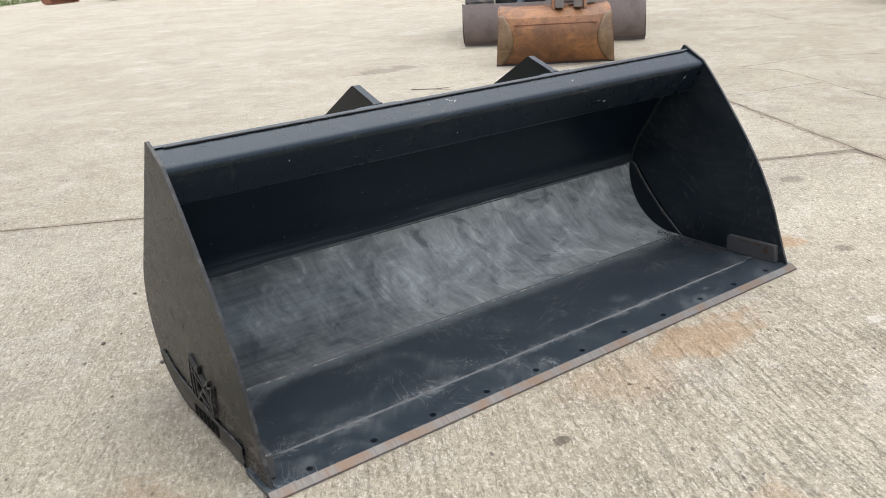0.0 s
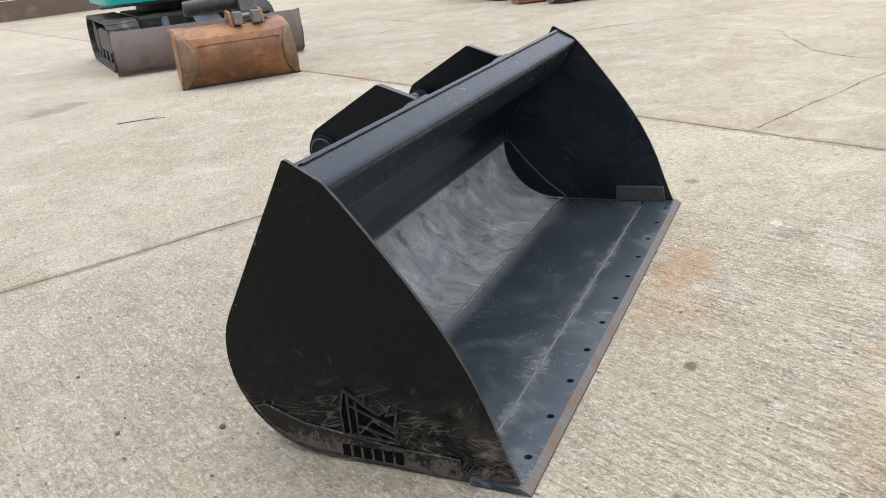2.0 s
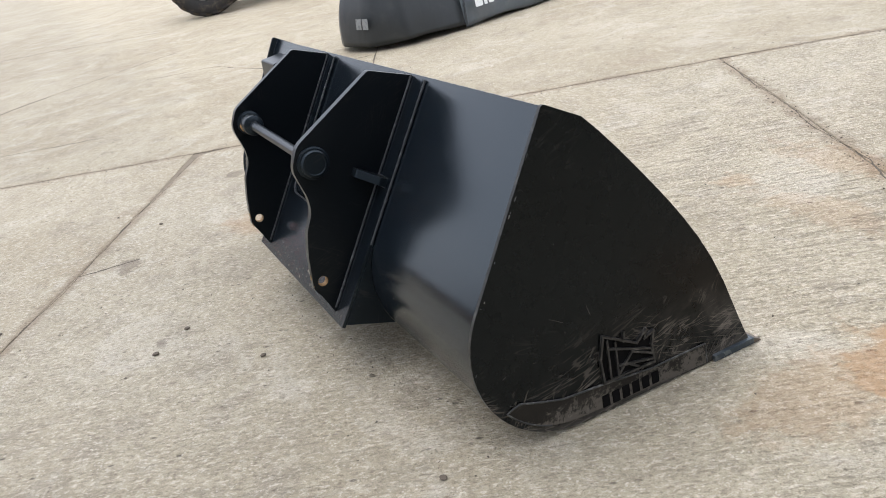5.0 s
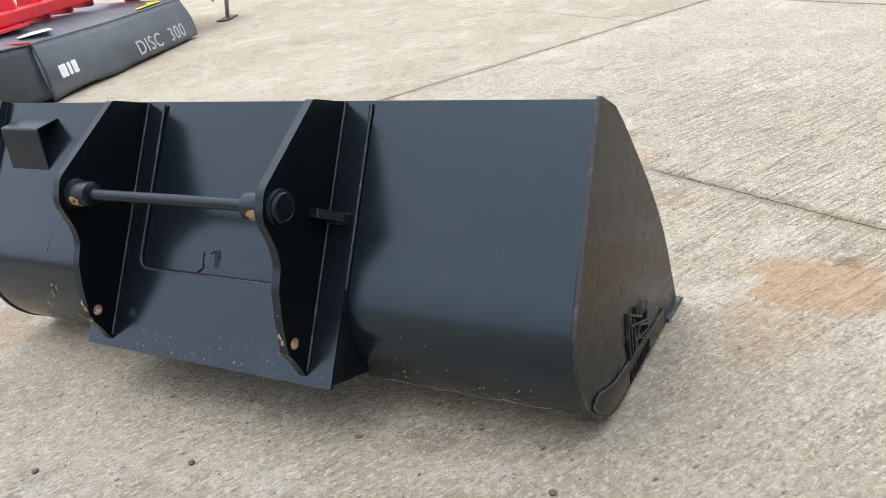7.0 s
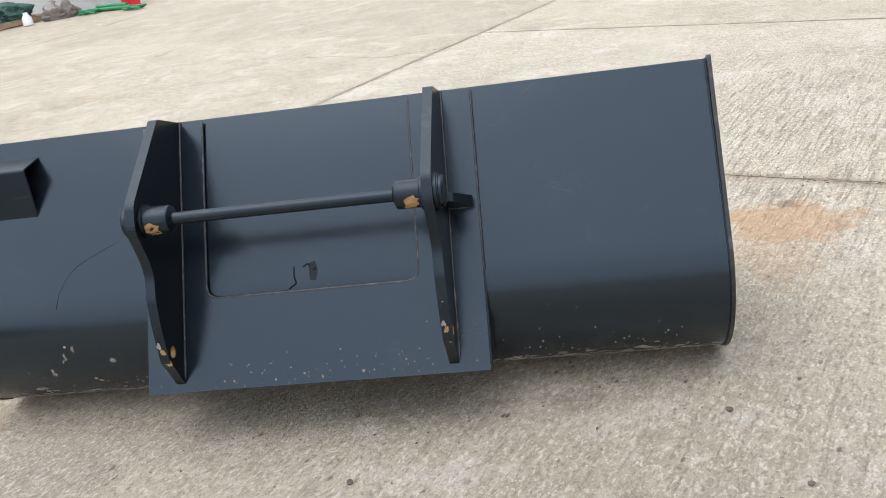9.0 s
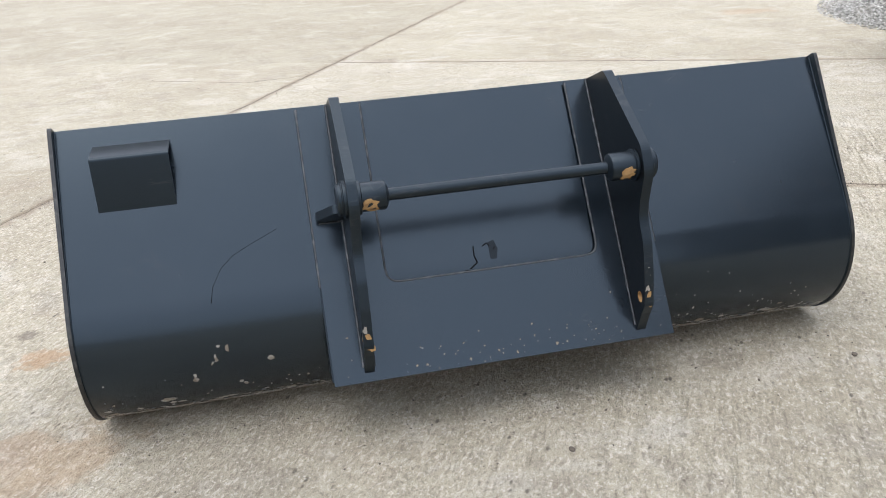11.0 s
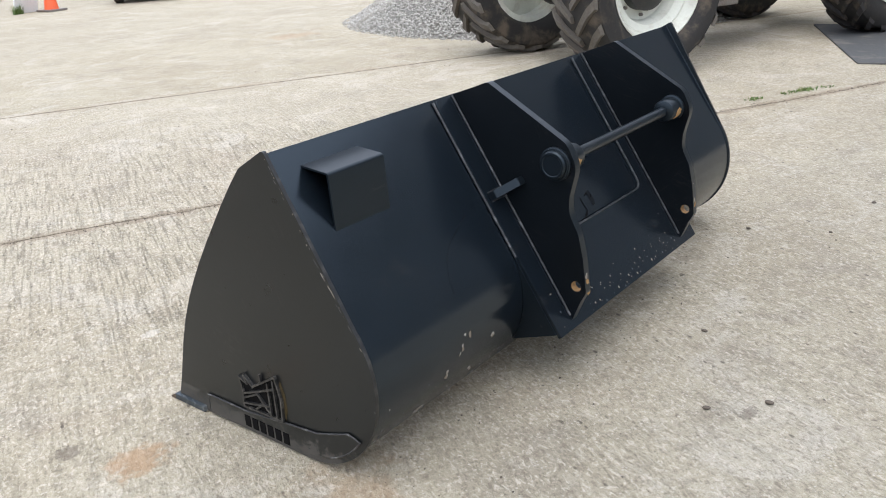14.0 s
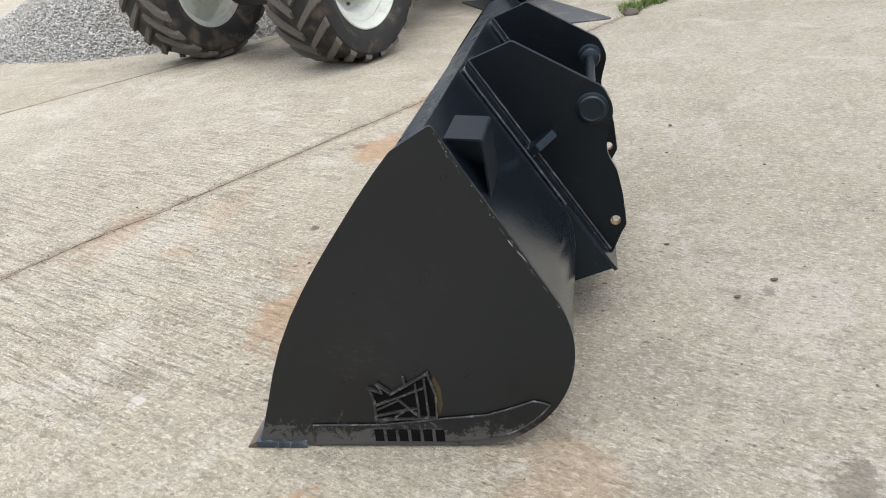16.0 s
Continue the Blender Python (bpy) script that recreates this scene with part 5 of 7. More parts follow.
for k in range(80):
    x, z = rg.uniform(X0 + 0.02, X1 - 0.02), 0.208 + abs(rg.gauss(0, 0.045))
    if min(abs(x - LUG_A), abs(x - LUG_B)) < 0.03:
        continue
    shape = fleck(rg.uniform(0.0012, 0.004) * (1.4 if z < 0.23 else 1.0), rg.uniform(0.5, 1.4))
    part("mud_fleck", plate(shape, 0.0126, 0.0134, lambda p, q, t, x=x, z=z: flat(x + p, up(z) + q, t)), rg.choice((MUD_FLECK, MUD_FLECK, PALE_WELD)), bucket)

# paint chipped from the rear edge of the end plates, more on one of them
EDGE_LOW, EDGE_TOP = Vector((0.681 + 0.3125 * math.cos(radians(33)), 0.320 + 0.3125 * math.sin(radians(33)))), Vector((0.664, 0.967))
inward = Vector((-BACK_N.x, -BACK_N.y))
for s, count in ((1, 30), (-1, 9)):
    for k in range(count):
        t = rg.uniform(-0.25, 0.97)
        depth = 0.003 + abs(rg.gauss(0, 0.004))
        if t < 0:
            a = radians(33 + t * 220)
            c = Vector((0.681, 0.320)) + Vector((math.cos(a), math.sin(a))) * (0.3125 - depth)
        else:
            c = EDGE_LOW.lerp(EDGE_TOP, t) + inward * depth
        shape = fleck(rg.uniform(0.0015, 0.0038), 1.0)
        lean = rg.choice((1.0, 1.4, 2.5, 4.5)) * rg.uniform(0.8, 1.3)
        part("paint_chip", plate(shape, 0.0001, 0.0007, lambda p, q, h, c=c, s=s, l=lean: (s * (SIDE + h), c.x + BACK_D.x * q * l - BACK_D.y * p * 0.6, c.y + BACK_D.y * q * l + BACK_D.x * p * 0.6)), rg.choice((PALE_WELD, FLECK, PALE_LINE)), bucket)

# rust breaking through on the inner pad of one end plate
for y, z, r0, wide in ((0.128, 0.066, 0.024, 0.7), (0.175, 0.092, 0.007, 4.0), (0.245, 0.091, 0.006, 4.0), (0.120, 0.094, 0.009, 1.6)):
    shape = fleck(r0, wide)
    part("rust_patch", plate(shape, 0.0402, 0.0407, lambda p, q, t, y=y, z=z: (SIDE - t, y + p, min(0.096, max(0.026, z + q)))), PAD_RUST, bucket, "rust patch on worn steel")
# dull smear beside the cut mark
part("smear", plate(fleck(0.022, 0.9), 0.0001, 0.0005, lambda p, q, t: flat(-0.005 + p, up(0.500) + q * 1.6, t)), BLACK_LUG, bucket, "dull dark smear on the paint")

# ---- wheels, tracks and other repeated parts of machines ----
def tyre_mesh(R, W, r, lugs=20, lug_h=0.045, n=48):
    """Farm tyre round x: rounded carcass with chevron lugs."""
    prof = [(r * 0.97, -W * 0.36), (r * 1.02, -W * 0.42), (r + (R - r) * 0.35, -W * 0.5), (r + (R - r) * 0.7, -W * 0.495), (R - lug_h * 1.25, -W * 0.43), (R - lug_h, -W * 0.25), (R - lug_h * 0.9, 0)]
    prof += [(a, -b) for a, b in reversed(prof[:-1])]
    bm = lathe(prof, pose(0, 0, 0, 0, 90, 0), n, closed=True)
    return bm


def lug_mesh(R, W, lugs, lug_h, s):
    """One chevron lug on the s side of the tread."""
    bm = bmesh.new()
    rows = []
    for j in range(5):
        t = j / 4
        x = s * (W * 0.015 + t * W * 0.475)
        ang = t * 2 * math.pi / lugs * 1.15
        half = (0.030 + 0.012 * t) / R
        top = R - 0.004 - (lug_h * 0.75) * max(0, t - 0.75) / 0.25
        low = R - lug_h * (1.25 + 0.5 * t)
        rows.append([bm.verts.new((x, rad * math.sin(ang + d), rad * math.cos(ang + d))) for rad, d in ((low, -half * 1.35), (top, -half), (top, half), (low, half * 1.35))])
    for a, b in zip(rows, rows[1:]):
        for i in range(3):
            bm.faces.new((a[i], a[i + 1], b[i + 1], b[i]))
    bm.faces.new(rows[0])
    bm.faces.new(rows[-1][::-1])
    return bm


def farm_wheel(parent, x, y, R, W, r, out, rim_mat=None, tread=None, lugs=20):
    """out: the way its outer face looks along x."""
    t = part("tyre", tyre_mesh(R, W, r, lugs), TYRE, parent, "dusty black tyre with deep chevron lugs", smooth=40)
    t.location = (x, y, R - 0.004)
    if out < 0:
        t.rotation_euler = (0, 0, math.pi)
    for s in (-1, 1):
        first = part("tread_lug", lug_mesh(R, W, lugs, 0.045, s), tread or MUDDY, t)
        for k in range(lugs):
            ob = first if k == 0 else new("tread_lug", first.data)
            ob.parent = t
            ob.rotation_euler = (-2 * math.pi * (k + (0.5 if s > 0 else 0)) / lugs, 0, 0)
    d = W * 0.38
    rim = lathe([(r * 0.30, d - 0.24), (r * 0.62, d - 0.22), (r * 0.70, d - 0.10), (r * 0.80, d - 0.085), (r * 0.90, d - 0.03), (r * 0.99, d + 0.005), (r * 1.01, d + 0.03), (r * 0.985, d + 0.035),
                 (r * 0.96, d + 0.02), (r * 0.88, d - 0.05), (r * 0.76, d - 0.115), (r * 0.67, d - 0.14), (r * 0.60, d - 0.25)], pose(0, 0, 0, 0, 90, 0), 40)
    back = lathe([(r * 0.99, -W * 0.33), (r * 1.0, -W * 0.30), (r * 0.90, -W * 0.26), (r * 0.86, d - 0.05), (r * 0.84, d - 0.05), (r * 0.84, -W * 0.30)], pose(0, 0, 0, 0, 90, 0), 40, closed=True)
    inner = lathe([(r * 0.34, -0.06), (r * 0.60, -0.05), (r * 0.86, 0.0), (r * 0.86, 0.015), (r * 0.60, -0.03), (r * 0.34, -0.04)], pose(0, 0, 0, 0, 90, 0), 40, closed=True)
    part("rim", join(rim, back, inner), rim_mat or RIM, t, "painted steel wheel rim", smooth=35)
    hub = lathe([(r * 0.45, d - 0.30), (r * 0.45, d - 0.12), (r * 0.36, d - 0.09), (r * 0.20, d - 0.07), (r * 0.18, d - 0.02), (0.02, d - 0.01)], pose(0, 0, 0, 0, 90, 0), 24)
    part("hub", hub, DARK, t, smooth=35)
    for k in range(8):
        a = 2 * math.pi * k / 8
        part("wheel_nut", lathe([(0.017, 0), (0.017, 0.022), (0.012, 0.03)], axis_to((d - 0.222 + 0.0, r * 0.53 * math.cos(a), r * 0.53 * math.sin(a)), (1, 0, 0)), 6), STEEL, t)
    return t


def stadium(length, h, n_end=10, n_side=14):
    """Loop in (y, z) of a crawler track, from front to back and round, at ground level."""
    r = h / 2
    pts = []
    for i in range(n_side):
        pts.append((r + (length - 2 * r) * i / n_side, 0.0))
    for i in range(n_end):
        a = -math.pi / 2 + math.pi * i / n_end
        pts.append((length - r + r * math.cos(a), r + r * math.sin(a)))
    for i in range(n_side):
        pts.append((length - r - (length - 2 * r) * i / n_side, h))
    for i in range(n_end):
        a = math.pi / 2 + math.pi * i / n_end
        pts.append((r + r * math.cos(a), r + r * math.sin(a)))
    return pts


def crawler(parent, x, y0, length, h, w, mat=None):
    loop = stadium(length, h)
    bm = bmesh.new()
    n = len(loop)
    cy, cz = length / 2, h / 2
    rings = []
    for i, (y, z) in enumerate(loop):
        p, q = loop[i - 1], loop[(i + 1) % n]
        d = Vector((q[0] - p[0], q[1] - p[1])).normalized()
        nrm = Vector((d.y, -d.x))
        o, inn = Vector((y, z)), Vector((y, z)) - nrm * 0.035
        rings.append([bm.verts.new((x + sx * w / 2, y0 + v.x, v.y)) for sx, v in ((-1, o), (1, o), (1, inn), (-1, inn))])
    for i in range(n):
        a, b = rings[i], rings[(i + 1) % n]
        for k in range(4):
            bm.faces.new((a[k], a[(k + 1) % 4], b[(k + 1) % 4], b[k]))
    belt = part("track", bm, mat or TRACK, parent, "dusty rubber crawler track", smooth=40)
    # pads: real bars round the belt
    fine = spaced([(y, z, 0) for y, z in loop] + [(loop[0][0], loop[0][1], 0)], 0.05)
    for i in range(0, len(fine) - 1, 2):
        p, q = fine[i], fine[min(i + 1, len(fine) - 1)]
        d = (q - p).normalized()
        nrm = Vector((d.y, -d.x))
        c = p + d * 0.025
        b = bmesh.new()
        quad = []
        for sx in (-1, 1):
            for s, o in ((-0.042, -0.002), (0.042, -0.002), (0.034, 0.011), (-0.034, 0.011)):
                v = Vector((c.x, c.y)) + Vector((d.x, d.y)) * s + nrm * o
                quad.append(b.verts.new((x + sx * w / 2 * 0.97, y0 + v.x, max(0.0, v.y))))
        for f in ((0, 1, 2, 3), (7, 6, 5, 4), (0, 4, 5, 1), (1, 5, 6, 2), (2, 6, 7, 3), (3, 7, 4, 0)):
            b.faces.new([quad[k] for k in f])
        part("track_pad", b, mat or TRACK, belt)
    fr = plate(rounded([(0.12 * length, h * 0.30), (0.88 * length, h * 0.30), (0.86 * length, h * 0.66), (0.6 * length, h * 0.78), (0.2 * length, h * 0.74)], 0.04, 3), x - w * 0.30, x + w * 0.30, lambda p, q, t: (t, y0 + p, q))
    part("track_frame", fr, DARK, parent, bevel=0.01)
    for k, (yy, r) in enumerate(((h * 0.5, h * 0.36), (length - h * 0.5, h * 0.38))):
        part("idler_wheel", lathe([(r * 0.3, -w * 0.34), (r, -w * 0.32), (r, w * 0.32), (r * 0.45, w * 0.34), (r * 0.3, w * 0.40)], axis_to((x, y0 + yy, h * 0.5), (1, 0, 0)), 24), ROLLER, parent, smooth=35)
    for k in range(4):
        yy = length * (0.26 + 0.16 * k)
        part("track_roller", lathe([(0.05, -w * 0.33), (h * 0.13, -w * 0.31), (h * 0.13, w * 0.31), (0.05, w * 0.33)], axis_to((x, y0 + yy, h * 0.2), (1, 0, 0)), 16), ROLLER, parent, smooth=35)
    return belt


def sheet_x(line, thick, x0, x1):
    return plate(band(line, thick), x0, x1, yz)


# ---- tractor with white rims, backed up by the gravel ----
def build_tractor():
    t = thing("tractor", pose(-3.19, 0.20, 0, 0, 0, 66.0), "large tractor with muddy chevron tyres and white rims", "tractor")
    farm_wheel(t, 1.05, 0, 0.80, 0.66, 0.49, 1)
    farm_wheel(t, -0.97, 0, 0.80, 0.66, 0.49, -1)
    farm_wheel(t, 1.0, 3.42, 0.74, 0.50, 0.42, 1, tread=RUBBER, lugs=18)
    farm_wheel(t, -1.0, 3.42, 0.74, 0.50, 0.42, -1, tread=RUBBER, lugs=18)
    part("rear_axle", lathe([(0.13, -0.9), (0.16, -0.5), (0.26, -0.25), (0.26, 0.25), (0.16, 0.5), (0.13, 0.9)], pose(0, 0, 0.80, 0, 90, 0), 20), DARK, t, smooth=40)
    part("front_axle", box(-0.85, 0.85, 3.32, 3.52, 0.52, 0.74, 0.03), DARK, t)
    part("chassis", box(-0.34, 0.34, -0.35, 3.9, 0.66, 1.25, 0.05), DARK, t, "dark cast chassis")
    part("fuel_tank", box(0.34, 0.86, 1.15, 2.35, 0.62, 1.30, 0.08), DARK, t)
    part("side_step", box(0.62, 1.02, 0.98, 1.30, 0.50, 0.56, 0.01), STEEL, t)
    part("battery_box", box(-0.86, -0.34, 1.1, 2.2, 0.66, 1.25, 0.06), DARK, t)
    part("bonnet", box(-0.42, 0.42, 1.5, 4.1, 1.25, 1.75, 0.10), DARK, t)
    for s in (-1, 1):
        arcs = [(0.94 * math.cos(radians(a)), 0.80 + 0.94 * math.sin(radians(a))) for a in range(20, 165, 9)]
        part("mudguard", sheet_x(arcs, 0.02, s * 0.78, s * 1.30), DARK, t, smooth=30)
    part("reflector", box(0.862, 0.874, 2.05, 2.19, 0.86, 0.91, 0.004), CONE, t, "amber side reflector")
    return t


build_tractor()


# ---- heap of pale chippings behind the tractor ----
def heap():
    bm = bmesh.new()
    cx, cy, rad, high = -6.75, -2.40, 2.78, 1.50

    def height(x, y):
        d = math.hypot((x - cx), (y - cy) * 0.92) / rad
        h = high * max(0.0, 1 - d) ** 0.9
        h += 0.10 * noise.noise((x * 0.9, y * 0.9, 3)) * min(1, max(0, (1 - d) * 5))
        return h

    n = 90
    grid = [[bm.verts.new((cx - 5 + 10 * i / n, cy - 5 + 10 * j / n, height(cx - 5 + 10 * i / n, cy - 5 + 10 * j / n) - 0.012)) for j in range(n + 1)] for i in range(n + 1)]
    for i in range(n):
        for j in range(n):
            vs = (grid[i][j], grid[i + 1][j], grid[i + 1][j + 1], grid[i][j + 1])
            if max(v.co.z for v in vs) > 0.0:
                bm.faces.new(vs)
    for v in [v for v in bm.verts if not v.link_faces]:
        bm.verts.remove(v)
    return bm, height, cx, cy, rad


def stone_cloud(spots, seed):
    """Many small angular stones in one mesh: spots of x, y, z, size."""
    rng = random.Random(seed)
    verts, faces = [], []
    for x, y, z, s in spots:
        base = len(verts)
        turn = Euler((rng.uniform(-0.7, 0.7), rng.uniform(-0.7, 0.7), rng.uniform(0, 6.28))).to_matrix()
        long, broad, tall = rng.uniform(0.9, 1.35), rng.uniform(0.65, 0.95), rng.uniform(0.5, 0.8)
        for dx, dy, dz in ((1, 0, 0), (-1, 0, 0), (0, 1, 0), (0, -1, 0), (0, 0, 1), (0, 0, -0.6)):
            k = s * rng.uniform(0.6, 1.25)
            v = turn @ Vector((dx * k * long, dy * k * broad, dz * k * tall))
            verts.append((x + v.x, y + v.y, z + v.z))
        for a, b, c in ((0, 2, 4), (2, 1, 4), (1, 3, 4), (3, 0, 4), (2, 0, 5), (1, 2, 5), (3, 1, 5), (0, 3, 5)):
            faces.append((base + a, base + b, base + c))
    return verts, faces


def cloud(name, spots, material, label, category, seed, parent=None):
    verts, faces = stone_cloud(spots, seed)
    me = bpy.data.meshes.new(name)
    me.from_pydata(verts, [], faces)
    me.materials.append(material)
    ob = new(name, me)
    ob.parent = parent
    return tagged(ob, label, category, kind="stuff")


def build_heap():
    bm, height, cx, cy, rad = heap()
    solo("gravel_heap", bm, GRAVEL_BED, "heap of pale grey stone chippings on concrete", "gravel", kind="stuff", smooth=60)
    rng = random.Random(5)
    spots = []
    while len(spots) < 34000:
        a, d = rng.uniform(-1.7, 1.7), rad * math.sqrt(rng.uniform(0.05, 1.08))
        x, y = cx + d * math.cos(a), cy + d * math.sin(a) / 0.92
        h = height(x, y)
        if h <= 0 and rng.random() < 0.75:
            continue
        s = rng.uniform(0.011, 0.024)
        spots.append((x, y, max(h, 0.0) + s * rng.uniform(0.1, 0.7), s))
    cloud("gravel_chippings", spots, GRAVEL, "loose pale stone chippings over the heap", "gravel", 6)


build_heap()

# ---- mat under the tractor's front wheel, beam, weeds ----
mat_form = [(-6.20, 1.78), (-3.80, 2.86), (-4.00, 3.68), (-6.35, 2.72)]
solo("rubber_mat", plate(rounded(mat_form, 0.03, 2), 0.0015, 0.016, lambda p, q, t: (p, q, t)), MAT, "flat grey rubber mat lying on concrete", "mat", bevel=0.003)


def build_beam():
    b = thing("timber_skid", pose(-7.25, 3.6, 0, 0, 0, 70), "low weathered timber skid on the ground", "timber")
    part("beam", box(-0.85, 0.85, -0.07, 0.07, 0.0, 0.13, 0.012), WOOD, b)
    part("beam", box(-0.85, 0.85, -0.75, -0.60, 0.0, 0.13, 0.012), WOOD, b)
    for i in range(6):
        part("plank", box(-0.8 + i * 0.29, -0.60 + i * 0.29, -0.80, 0.12, 0.131, 0.155, 0.005), WOOD, b)
    part("castor", lathe([(0.02, -0.02), (0.05, -0.02), (0.05, 0.02), (0.02, 0.02)], pose(-0.4, -0.0, 0.21, 0, 90, 0), 16), DARK, b, smooth=40)


build_beam()


def tuft(rng, n, spread, high, lean=0.5):
    bm = bmesh.new()
    for _ in range(n):
        a, d = rng.uniform(0, 6.283), spread * math.sqrt(rng.random())
        x, y = d * math.cos(a), d * math.sin(a) * 0.55
        h = high * rng.uniform(0.45, 1.1)
        w = rng.uniform(0.003, 0.006)
        b = rng.uniform(0, 6.283)
        lx, ly = lean * h * math.cos(b), lean * h * math.sin(b)
        side = Vector((-math.sin(b), math.cos(b), 0)) * w
        p0, p1, p2 = Vector((x, y, 0)), Vector((x + lx * 0.35, y + ly * 0.35, h * 0.62)), Vector((x + lx, y + ly, h * rng.uniform(0.75, 1.0)))
        v = [bm.verts.new(q) for q in (p0 - side, p0 + side, p1 + side * 0.8, p1 - side * 0.8, p2)]
        bm.faces.new(v[:4])
        bm.faces.new((v[3], v[2], v[4]))
    return bm


def build_weeds():
    rng = random.Random(9)
    for i, (x, y, n, sp, hi) in enumerate(((-2.03, 2.53, 60, 0.09, 0.022), (-2.36, 2.70, 50, 0.09, 0.020), (-2.52, 2.79, 80, 0.10, 0.028), (-2.70, 2.90, 30, 0.07, 0.018),
                                           (-4.35, 3.90, 110, 0.16, 0.10))):
        solo("weed", tuft(rng, n, sp, hi, 0.9), GRASS, "small green weed in a concrete joint", "weed", "joint weeds", m=pose(x, y, 0, 0, 0, -27.5))
    for k in range(9):
        t = k / 8
        solo("grass_tuft", tuft(rng, 260, 0.26, 0.11 + 0.06 * t, 0.8), GRASS, "tuft of green grass at the yard's edge", "grass", "edge grass", m=pose(-4.60 - 2.6 * t, 3.98 + 1.15 * t + 0.1 * rng.uniform(-1, 1), 0, 0, 0, -24))
    bm = bmesh.new()
    bmesh.ops.create_icosphere(bm, subdivisions=2, radius=0.09)
    for v in bm.verts:
        v.co = Vector((v.co.x * 1.3, v.co.y * 0.9, max(0.0, v.co.z * 0.45 + 0.02))) * (1 + 0.35 * noise.noise(v.co * 14))
    solo("rag", bm, CRUMB, "crumpled dark rag on the concrete", "rag", smooth=50, m=pose(-4.22, 3.88, 0.002))


build_weeds()


# ---- disc mower folded down under its cover ----
def build_mower():
    m = thing("disc_mower", pose(7.36, 0.17, 0, 0, 0, -74.4), "red disc mower under a dark grey cover", "mower")
    base = [(0.34, 0.06), (-0.36, 0.19), (-0.66, 0.49), (-0.70, 0.95), (-0.46, 1.32), (1.2, 1.42), (3.28, 1.42), (3.36, 0.9), (3.30, 0.05), (1.6, 0.02)]
    top = [(0.43, 0.19, 0.57), (-0.32, 0.26, 0.63), (-0.58, 0.52, 0.69), (-0.56, 0.92, 0.74), (-0.34, 1.20, 0.75), (1.2, 1.30, 0.68), (3.20, 1.30, 0.58), (3.27, 0.88, 0.55), (3.22, 0.15, 0.50), (1.6, 0.14, 0.53)]

    def skirt(i0, i1, lift, mat, name, label):
        bm = bmesh.new()
        cols = []
        idx = list(range(i0, i1))
        for a in idx:
            b0, b1 = base[a % 10], base[(a + 1) % 10]
            t0, t1 = top[a % 10], top[(a + 1) % 10]
            n = max(2, int(math.dist(b0, b1) / 0.08))
            for k in range(n + (1 if a == idx[-1] else 0)):
                s = k / n
                lo = Vector((b0[0] + (b1[0] - b0[0]) * s, b0[1] + (b1[1] - b0[1]) * s, lift))
                hi = Vector((t0[0] + (t1[0] - t0[0]) * s, t0[1] + (t1[1] - t0[1]) * s, t0[2] + (t1[2] - t0[2]) * s))
                col = []
                for j in range(9):
                    u = j / 8
                    p = lo.lerp(hi, u)
                    bulge = 0.05 * math.sin(math.pi * u) + 0.035 * (1 - u) * noise.noise((lo.x * 2.6, lo.y * 2.6, u * 1.2))
                    c = Vector((p.x - 1.5, p.y - 0.7, 0)).normalized()
                    p += c * bulge
                    if j == 0:
                        p.z += 0.022 * (1 + noise.noise((lo.x * 1.7, lo.y * 1.7, 9)))
                    col.append(bm.verts.new(p))
                cols.append(col)
        for c0, c1 in zip(cols, cols[1:]):
            for j in range(8):
                bm.faces.new((c0[j], c1[j], c1[j + 1], c0[j + 1]))
        ob = part(name, bm, mat, m, label, smooth=50)
        so = ob.modifiers.new("cloth", "SOLIDIFY")
        so.thickness = 0.006
        return ob

    front = skirt(8, 10, 0.012, TARP, "front_skirt", "grey PVC front skirt with white print")
    skirt(0, 4, 0.045, TARP_DARK, "end_skirt", "dark PVC end skirt")
    skirt(4, 8, 0.03, TARP, "rear_skirt", "grey PVC rear skirt")
    bm = bmesh.new()
    vs = [bm.verts.new(p) for p in top]
    c = bm.verts.new((1.5, 0.72, 0.66))
    for i in range(10):
        bm.faces.new((vs[i], vs[(i + 1) % 10], c))
    bmesh.ops.subdivide_edges(bm, edges=bm.edges, cuts=4, use_grid_fill=True)
    for v in bm.verts:
        v.co.z += 0.014 * noise.noise((v.co.x * 2.2, v.co.y * 2.2, 4)) + 0.002
    cover = part("cover_top", bm, TARP, m, "sagging grey PVC top", smooth=50)
    # hem beads along the front edge and the seam
    part("hem", tube(spaced([(-0.32, 0.26, 0.634), (0.43, 0.19, 0.575), (1.6, 0.14, 0.537), (3.22, 0.15, 0.507)], 0.2), 0.010, 6), TARP, m, smooth=50)
    part("seam_tape", tube(spaced([(0.33, 0.03, 0.05), (0.385, 0.085, 0.30), (0.43, 0.18, 0.57)], 0.1), 0.012, 6), TARP_DARK, m, smooth=50)
    part("red_piping", tube(spaced([(0.42, 0.18, 0.588), (0.05, 0.50, 0.655), (0.25, 0.85, 0.69)], 0.1), 0.012, 6), RED, m, smooth=50)

    # printed words: what can be read, on the skirt
    def lettering(text, size, mpose, mat, name):
        cu = bpy.data.curves.new(name, "FONT")
        cu.body, cu.size, cu.extrude, cu.space_character = text, size, 0.001, 1.12
        tmp = bpy.data.objects.new(name, cu)
        scene.collection.objects.link(tmp)
        dg = bpy.context.evaluated_depsgraph_get()
        me = bpy.data.meshes.new_from_object(tmp.evaluated_get(dg))
        bpy.data.objects.remove(tmp)
        ob = new(name, me)
        me.materials.clear()
        me.materials.append(mat)
        ob.parent = m
        ob.matrix_basis = mpose
        return ob

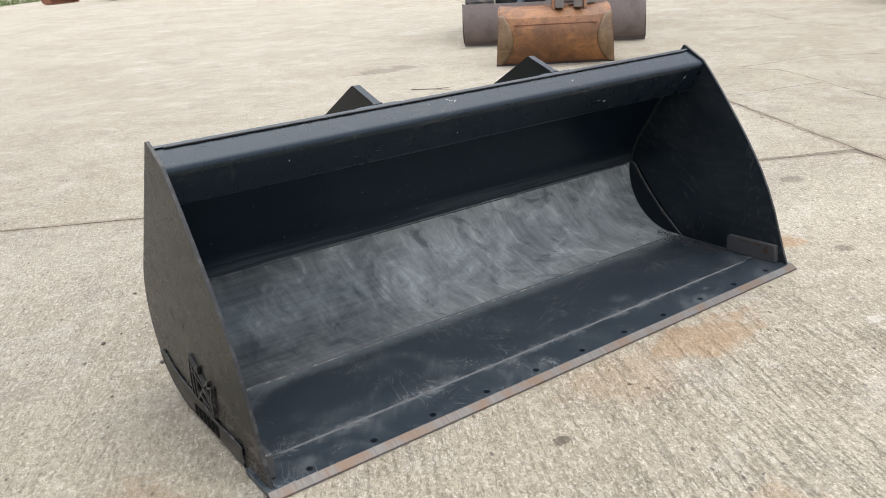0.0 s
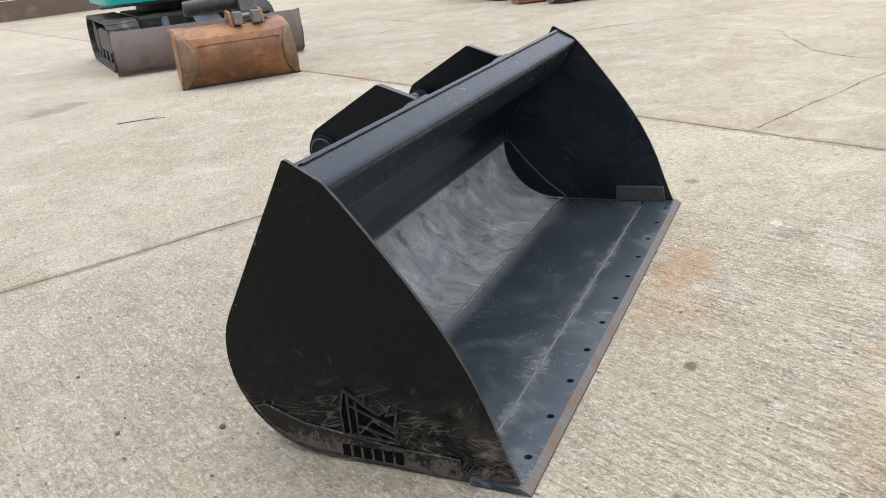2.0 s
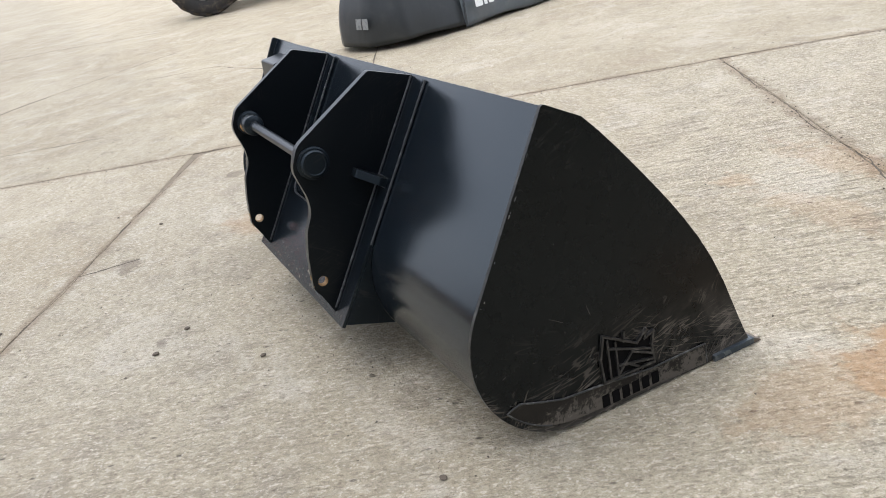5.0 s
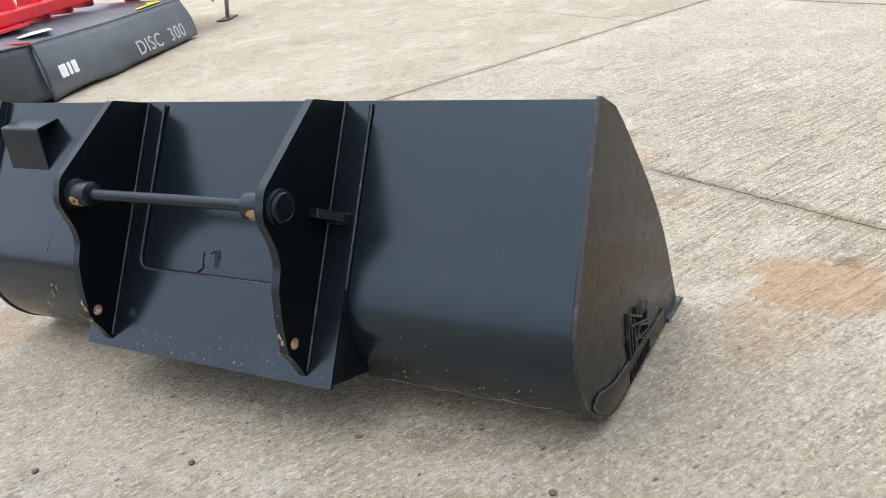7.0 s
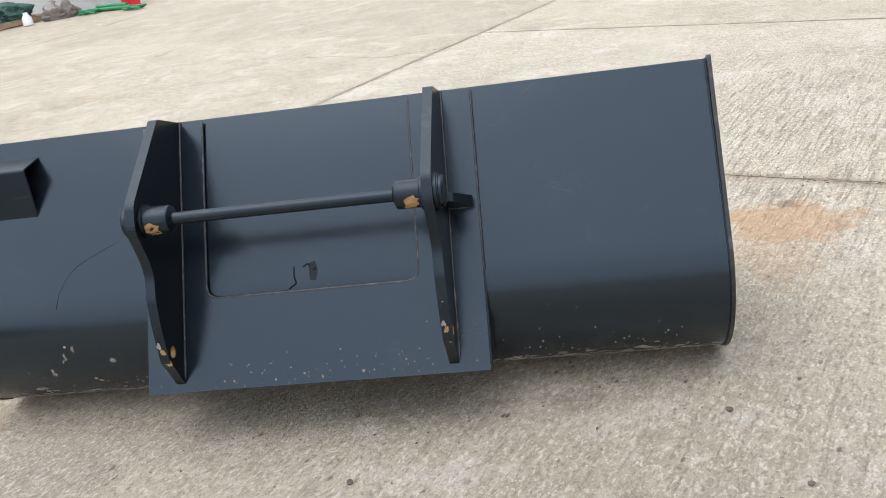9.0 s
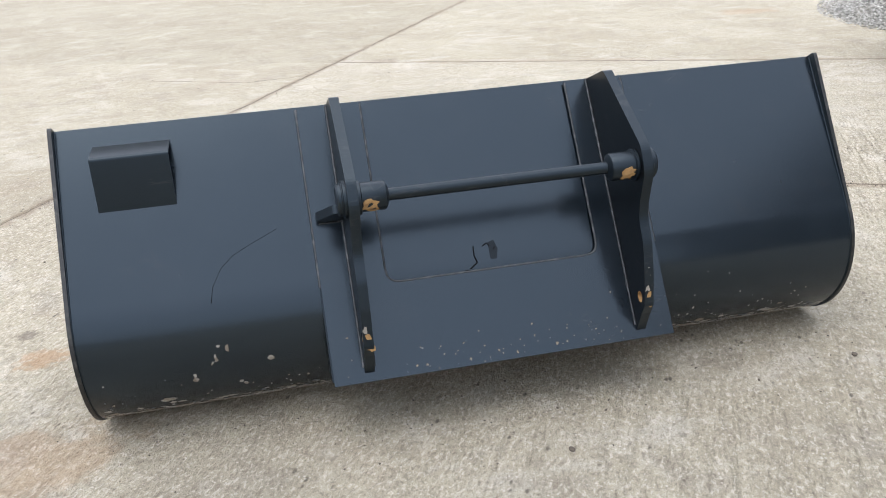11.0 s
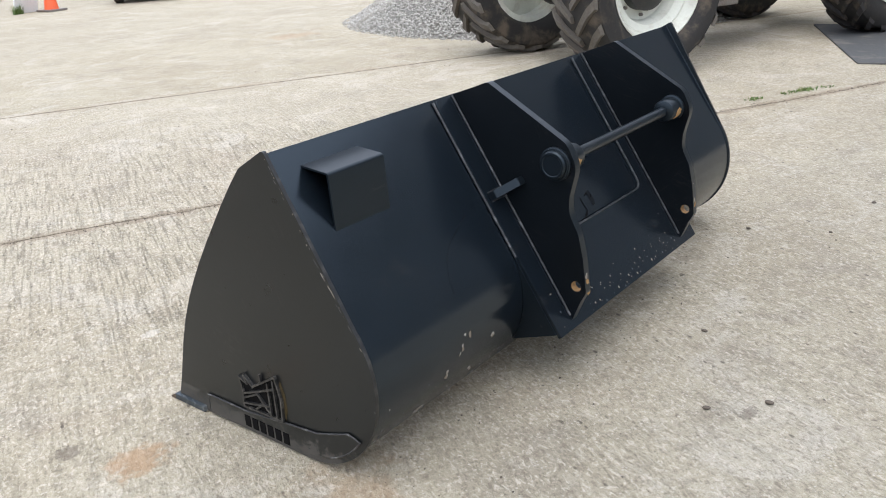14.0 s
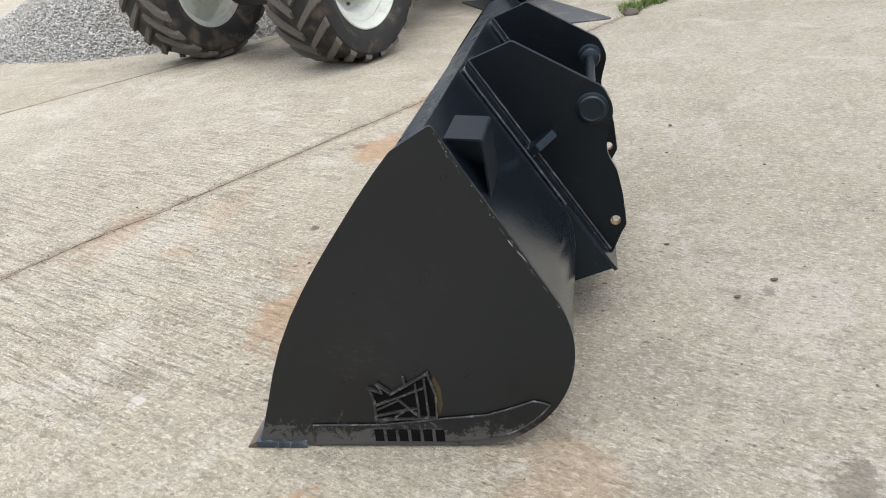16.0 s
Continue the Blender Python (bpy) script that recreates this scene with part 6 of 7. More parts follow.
    lettering("DISC", 0.225, pose(1.74, -0.10, 0.125, 76, 0, 0), FADED_PRINT, "printed_word")
    lettering("300", 0.225, pose(2.44, -0.10, 0.125, 76, 0, 0), FADED_PRINT, "printed_word")
    # maker's marks as plain blocks
    for i, (w, g) in enumerate(((0.11, 0.0), (0.045, 0.135), (0.075, 0.205))):
        x = 0.44 + g
        part("maker_block", plate(rounded([(x, 0.215), (x + w, 0.215), (x + w + 0.02, 0.335), (x + 0.02, 0.335)], 0.012, 2), 0.0, 0.003, lambda p, q, t: (p, -0.045 + 0.26 * (q - 0.2) - t, q)), WHITE, m)
    for i in range(2):
        x = 0.42 + 0.115 * i
        part("maker_block", plate([(x, 0.26), (x + 0.095, 0.26), (x + 0.095, 0.37), (x, 0.37)], 0.0, 0.004, lambda p, q, t: (-0.705 + 0.12 * (q - 0.3) - t, p, q)), WORN_PRINT, m)
    # sticker and sheet on top
    part("yellow_sticker", box(2.42, 2.95, 0.22, 0.46, 0.538, 0.541), YELLOW, m, "yellow warning sticker")
    part("paper_sheet", plate([(0.50, 0.36), (0.88, 0.24), (1.02, 0.40), (0.70, 0.56), (0.60, 0.46)], 0.610, 0.613, lambda p, q, t: (p, q, t + 0.02)), WHITE, m, "white paper sheet")
    # red frame: beam along the top, headstock and hitch beyond the far end
    part("main_beam", box(0.40, 3.9, 0.62, 0.82, 0.730, 0.86, 0.02), RED, m, "long red steel beam")
    part("beam_foot", box(0.02, 0.9, 0.50, 0.82, 0.700, 0.728, 0.006), RED, m)
    for i in range(4):
        part("bracket", plate(rounded([(0.66, 0.66), (1.08, 0.66), (1.00, 1.00), (0.76, 1.00)], 0.04, 3), 1.05 + 0.40 * i, 1.08 + 0.40 * i, yz), RED, m, bevel=0.003)
    part("headstock", box(3.35, 3.95, 0.70, 1.25, 0.62, 1.15, 0.04), RED, m)
    part("hitch_arm", plate(rounded([(3.6, 0.46), (4.74, 0.46), (4.84, 0.54), (4.80, 0.66), (4.3, 0.74), (3.6, 0.86)], 0.03, 3), 0.16, 0.34, lambda p, q, t: (p, t, q)), RED, m, bevel=0.012)
    part("hitch_arm", plate(rounded([(3.6, 0.50), (4.92, 0.50), (5.02, 0.58), (4.98, 0.72), (4.4, 0.80), (3.6, 0.90)], 0.03, 3), 0.98, 1.16, lambda p, q, t: (p, t, q)), RED, m, bevel=0.012)
    part("hitch_pin", tube([(4.72, 0.13, 0.57), (4.72, 0.40, 0.57)], 0.026, 12), STEEL, m, smooth=40)
    part("prop_leg", tube([(4.58, 0.13, 0.66), (4.57, 0.25, 0.02)], 0.030, 12), STEEL, m, "grey steel prop leg", smooth=40)
    part("prop_foot", plate(rounded([(4.36, 0.14), (4.78, 0.18), (4.78, 0.36), (4.36, 0.34)], 0.05, 3), 0.0, 0.02, lambda p, q, t: (p, q, t)), DARK, m)
    part("yellow_sleeve", tube([(4.35, 0.45, 1.02), (4.62, 0.70, 0.80)], 0.05, 12), YELLOW, m, "yellow plastic shaft guard", smooth=40)
    part("headstock_plate", plate(rounded([(0.20, 0.60), (1.20, 0.62), (1.05, 1.30), (0.45, 1.30)], 0.06, 3), 4.05, 4.10, yz), RED, m, bevel=0.008)
    part("top_link", tube([(4.1, 0.5, 0.95), (4.5, 0.30, 0.86)], 0.035, 12), STEEL, m, smooth=40)
    part("drive_shaft", tube([(3.4, 0.35, 0.45), (4.0, 0.40, 0.55)], 0.045, 12), DARK, m, smooth=40)
    for k in range(2):
        pts = [Vector((4.55, 0.42, 0.62)) + Vector((0.25 * math.sin(math.pi * i / 12) + 0.3 * i / 12, 0.1 * k + 0.2 * i / 12, -(0.30 + 0.1 * k) * math.sin(math.pi * i / 12))) for i in range(13)]
        part("hydraulic_hose", tube(pts, 0.010, 8), DARK, m, smooth=60)
    return m


build_mower()


# ---- teal digger with a rust-coloured ditching bucket ----
def build_teal():
    e = thing("excavator", pose(8.68, 9.75, 0, 0, 0, -45.6), "teal compact excavator on tracks, bucket on the ground", "excavator")
    for s in (-1, 1):
        crawler(e, s * 0.98, 0.30, 2.75, 0.70, 0.44)
    part("undercarriage", box(-0.72, 0.72, 0.75, 2.6, 0.36, 0.72, 0.06), DARK, e)
    part("slew_ring", lathe([(0.52, 0.70), (0.56, 0.74), (0.56, 0.90), (0.50, 0.95)], pose(0, 1.7, 0), 32), DARK, e, smooth=35)
    bl = [(0.10, 0.025), (0.03, 0.10), (-0.01, 0.25), (0.0, 0.42), (0.06, 0.60)]
    part("dozer_blade", sheet_x(bl, -0.022, -1.30, 1.30), BLADE, e, "worn brown steel dozer blade", smooth=30)
    part("blade_edge", sheet_x([(0.115, 0.004), (0.06, 0.075)], -0.03, -1.30, 1.30), LIP, e, "polished steel edge")
    for s in (-1, 1):
        part("blade_end", plate([(0.03, 0.06), (0.14, 0.06), (0.20, 0.60), (0.06, 0.61), (-0.02, 0.30)], s * 1.302, s * 1.288, yz), DARK, e)
        part("blade_arm", box(s * 0.42 - 0.08, s * 0.42 + 0.08, 0.10, 1.2, 0.28, 0.46, 0.02, ), SLATE, e)
    part("blade_cylinder", tube([(-0.42, 0.22, 0.48), (-0.30, 0.95, 0.66)], 0.06, 14), SLATE, e, smooth=40)
    part("cylinder_guard", plate(rounded([(-0.02, 0.10), (0.36, 0.06), (0.30, 0.95), (0.0, 0.95)], 0.02, 2), 0.0, 0.02, lambda p, q, t: (p, q, 0.50 + 0.40 * q + t)), SLATE, e, "slate grey cylinder guard", bevel=0.004)
    for k in range(2):
        pts = [(0.55 - 0.12 * k, 0.2 + 0.1 * i, 0.58 + 0.12 * math.sin(i * 0.8 + k)) for i in range(8)]
        part("hydraulic_hose", tube(pts, 0.016, 8), DARK, e, smooth=60)
    body = plate(rounded([(-1.08, 0.78), (0.42, 0.70), (0.45, 3.1), (-0.9, 3.2), (-1.12, 2.6)], [0.20, 0.05, 0.2, 0.4, 0.3], 5), 0.90, 1.42, lambda p, q, t: (p, q, t))
    part("body", body, TEAL, e, "teal body panels", bevel=0.05, segs=4)
    part("body_sill", plate(rounded([(-1.20, 0.80), (1.12, 0.70), (1.12, 3.1), (-0.9, 3.15)], 0.15, 4), 0.86, 0.898, lambda p, q, t: (p, q, t)), DARK, e, bevel=0.01)
    part("panel", box(-0.62, -0.46, 0.70, 0.74, 1.02, 1.36, 0.01), DARK, e)
    part("panel", box(0.462, 1.12, 0.66, 3.0, 0.99, 1.20, 0.04), TEAL, e)
    part("cab_lower", box(-0.10, 1.08, 0.74, 2.2, 1.21, 2.1, 0.04), GLASS, e)
    part("swing_bracket", box(0.05, 0.45, 0.25, 0.72, 0.72, 1.25, 0.05), DARK, e)
    turned = pose(-0.02, 0.05, 0, 0, 0, 7)
    for o in e.children:
        if not o.name.startswith(("dozer_blade", "blade_e")):
            o.matrix_basis = turned @ o.matrix_basis
        else:
            o.matrix_basis = pose(0.06, -0.20, 0)
    low = set(e.children)
    # arm end, link and bucket cylinder
    part("dipper_arm", plate(rounded([(-1.55, 0.90), (-1.20, 0.86), (-0.80, 1.75), (-1.25, 1.75)], [0.12, 0.1, 0.02, 0.02], 4), 0.06, 0.30, yz), DARK, e, "dark worn dipper arm", bevel=0.01)
    part("arm_pin", lathe([(0.055, 0), (0.055, 0.03), (0.03, 0.045)], axis_to((0.045, -1.42, 0.98), (-1, 0, 0)), 18), STEEL, e, smooth=35)
    part("coupler", plate(rounded([(-2.0, 0.72), (-1.45, 0.70), (-1.32, 0.96), (-1.48, 1.06), (-1.85, 0.92)], 0.05, 3), 0.02, 0.36, yz), DARK, e, bevel=0.01)
    part("tilt_cylinder", tube([(-0.62, -1.55, 0.86), (-0.58, -1.55, 0.86), (0.02, -1.55, 0.88)], [0.085, 0.095, 0.095], 18), DARK, e, smooth=40)
    part("chrome_rod", tube([(-0.45, -1.2, 0.90), (-0.62, -1.1, 1.5)], 0.022, 12), LIP, e, smooth=40)
    for k in range(3):
        pts = [Vector((0.0 + 0.06 * k, -1.30 + 0.02 * k, 1.75)).lerp(Vector((-0.25 + 0.1 * k, -1.62, 0.98)), i / 10) + Vector((-0.30 * math.sin(math.pi * i / 10), -0.18 * math.sin(math.pi * i / 10), 0)) for i in range(11)]
        part("hydraulic_hose", tube(pts, 0.016, 8), RED if k == 1 else DARK, e, smooth=60)
    for o in e.children:
        if o not in low:
            o.matrix_basis = pose(0.30, 0.06, 0)
    # ditching bucket, rolled under so that its back bulges towards the yard
    bk = pose(0.17, -2.15, 0, 0, 0, 4.5)
    END = 0.70
    xs = [-0.70, -0.66, -0.61, -0.55, -0.50, -0.46, -0.42, -0.2, 0.0, 0.2, 0.42, 0.46, 0.50, 0.55, 0.61, 0.66, 0.70]
    prof = [(0.00, 0.012), (-0.015, 0.045), (-0.055, 0.10), (-0.125, 0.19), (-0.175, 0.28), (-0.195, 0.38), (-0.175, 0.47), (-0.115, 0.555), (-0.01, 0.612), (0.16, 0.645), (0.40, 0.655)]

    def flank(x, q):
        """Corner panels: the ends draw in and back with height."""
        k = min(1.0, max(0.0, (q - 0.012) / 0.42))
        out = max(0.0, abs(x) - 0.44)
        return math.copysign(abs(x) - 0.10 * out * k, x), out * 0.80 * k

    bm = bmesh.new()
    grid = []
    for x in xs:
        grid.append([bm.verts.new((flank(x, q)[0], p + flank(x, q)[1], q)) for p, q in prof])
    for g0, g1 in zip(grid, grid[1:]):
        for k in range(len(prof) - 1):
            bm.faces.new((g0[k], g1[k], g1[k + 1], g0[k + 1]))
    bucket_shell = part("ditching_bucket", bm, BUCKET_RUST, e, "rust-orange ditching bucket", smooth=24)
    sol = bucket_shell.modifiers.new("steel", "SOLIDIFY")
    sol.thickness, sol.offset = 0.014, 1.0
    bucket_shell.matrix_basis = bk
    cheek = [(p + flank(END, q)[1], q) for p, q in prof] + [(0.40, 0.63), (0.36, 0.40), (0.22, 0.10), (0.10, 0.012)]
    for s in (-1, 1):
        part("cheek_plate", plate(cheek, -0.004, 0.016, lambda p, q, t, k=s: (k * (flank(END, q)[0] + t), p, q)), BUCKET_RUST, bucket_shell)
        # scooped corner panel, duller than the rust round it
        pm = bmesh.new()
        rows = []
        for (p0, q0), (p1, q1) in zip(prof[:8], prof[1:9]):
            for u in (0.0, 0.5):
                p, q = p0 + (p1 - p0) * u, q0 + (q1 - q0) * u
                wide = 0.19 * max(0.0, math.sin(math.pi * min(1.0, (q - 0.005) / 0.60))) ** 0.6 + 0.012
                row = []
                for c in range(5):
                    x = END - wide * c / 4
                    fx, fy = flank(x, q)
                    row.append(pm.verts.new((s * (fx + 0.003), p + fy - (0.020 if 0 < c < 4 else 0.016), q)))
                rows.append(row)
        for a, b in zip(rows, rows[1:]):
            for c in range(4):
                pm.faces.new((a[c], a[c + 1], b[c + 1], b[c]) if s > 0 else (a[c + 1], a[c], b[c], b[c + 1]))
        panel = part("corner_panel", pm, CORNER_TAN, bucket_shell, "dull tan corner panel", smooth=40)
        thick = panel.modifiers.new("steel", "SOLIDIFY")
        thick.thickness, thick.offset = 0.012, 1.0
        part("bucket_ear", plate(rounded([(-0.04, 0.57), (0.34, 0.64), (0.30, 0.82), (0.10, 0.80)], 0.05, 3), s * 0.19 + 0.16, s * 0.19 + 0.195, yz), BUCKET_RUST, bucket_shell, bevel=0.004)
        part("ear_block", box(s * 0.11 + 0.12, s * 0.11 + 0.22, -0.04, 0.10, 0.66, 0.80, 0.01), STEEL, bucket_shell)
    part("seam_strip", box(-0.50, 0.50, -0.186, -0.150, 0.487, 0.499, 0.003), BUCKET_BROWN, bucket_shell)
    part("cutting_lip", box(-0.72, 0.72, -0.03, 0.11, 0.001, 0.016, 0.003), DARK, bucket_shell)
    part("cross_tube", tube([(-0.04, 0.18, 0.73), (0.37, 0.18, 0.73)], 0.035, 14), STEEL, bucket_shell, smooth=40)


build_teal()


# ---- orange-red digger and its buckets ----
def build_red():
    e = thing("excavator", pose(15.15, 7.68, 0, 0, 0, 138.7) @ Matrix.Scale(1.25, 4), "orange-red mini excavator on rubber tracks", "excavator")
    crawler(e, -0.16, -2.0, 2.0, 0.44, 0.30)
    crawler(e, -1.24, -2.0, 2.0, 0.44, 0.30)
    part("undercarriage", box(-1.08, -0.32, -1.6, -0.35, 0.22, 0.46, 0.04), DARK, e)
    part("slew_ring", lathe([(0.40, 0.44), (0.44, 0.48), (0.44, 0.56), (0.40, 0.60)], pose(-0.7, -1.05, 0), 28), DARK, e, smooth=35)
    body = plate(rounded([(-1.38, -2.05), (-0.02, -2.05), (0.02, -1.35), (0.02, -0.62), (-1.40, -0.62)], [0.35, 0.35, 0.05, 0.06, 0.06], 5), 0.62, 1.02, lambda p, q, t: (p, q, t))
    part("body", body, ORANGE, e, "orange-red body with dark panel", bevel=0.05, segs=4)
    part("side_panel", box(0.022, 0.030, -1.25, -0.72, 0.80, 1.02, 0.003), DARK, e)
    part("deck", box(-1.35, 0.0, -1.9, -0.2, 0.56, 0.615, 0.02), DARK, e)
    part("cab_lower", box(-1.30, -0.15, -1.5, -0.5, 1.03, 1.8, 0.05), GLASS, e)
    part("front_panel", box(-1.36, -0.9, -0.45, 0.15, 0.66, 0.86, 0.05), ORANGE, e)
    part("swing_post", box(-0.85, -0.55, -0.45, 0.05, 0.50, 0.95, 0.04), DARK, e)
    part("dozer_blade", sheet_x([(0.60, 0.01), (0.54, 0.10), (0.55, 0.24), (0.60, 0.34)], 0.02, -1.44, 0.02), STEEL, e, "grey dozer blade", smooth=30)
    for x in (-1.0, -0.4):
        part("blade_arm", box(x - 0.05, x + 0.05, -0.5, 0.56, 0.14, 0.26, 0.015), STEEL, e)
    cu = bpy.data.curves.new("model_number", "FONT")
    cu.body, cu.size, cu.extrude = "U27-4", 0.17, 0.001
    tmp = bpy.data.objects.new("model_number", cu)
    scene.collection.objects.link(tmp)
    me = bpy.data.meshes.new_from_object(tmp.evaluated_get(bpy.context.evaluated_depsgraph_get()))
    bpy.data.objects.remove(tmp)
    num = new("model_number", me)
    me.materials.clear()
    me.materials.append(WHITE)
    num.parent = e
    num.matrix_basis = Matrix(((0, 0, 1, 0.036), (1, 0, 0, -1.95), (0, 1, 0, 0.82), (0, 0, 0, 1)))
    # arm down to the grading bucket
    ang = math.degrees(math.atan2(-1.19, 0.94)) - 138.7
    mid = e.matrix_world.inverted() @ Vector((14.55, 5.88, 0))
    part("dipper_arm", tube([mid + Vector((-0.10, -0.75, 1.75)), mid + Vector((0.0, -0.10, 0.62)), mid + Vector((0.0, -0.06, 0.56))], [0.13, 0.085, 0.06], 4), ORANGE, e)
    part("bucket_link", tube([mid + Vector((0.0, -0.40, 0.85)), mid + Vector((0.0, 0.10, 0.56))], 0.035, 10), DARK, e, smooth=40)
    for off in (-0.07, 0.07):
        part("coupler_plate", plate(rounded([(-0.13, 0.36), (0.13, 0.36), (0.16, 0.50), (0.06, 0.62), (-0.10, 0.60), (-0.16, 0.46)], 0.03, 3), off - 0.012, off + 0.012, lambda p, q, t: (mid.x + t, mid.y + p, q)), DARK, e, bevel=0.004)
    for p, q in ((-0.06, 0.54), (0.09, 0.52), (0.0, 0.42)):
        part("coupler_pin", tube([(mid.x - 0.11, mid.y + p, q), (mid.x + 0.11, mid.y + p, q)], 0.022, 12), STEEL, e, smooth=40)
    for k in range(2):
        pts = [(mid + Vector((-0.08 + 0.12 * k, -0.7, 1.6))).lerp(mid + Vector((-0.06 + 0.12 * k, -0.12, 0.62)), i / 8) + Vector((0.12 * math.sin(math.pi * i / 8), 0, 0)) for i in range(9)]
        part("hydraulic_hose", tube(pts, 0.014, 8), DARK, e, smooth=60)
    # grading bucket on the arm
    prof = [(0.10, 0.05), (-0.02, 0.02), (-0.16, 0.06), (-0.25, 0.17), (-0.25, 0.30), (-0.15, 0.42), (0.02, 0.47), (0.2, 0.46)]
    shell = part("grading_bucket", sheet_x(prof, -0.014, -0.68, 0.68), GREY_BUCKET, e, "chalky grey grading bucket", smooth=30)
    shell.matrix_basis = Matrix.Translation(mid) @ pose(0, 0, 0, 0, 0, ang) @ Matrix.Diagonal((0.72, 0.84, 0.84, 1.0))
    chk = rounded([(0.14, 0.03), (-0.02, 0.0), (-0.17, 0.045), (-0.27, 0.16), (-0.27, 0.31), (-0.16, 0.44), (0.02, 0.49), (0.24, 0.48)], 0.03, 3)
    for s in (-1, 1):
        part("cheek_plate", plate(chk, s * 0.68, s * 0.70, yz), GREY_BUCKET, shell, bevel=0.003)
    part("lip_strip", box(-0.68, 0.68, 0.08, 0.16, 0.03, 0.055, 0.004), STEEL, shell)
    part("top_strip", box(-0.68, 0.68, -0.16, -0.145, 0.425, 0.440, 0.003), STEEL, shell)

    # loose digging bucket, mouth towards the yard
    b = thing("digging_bucket", pose(14.62, 6.77, 0, 0, 0, -53) @ Matrix.Scale(1.15, 4), "loose rust-brown digging bucket with open mouth", "bucket")
    prof = [(-0.10, 0.02), (0.22, 0.012), (0.40, 0.10), (0.47, 0.26), (0.42, 0.42), (0.30, 0.50), (0.14, 0.52)]
    part("shell", sheet_x(prof, 0.014, -0.32, 0.32), BUCKET_BROWN, b, smooth=30)
    side = rounded([(-0.10, 0.012), (0.22, 0.002), (0.41, 0.09), (0.49, 0.26), (0.43, 0.43), (0.30, 0.52), (0.12, 0.54), (0.02, 0.28)], 0.02, 2)
    for s in (-1, 1):
        part("cheek_plate", plate(side, s * 0.32, s * 0.34, yz), BUCKET_BROWN, b, bevel=0.003)
        part("bucket_ear", plate(rounded([(0.14, 0.53), (0.42, 0.46), (0.40, 0.74), (0.24, 0.76)], 0.05, 3), s * 0.12 - 0.015, s * 0.12 + 0.015, yz), STEEL, b, bevel=0.004)
    part("cross_pin", tube([(-0.14, 0.32, 0.68), (0.14, 0.32, 0.68)], 0.025, 12), STEEL, b, smooth=40)


build_red()

# ---- far edges of the yard ----
def ribbed_wall(length, height, rib, depth, thick):
    """Upright cladding along x with trapezium ribs; thick behind it."""
    line = []
    n = int(length / rib)
    for i in range(n):
        x = i * rib
        line += [(x, 0), (x + rib * 0.55, 0), (x + rib * 0.65, -depth), (x + rib * 0.9, -depth)]
    line.append((n * rib, 0))
    return plate(line + [(n * rib, thick), (0, thick)], 0.0, height, lambda p, q, t: (p, q, t))


def build_far_tractor(x, y, rz, body, label, rim, R=0.72):
    t = thing("tractor", pose(x, y, 0, 0, 0, rz), label, "tractor", "parked tractors")
    farm_wheel(t, 0.95, 0, R, 0.50, R * 0.58, 1, rim, RUBBER, 18)
    farm_wheel(t, -0.95, 0, R, 0.50, R * 0.58, -1, rim, RUBBER, 18)
    farm_wheel(t, 0.90, 2.6, R * 0.80, 0.40, R * 0.45, 1, rim, RUBBER, 18)
    farm_wheel(t, -0.90, 2.6, R * 0.80, 0.40, R * 0.45, -1, rim, RUBBER, 18)
    part("chassis", box(-0.3, 0.3, -0.3, 3.2, 0.5, 1.0, 0.05), DARK, t)
    part("bonnet", box(-0.42, 0.42, 0.9, 3.3, 1.0, 1.5, 0.10), body, t)
    part("front_axle", box(-0.8, 0.8, 2.5, 2.7, 0.45, 0.62, 0.03), DARK, t)
    part("side_tank", box(0.3, 0.75, 0.7, 1.7, 0.5, 1.0, 0.06), DARK, t)
    for s in (-1, 1):
        arcs = [((R + 0.12) * math.cos(radians(a)), R + (R + 0.12) * math.sin(radians(a))) for a in range(20, 165, 12)]
        part("mudguard", sheet_x(arcs, 0.02, s * 0.70, s * 1.18), body, t, smooth=30)
    return t


build_far_tractor(26.0, 16.3, -131, RED, "red tractor parked at the yard's far side", DARK, 0.82)
build_far_tractor(16.48, -1.9, -22, RED, "red tractor with grey rims parked behind the mower", STEEL_RIM, 0.92)
build_far_tractor(11.2, 37.7, -146, BLUE, "blue tractor with pale rims at the far fence", RIM, 0.62)


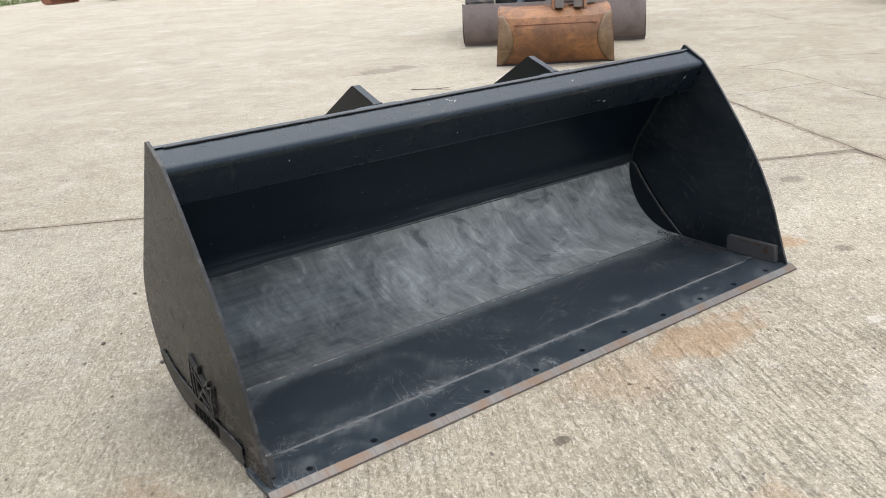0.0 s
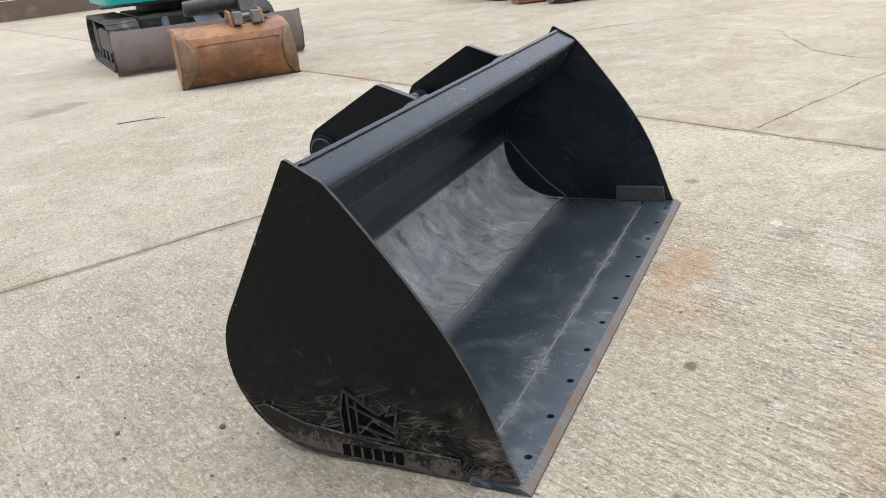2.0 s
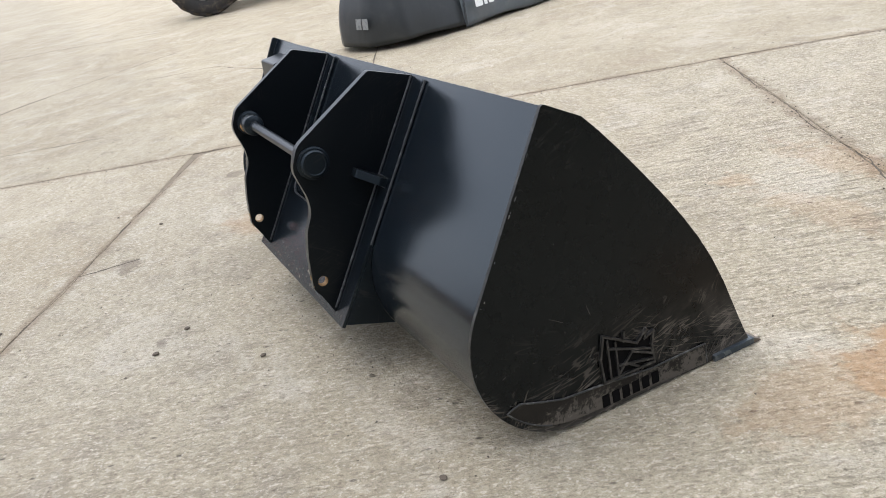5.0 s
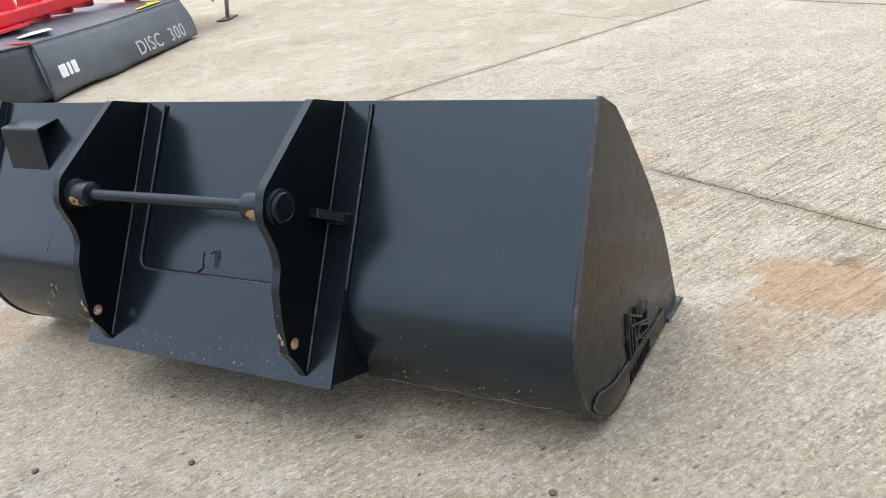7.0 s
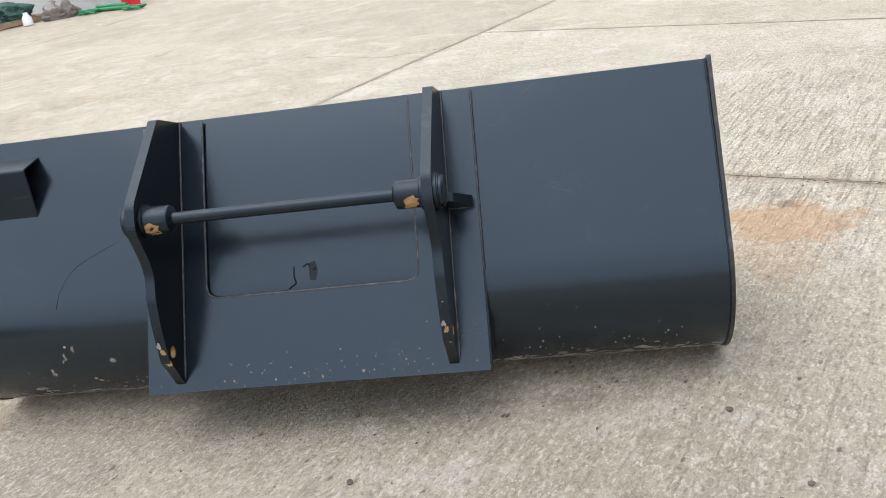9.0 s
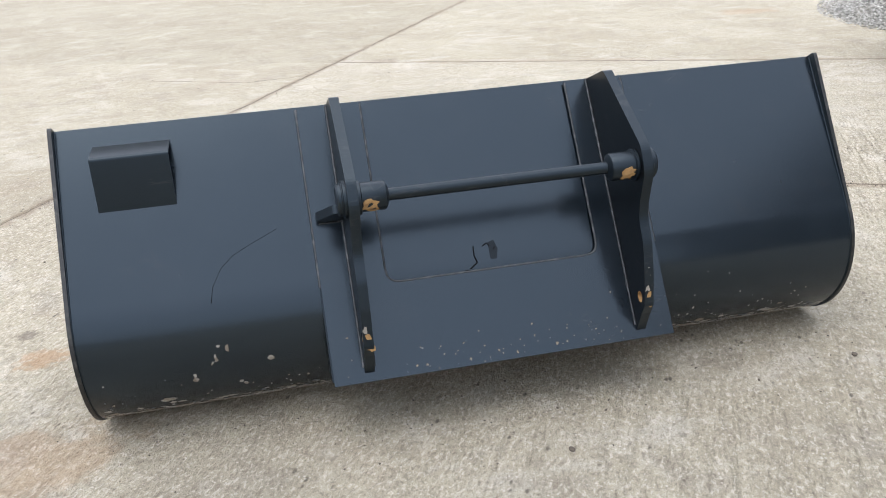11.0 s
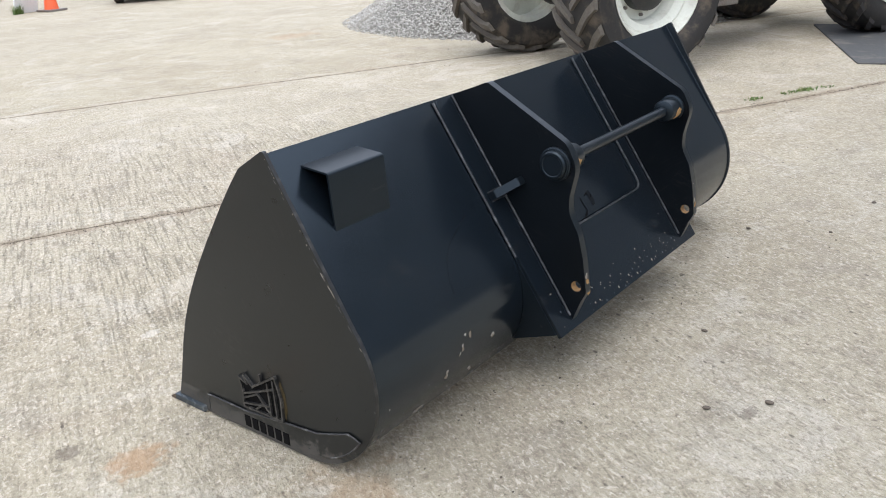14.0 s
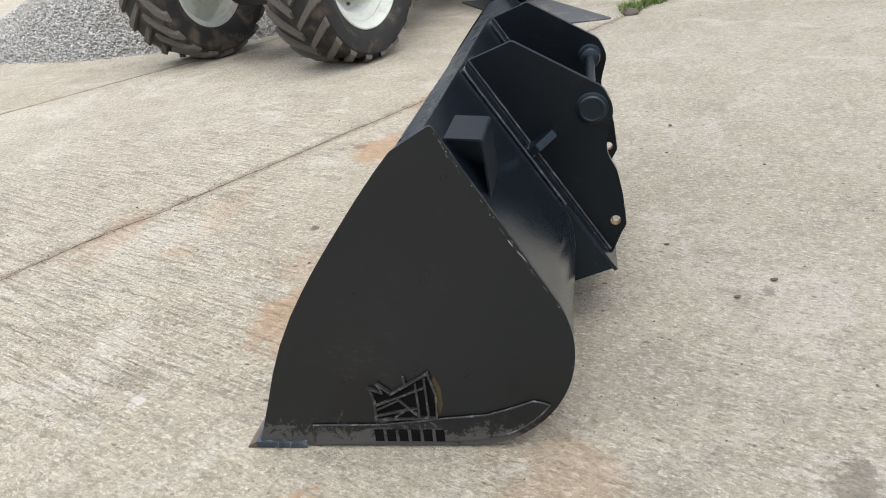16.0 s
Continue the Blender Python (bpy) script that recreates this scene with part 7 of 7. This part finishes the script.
def build_trailer():
    t = thing("implement_frame", pose(13.9, 28.2, 0, 0, 0, -49.5), "low rusty implement frame standing on feet", "implement")
    part("frame_rail", box(-0.85, 0.85, -0.05, 0.05, 0.16, 0.26, 0.01), BUCKET_BROWN, t)
    part("frame_rail", box(-0.85, 0.85, 0.95, 1.05, 0.16, 0.26, 0.01), BUCKET_BROWN, t)
    for x in (-0.75, 0.75):
        part("cross_rail", box(x - 0.05, x + 0.05, 0.05, 0.95, 0.18, 0.26, 0.01), BUCKET_BROWN, t)
        for y in (0, 1):
            part("foot", box(x - 0.08, x + 0.08, y - 0.08, y + 0.08, 0, 0.16, 0.01), BUCKET_BROWN, t)
    part("upper_frame", box(-0.7, 0.7, 0.3, 0.7, 0.27, 0.75, 0.03), STEEL, t)
    b = thing("digging_bucket", pose(12.5, 32.3, 0, 0, 0, 20), "rusty digging bucket abandoned at the yard edge", "bucket")
    prof = [(-0.10, 0.02), (0.22, 0.012), (0.40, 0.10), (0.47, 0.26), (0.42, 0.42), (0.30, 0.50), (0.14, 0.52)]
    part("shell", sheet_x(prof, 0.014, -0.6, 0.6), BUCKET_BROWN, b, smooth=30)
    side = rounded([(-0.10, 0.012), (0.22, 0.002), (0.41, 0.09), (0.49, 0.26), (0.43, 0.43), (0.30, 0.52), (0.12, 0.54), (0.02, 0.28)], 0.02, 2)
    for s in (-1, 1):
        part("cheek_plate", plate(side, s * 0.6, s * 0.62, yz), BUCKET_BROWN, b)
    r = thing("post", pose(5.4, 35.0, 0), "red-painted steel post at the grass edge", "post")
    part("shaft", box(-0.09, 0.09, -0.09, 0.09, 0.0, 1.3, 0.01), RED, r)
    part("base_plate", box(-0.16, 0.16, -0.16, 0.16, 0.0, 0.03, 0.005), RED, r)
    c = thing("steel_bucket", pose(8.6, 38.2, 0, 0, 0, 30), "brown steel bucket on the ground by the grass", "bucket")
    part("shell", sheet_x(prof, 0.014, -0.7, 0.7), BUCKET_BROWN, c, smooth=30)
    for s in (-1, 1):
        part("cheek_plate", plate(side, s * 0.7, s * 0.72, yz), BUCKET_BROWN, c)


build_trailer()

# grass strip beyond the concrete
rng = random.Random(33)
for k in range(12):
    solo("grass_tuft", tuft(rng, 160, 0.8, 0.45, 0.5), GRASS, "rough grass at the yard's far edge", "grass", "far grass", m=pose(2.6 + 0.55 * k, 36.2 + 0.62 * k, 0, 0, 0, 40))

# brown boarded wall, yellow post, blocks and firewood beside it
def build_north():
    w = thing("wall_north", pose(17.6, 25.6, 0, 0, 0, -27.5), "brown weathered boarded wall", "wall", kind="structure")
    for i in range(3):
        part("board", box(0.2, 14.0, -0.04, 0.04, 0.62 * i, 0.62 * i + 0.60, 0.01), BROWN_WALL, w)
    for i in range(5):
        part("upright", box(0.2 + 3.4 * i, 0.38 + 3.4 * i, 0.04, 0.22, 0, 2.0, 0.01), STEEL, w)
    p = thing("yellow_post", pose(17.35, 25.7, 0, 0, 0, -20), "yellow-painted steel corner post", "post")
    part("shaft", box(-0.09, 0.09, -0.09, 0.09, 0, 1.6, 0.015), YELLOW, p)
    for i in range(2):
        for j in range(2 - i):
            solo("concrete_block", box(-0.22, 0.22, -0.22, 0.22, 0, 0.42, 0.012), BLOCKS, "pale concrete block stacked by the wall", "block", "stacked blocks", m=pose(16.25 + 0.47 * j + 0.2 * i, 26.5 - 0.22 * j, 0.42 * i, 0, 0, -27))
    solo("tub", lathe([(0.17, 0), (0.21, 0.36), (0.225, 0.37), (0.21, 0.375)], pose(15.75, 26.55, 0), 20), PALE_WALL, "pale grey plastic tub on the ground", "tub", smooth=35)
    rng = random.Random(2)
    for i in range(14):
        a = rng.uniform(0, 180)
        m = pose(14.7 + 0.28 * (i % 5) + rng.uniform(-0.1, 0.1), 27.1 - 0.10 * (i % 5) + rng.uniform(-0.25, 0.25), 0.085 + 0.15 * (i // 5), 0, 90 + rng.uniform(-6, 6), a)
        solo("split_log", lathe([(0.08, -0.25), (0.085, -0.2), (0.08, 0.22), (0.07, 0.25)], None, 7), LOG, "split firewood log in a loose pile", "log", "firewood pile", m=m)
    solo("steel_sheet", box(-1.5, 1.0, -0.5, 0.4, 0.002, 0.02, 0.004), STEEL, "flat dark steel sheet on the ground", "sheet", m=pose(15.6, 27.2, 0, 0, 0, -30))


build_north()


# ---- pallets, tub, green plastic and the pale clad building to the south-east ----
def pallet(x, y, rz):
    p = thing("pallet", pose(x, y, 0, 0, 0, rz), "weathered timber pallet on the ground", "pallet", "pallets")
    for i in range(3):
        part("bearer", box(-0.6, 0.6, -0.5 + 0.45 * i, -0.4 + 0.45 * i, 0.02, 0.10, 0.004), WOOD, p)
    for i in range(7):
        part("deck_board", box(-0.6 + 0.18 * i, -0.48 + 0.18 * i, -0.5, 0.5, 0.101, 0.12, 0.003), WOOD, p)
    for i in range(3):
        part("base_board", box(-0.6 + 0.55 * i, -0.5 + 0.55 * i, -0.5, 0.5, 0.0, 0.019, 0.003), WOOD, p)
    return p


def lump(name, mat, label, category, size, m, seed, group=""):
    """A slumped, creased heap of sheet or sacking."""
    bm = bmesh.new()
    bmesh.ops.create_icosphere(bm, subdivisions=4, radius=1.0)
    for v in bm.verts:
        d = 1 + 0.30 * noise.noise(v.co * 1.6 + Vector((seed, 0, 0))) + 0.16 * noise.noise(v.co * 4.5 + Vector((0, seed, 0))) + 0.07 * noise.noise(v.co * 11.0)
        p = v.co * d
        v.co = Vector((p.x * size[0], p.y * size[1], max(0.0, (p.z + 0.45) * size[2] * 0.7)))
    return solo(name, bm, mat, label, category, group, smooth=35, m=m)


def build_southeast():
    pallet(12.68, -10.38, 63)
    pallet(12.12, -11.48, 63)
    t = thing("plastic_tank", pose(12.34, -10.78, 0.121, 0, 0, 63), "slate-blue plastic tank standing on a pallet", "tank")
    part("body", plate(rounded([(-0.36, -0.25), (0.36, -0.25), (0.36, 0.25), (-0.36, 0.25)], 0.10, 5), 0.0, 1.0, lambda p, q, t: (p * (1 - 0.25 * t) + 0.10 * t, q * (1 - 0.08 * t), t)), TUB, t, bevel=0.03)
    part("badge", plate([(0.085 * math.cos(2 * math.pi * k / 20), 0.045 * math.sin(2 * math.pi * k / 20)) for k in range(20)], 0.0, 0.006, lambda p, q, t: (0.12 + p, 0.242 + t, 0.55 + q)), BUCKET_RUST, t, "faded orange oval badge")
    solo("plastic_pot", lathe([(0.07, 0.0), (0.10, 0.02), (0.095, 0.16), (0.05, 0.22), (0.045, 0.26)], None, 20), WHITE, "white plastic pot on the ground by the pallets", "pot", smooth=40, m=pose(11.45, -10.98, 0))
    lump("folded_sheet", GREEN_WALL, "dark green sheeting bundled on a pallet", "sheeting", (0.48, 0.34, 0.34), pose(12.05, -11.45, 0.121, 0, 0, 63), 3)
    lump("sack", STEEL, "slumped grey sack beside the pallets", "sack", (0.34, 0.26, 0.36), pose(11.05, -11.55, 0, 0, 0, 30), 5)
    lump("plastic_heap", DARK, "crumpled black plastic heaped by the pallets", "plastic", (0.42, 0.40, 0.62), pose(13.25, -9.75, 0, 0, 0, 10), 7)
    w = thing("wall_south_east", pose(9.85, -12.15, 0, 0, 0, -27.5), "pale grey clad building wall", "wall", kind="structure")
    part("cladding", ribbed_wall(9.0, 4.0, 0.3, 0.03, 0.12), PALE_WALL, w)
    part("corner_post", box(-0.32, -0.01, -0.10, 0.14, 0, 4.0, 0.01), RED, w, "dark red corner post")
    rng = random.Random(8)
    for k in range(2):
        pts = []
        for i in range(50):
            a = i * 0.42
            r = 0.15 + 0.05 * math.sin(i * 1.3 + k)
            pts.append((r * math.cos(a) * 1.5, r * math.sin(a) * 0.8, 0.02 + 0.0012 * i + 0.012 * rng.random()))
        solo("hose_coil", tube(pts, 0.018, 8), GREEN_HOSE, "green plastic hose in a loose coil", "hose", "hose coils", smooth=60, m=pose(10.42 - 1.15 * k, -11.55 + 0.35 * k, 0.0, 0, 0, -27 + 9 * k))
    for k in range(3):
        pts = [(-0.42 + 0.84 * i / 8, 0.07 * k - 0.07 + 0.03 * math.sin(i * 0.9 + k), 0.045 + 0.05 * (k == 1)) for i in range(9)]
        solo("green_pipe", tube(pts, 0.042, 10), GREEN_HOSE, "length of green plastic pipe by the wall", "pipe", "green pipes", smooth=60, m=pose(9.95, -11.70, 0, 0, 0, -20))


build_southeast()


# ---- green shed, cone and parked car to the south ----
# unseen wall, placed and sized to darken reflections in the bucket's back
def build_west():
    w = thing("unseen_wall_west", pose(-12.6, -2.6, 0, 0, 0, 62.6), "unseen grey clad wall added to darken reflections in the bucket", "wall", kind="structure")
    part("cladding", ribbed_wall(19.0, 7.8, 0.25, 0.03, 0.12), GREY_CLAD, w)
    part("sill", box(0.0, 19.0, -0.16, 0.06, 0.0, 0.10, 0.01), BLOCKS, w)


build_west()


def build_south():
    w = thing("wall_south", pose(2.4, -20.9, 0, 0, 0, 180 - 27.5), "dark green clad shed wall with pale sill", "wall", kind="structure")
    part("cladding", ribbed_wall(8.4, 4.5, 0.25, -0.03, -0.12), GREEN_WALL, w)
    part("sill", box(0.0, 8.4, -0.06, 0.16, 0.0, 0.10, 0.01), BLOCKS, w)
    part("door_rail", box(0.3, 8.3, 0.05, 0.11, 0.32, 0.40, 0.005), STEEL, w)
    for k in range(2):
        solo("wheeled_bin", plate(rounded([(-0.3, -0.35), (0.3, -0.35), (0.3, 0.35), (-0.3, 0.35)], 0.06, 4), 0.0, 1.0, lambda p, q, t: (p * (0.85 + 0.15 * t), q * (0.85 + 0.15 * t), t)), TUB, "dark grey wheeled bin by the shed", "bin", "bins", m=pose(1.45 + 0.75 * k, -19.55 - 0.4 * k, 0.0, 0, 0, -27), bevel=0.02)
    c = thing("traffic_cone", pose(-4.82, -13.36, 0, 0, 0, 10), "orange plastic traffic cone with grey base", "cone")
    part("base", box(-0.22, 0.22, -0.22, 0.22, 0.0, 0.045, 0.012), STEEL, c)
    part("cone", lathe([(0.15, 0.046), (0.145, 0.06), (0.04, 0.70), (0.03, 0.71)], None, 24), CONE, c, smooth=35)
    s = thing("board_sign", pose(-4.45, -13.75, 0, 0, 0, 15), "white-edged board leaning by the cone", "sign")
    part("board", box(-0.3, 0.3, -0.02, 0.02, 0.0, 0.9, 0.008, pose(0, 0, 0, -12, 0, 0)), WHITE, s)
    part("board_face", box(-0.25, 0.25, -0.024, -0.021, 0.08, 0.82, 0.0, pose(0, 0, 0, -12, 0, 0)), DARK, s)
    solo("weed", tuft(random.Random(4), 120, 0.12, 0.22, 0.6), GRASS, "small green weed beside the sign", "weed", "joint weeds", m=pose(-4.2, -13.6, 0))
    car = thing("car", pose(-6.62, -12.35, 0, 0, 0, 141), "black car parked under the shed's shade", "car")
    body = rounded([(-2.0, 0.25), (2.0, 0.22), (2.1, 0.6), (1.9, 0.85), (0.95, 0.95), (0.4, 1.40), (-1.2, 1.42), (-1.9, 0.95), (-2.1, 0.6)], 0.12, 4)
    part("body", plate(body, -0.85, 0.85, lambda p, q, t: (t, 2.1 - p, q)), DARK, car, bevel=0.05, segs=3)
    part("window", plate([(-1.1, 0.98), (0.35, 0.98), (0.2, 1.33), (-1.05, 1.35)], 0.851, 0.856, lambda p, q, t: (t, 2.1 - p, q)), GLASS, car)
    part("sill", box(-0.8, 0.8, 0.3, 3.9, 0.14, 0.25, 0.02), DARK, car)
    for x in (-0.76, 0.76):
        for y in (0.55, 3.2):
            wh = part("tyre", lathe([(0.19, -0.09), (0.29, -0.10), (0.32, -0.07), (0.32, 0.07), (0.29, 0.10), (0.19, 0.09)], pose(x, y, 0.32, 0, 90, 0), 28), RUBBER, car, smooth=35)
            part("rim", lathe([(0.03, -0.05), (0.19, -0.06), (0.19, 0.06), (0.03, 0.05)], pose(x, y, 0.32, 0, 90, 0), 24), STEEL, wh, smooth=35)
    # a white wedge lying on the concrete
    wedge = [(-0.30, -11.15), (-0.95, -11.22), (-1.75, -10.45), (-1.95, -10.55), (-1.72, -11.52), (-1.25, -11.60)]
    solo("white_patch", plate(wedge, 0.0012, 0.005, lambda p, q, t: (p, q, t)), WHITE, "white wedge-shaped patch on the concrete", "marking")


build_south()


# ---- loose bits on the concrete ----
def build_litter():
    rng = random.Random(21)
    spots, dark = [], []
    for _ in range(900):
        x, y = rng.uniform(-4, 9), rng.uniform(-4, 9)
        s = rng.choice((0.003, 0.004, 0.005, 0.006, 0.008))
        (spots if rng.random() < 0.6 else dark).append((x, y, s * 0.3, s))
    for _ in range(700):
        b = rng.uniform(-8, 9)
        p = E1 * (3.27 + 0.014 * b + rng.gauss(0, 0.05)) + E2 * b
        s = rng.uniform(0.003, 0.008)
        spots.append((p.x, p.y, s * 0.3, s))
    for _ in range(500):
        a = rng.uniform(-6, 3.2)
        p = E1 * a + E2 * (1.5 + 0.005 * a + rng.gauss(0, 0.03))
        s = rng.uniform(0.003, 0.007)
        dark.append((p.x, p.y, s * 0.3, s))
    for _ in range(110):
        x, y = 2.0 + rng.uniform(-1.3, 1.3), 3.25 + abs(rng.gauss(0, 0.25))
        s = rng.uniform(0.002, 0.006)
        dark.append((x, y, s * 0.3, s))
    swept = []
    for _ in range(420):
        x, y = 2.012 + 1.262 - abs(rng.gauss(0, 0.045)), 2.36 + rng.uniform(0.34, 0.72)
        s = rng.uniform(0.0015, 0.0055)
        z = 0.019 + max(0.0, (y - 2.36 - 0.66)) * 0.35
        swept.append((x, y, z + s * 0.25, s))
    cloud("swept_dirt", swept, DAMP_DIRT, "dry dirt crumbs gathered inside the bucket", "dirt", 8)
    cloud("loose_stones", spots, STONE, "loose small stones scattered on the concrete", "stones", 3)
    cloud("dirt_crumbs", dark, CRUMB, "dark dirt crumbs scattered on the concrete", "dirt", 4)
    for x, y, r in ((2.264, 4.085, 0.022), (0.635, 3.831, 0.016), (0.914, 4.301, 0.014), (2.4, 3.93, 0.02), (0.771, 3.486, 0.018), (0.1, 3.9, 0.02), (1.9, 3.72, 0.018), (4.0, 3.8, 0.02), (3.1, 4.7, 0.02)):
        bm = bmesh.new()
        r *= 0.55
        bmesh.ops.create_icosphere(bm, subdivisions=2, radius=r)
        for v in bm.verts:
            v.co = Vector((v.co.x * 1.3, v.co.y, v.co.z * 0.5 + r * 0.42)) * (1 + 0.4 * noise.noise(v.co * 60 + Vector((x, y, 0))))
        solo("clod", bm, CRUMB, "small dark clod of dirt on the concrete", "clod", "dirt clods", m=pose(x, y, 0.001, 0, 0, 50 * x))
    tw = thing("twig", pose(5.2, 7.87, 0.006, 0, 0, -50), "thin dry forked twig on the concrete", "twig")
    part("stem", tube([(-0.22, 0.0, 0), (0.0, 0.012, 0.003), (0.24, -0.01, 0.0)], [0.005, 0.004, 0.002], 6), BARK, tw, smooth=50)
    part("fork", tube([(0.05, 0.01, 0.002), (0.16, 0.07, 0.006), (0.2, 0.10, 0.004)], [0.004, 0.003, 0.002], 6), BARK, tw, smooth=50)


build_litter()
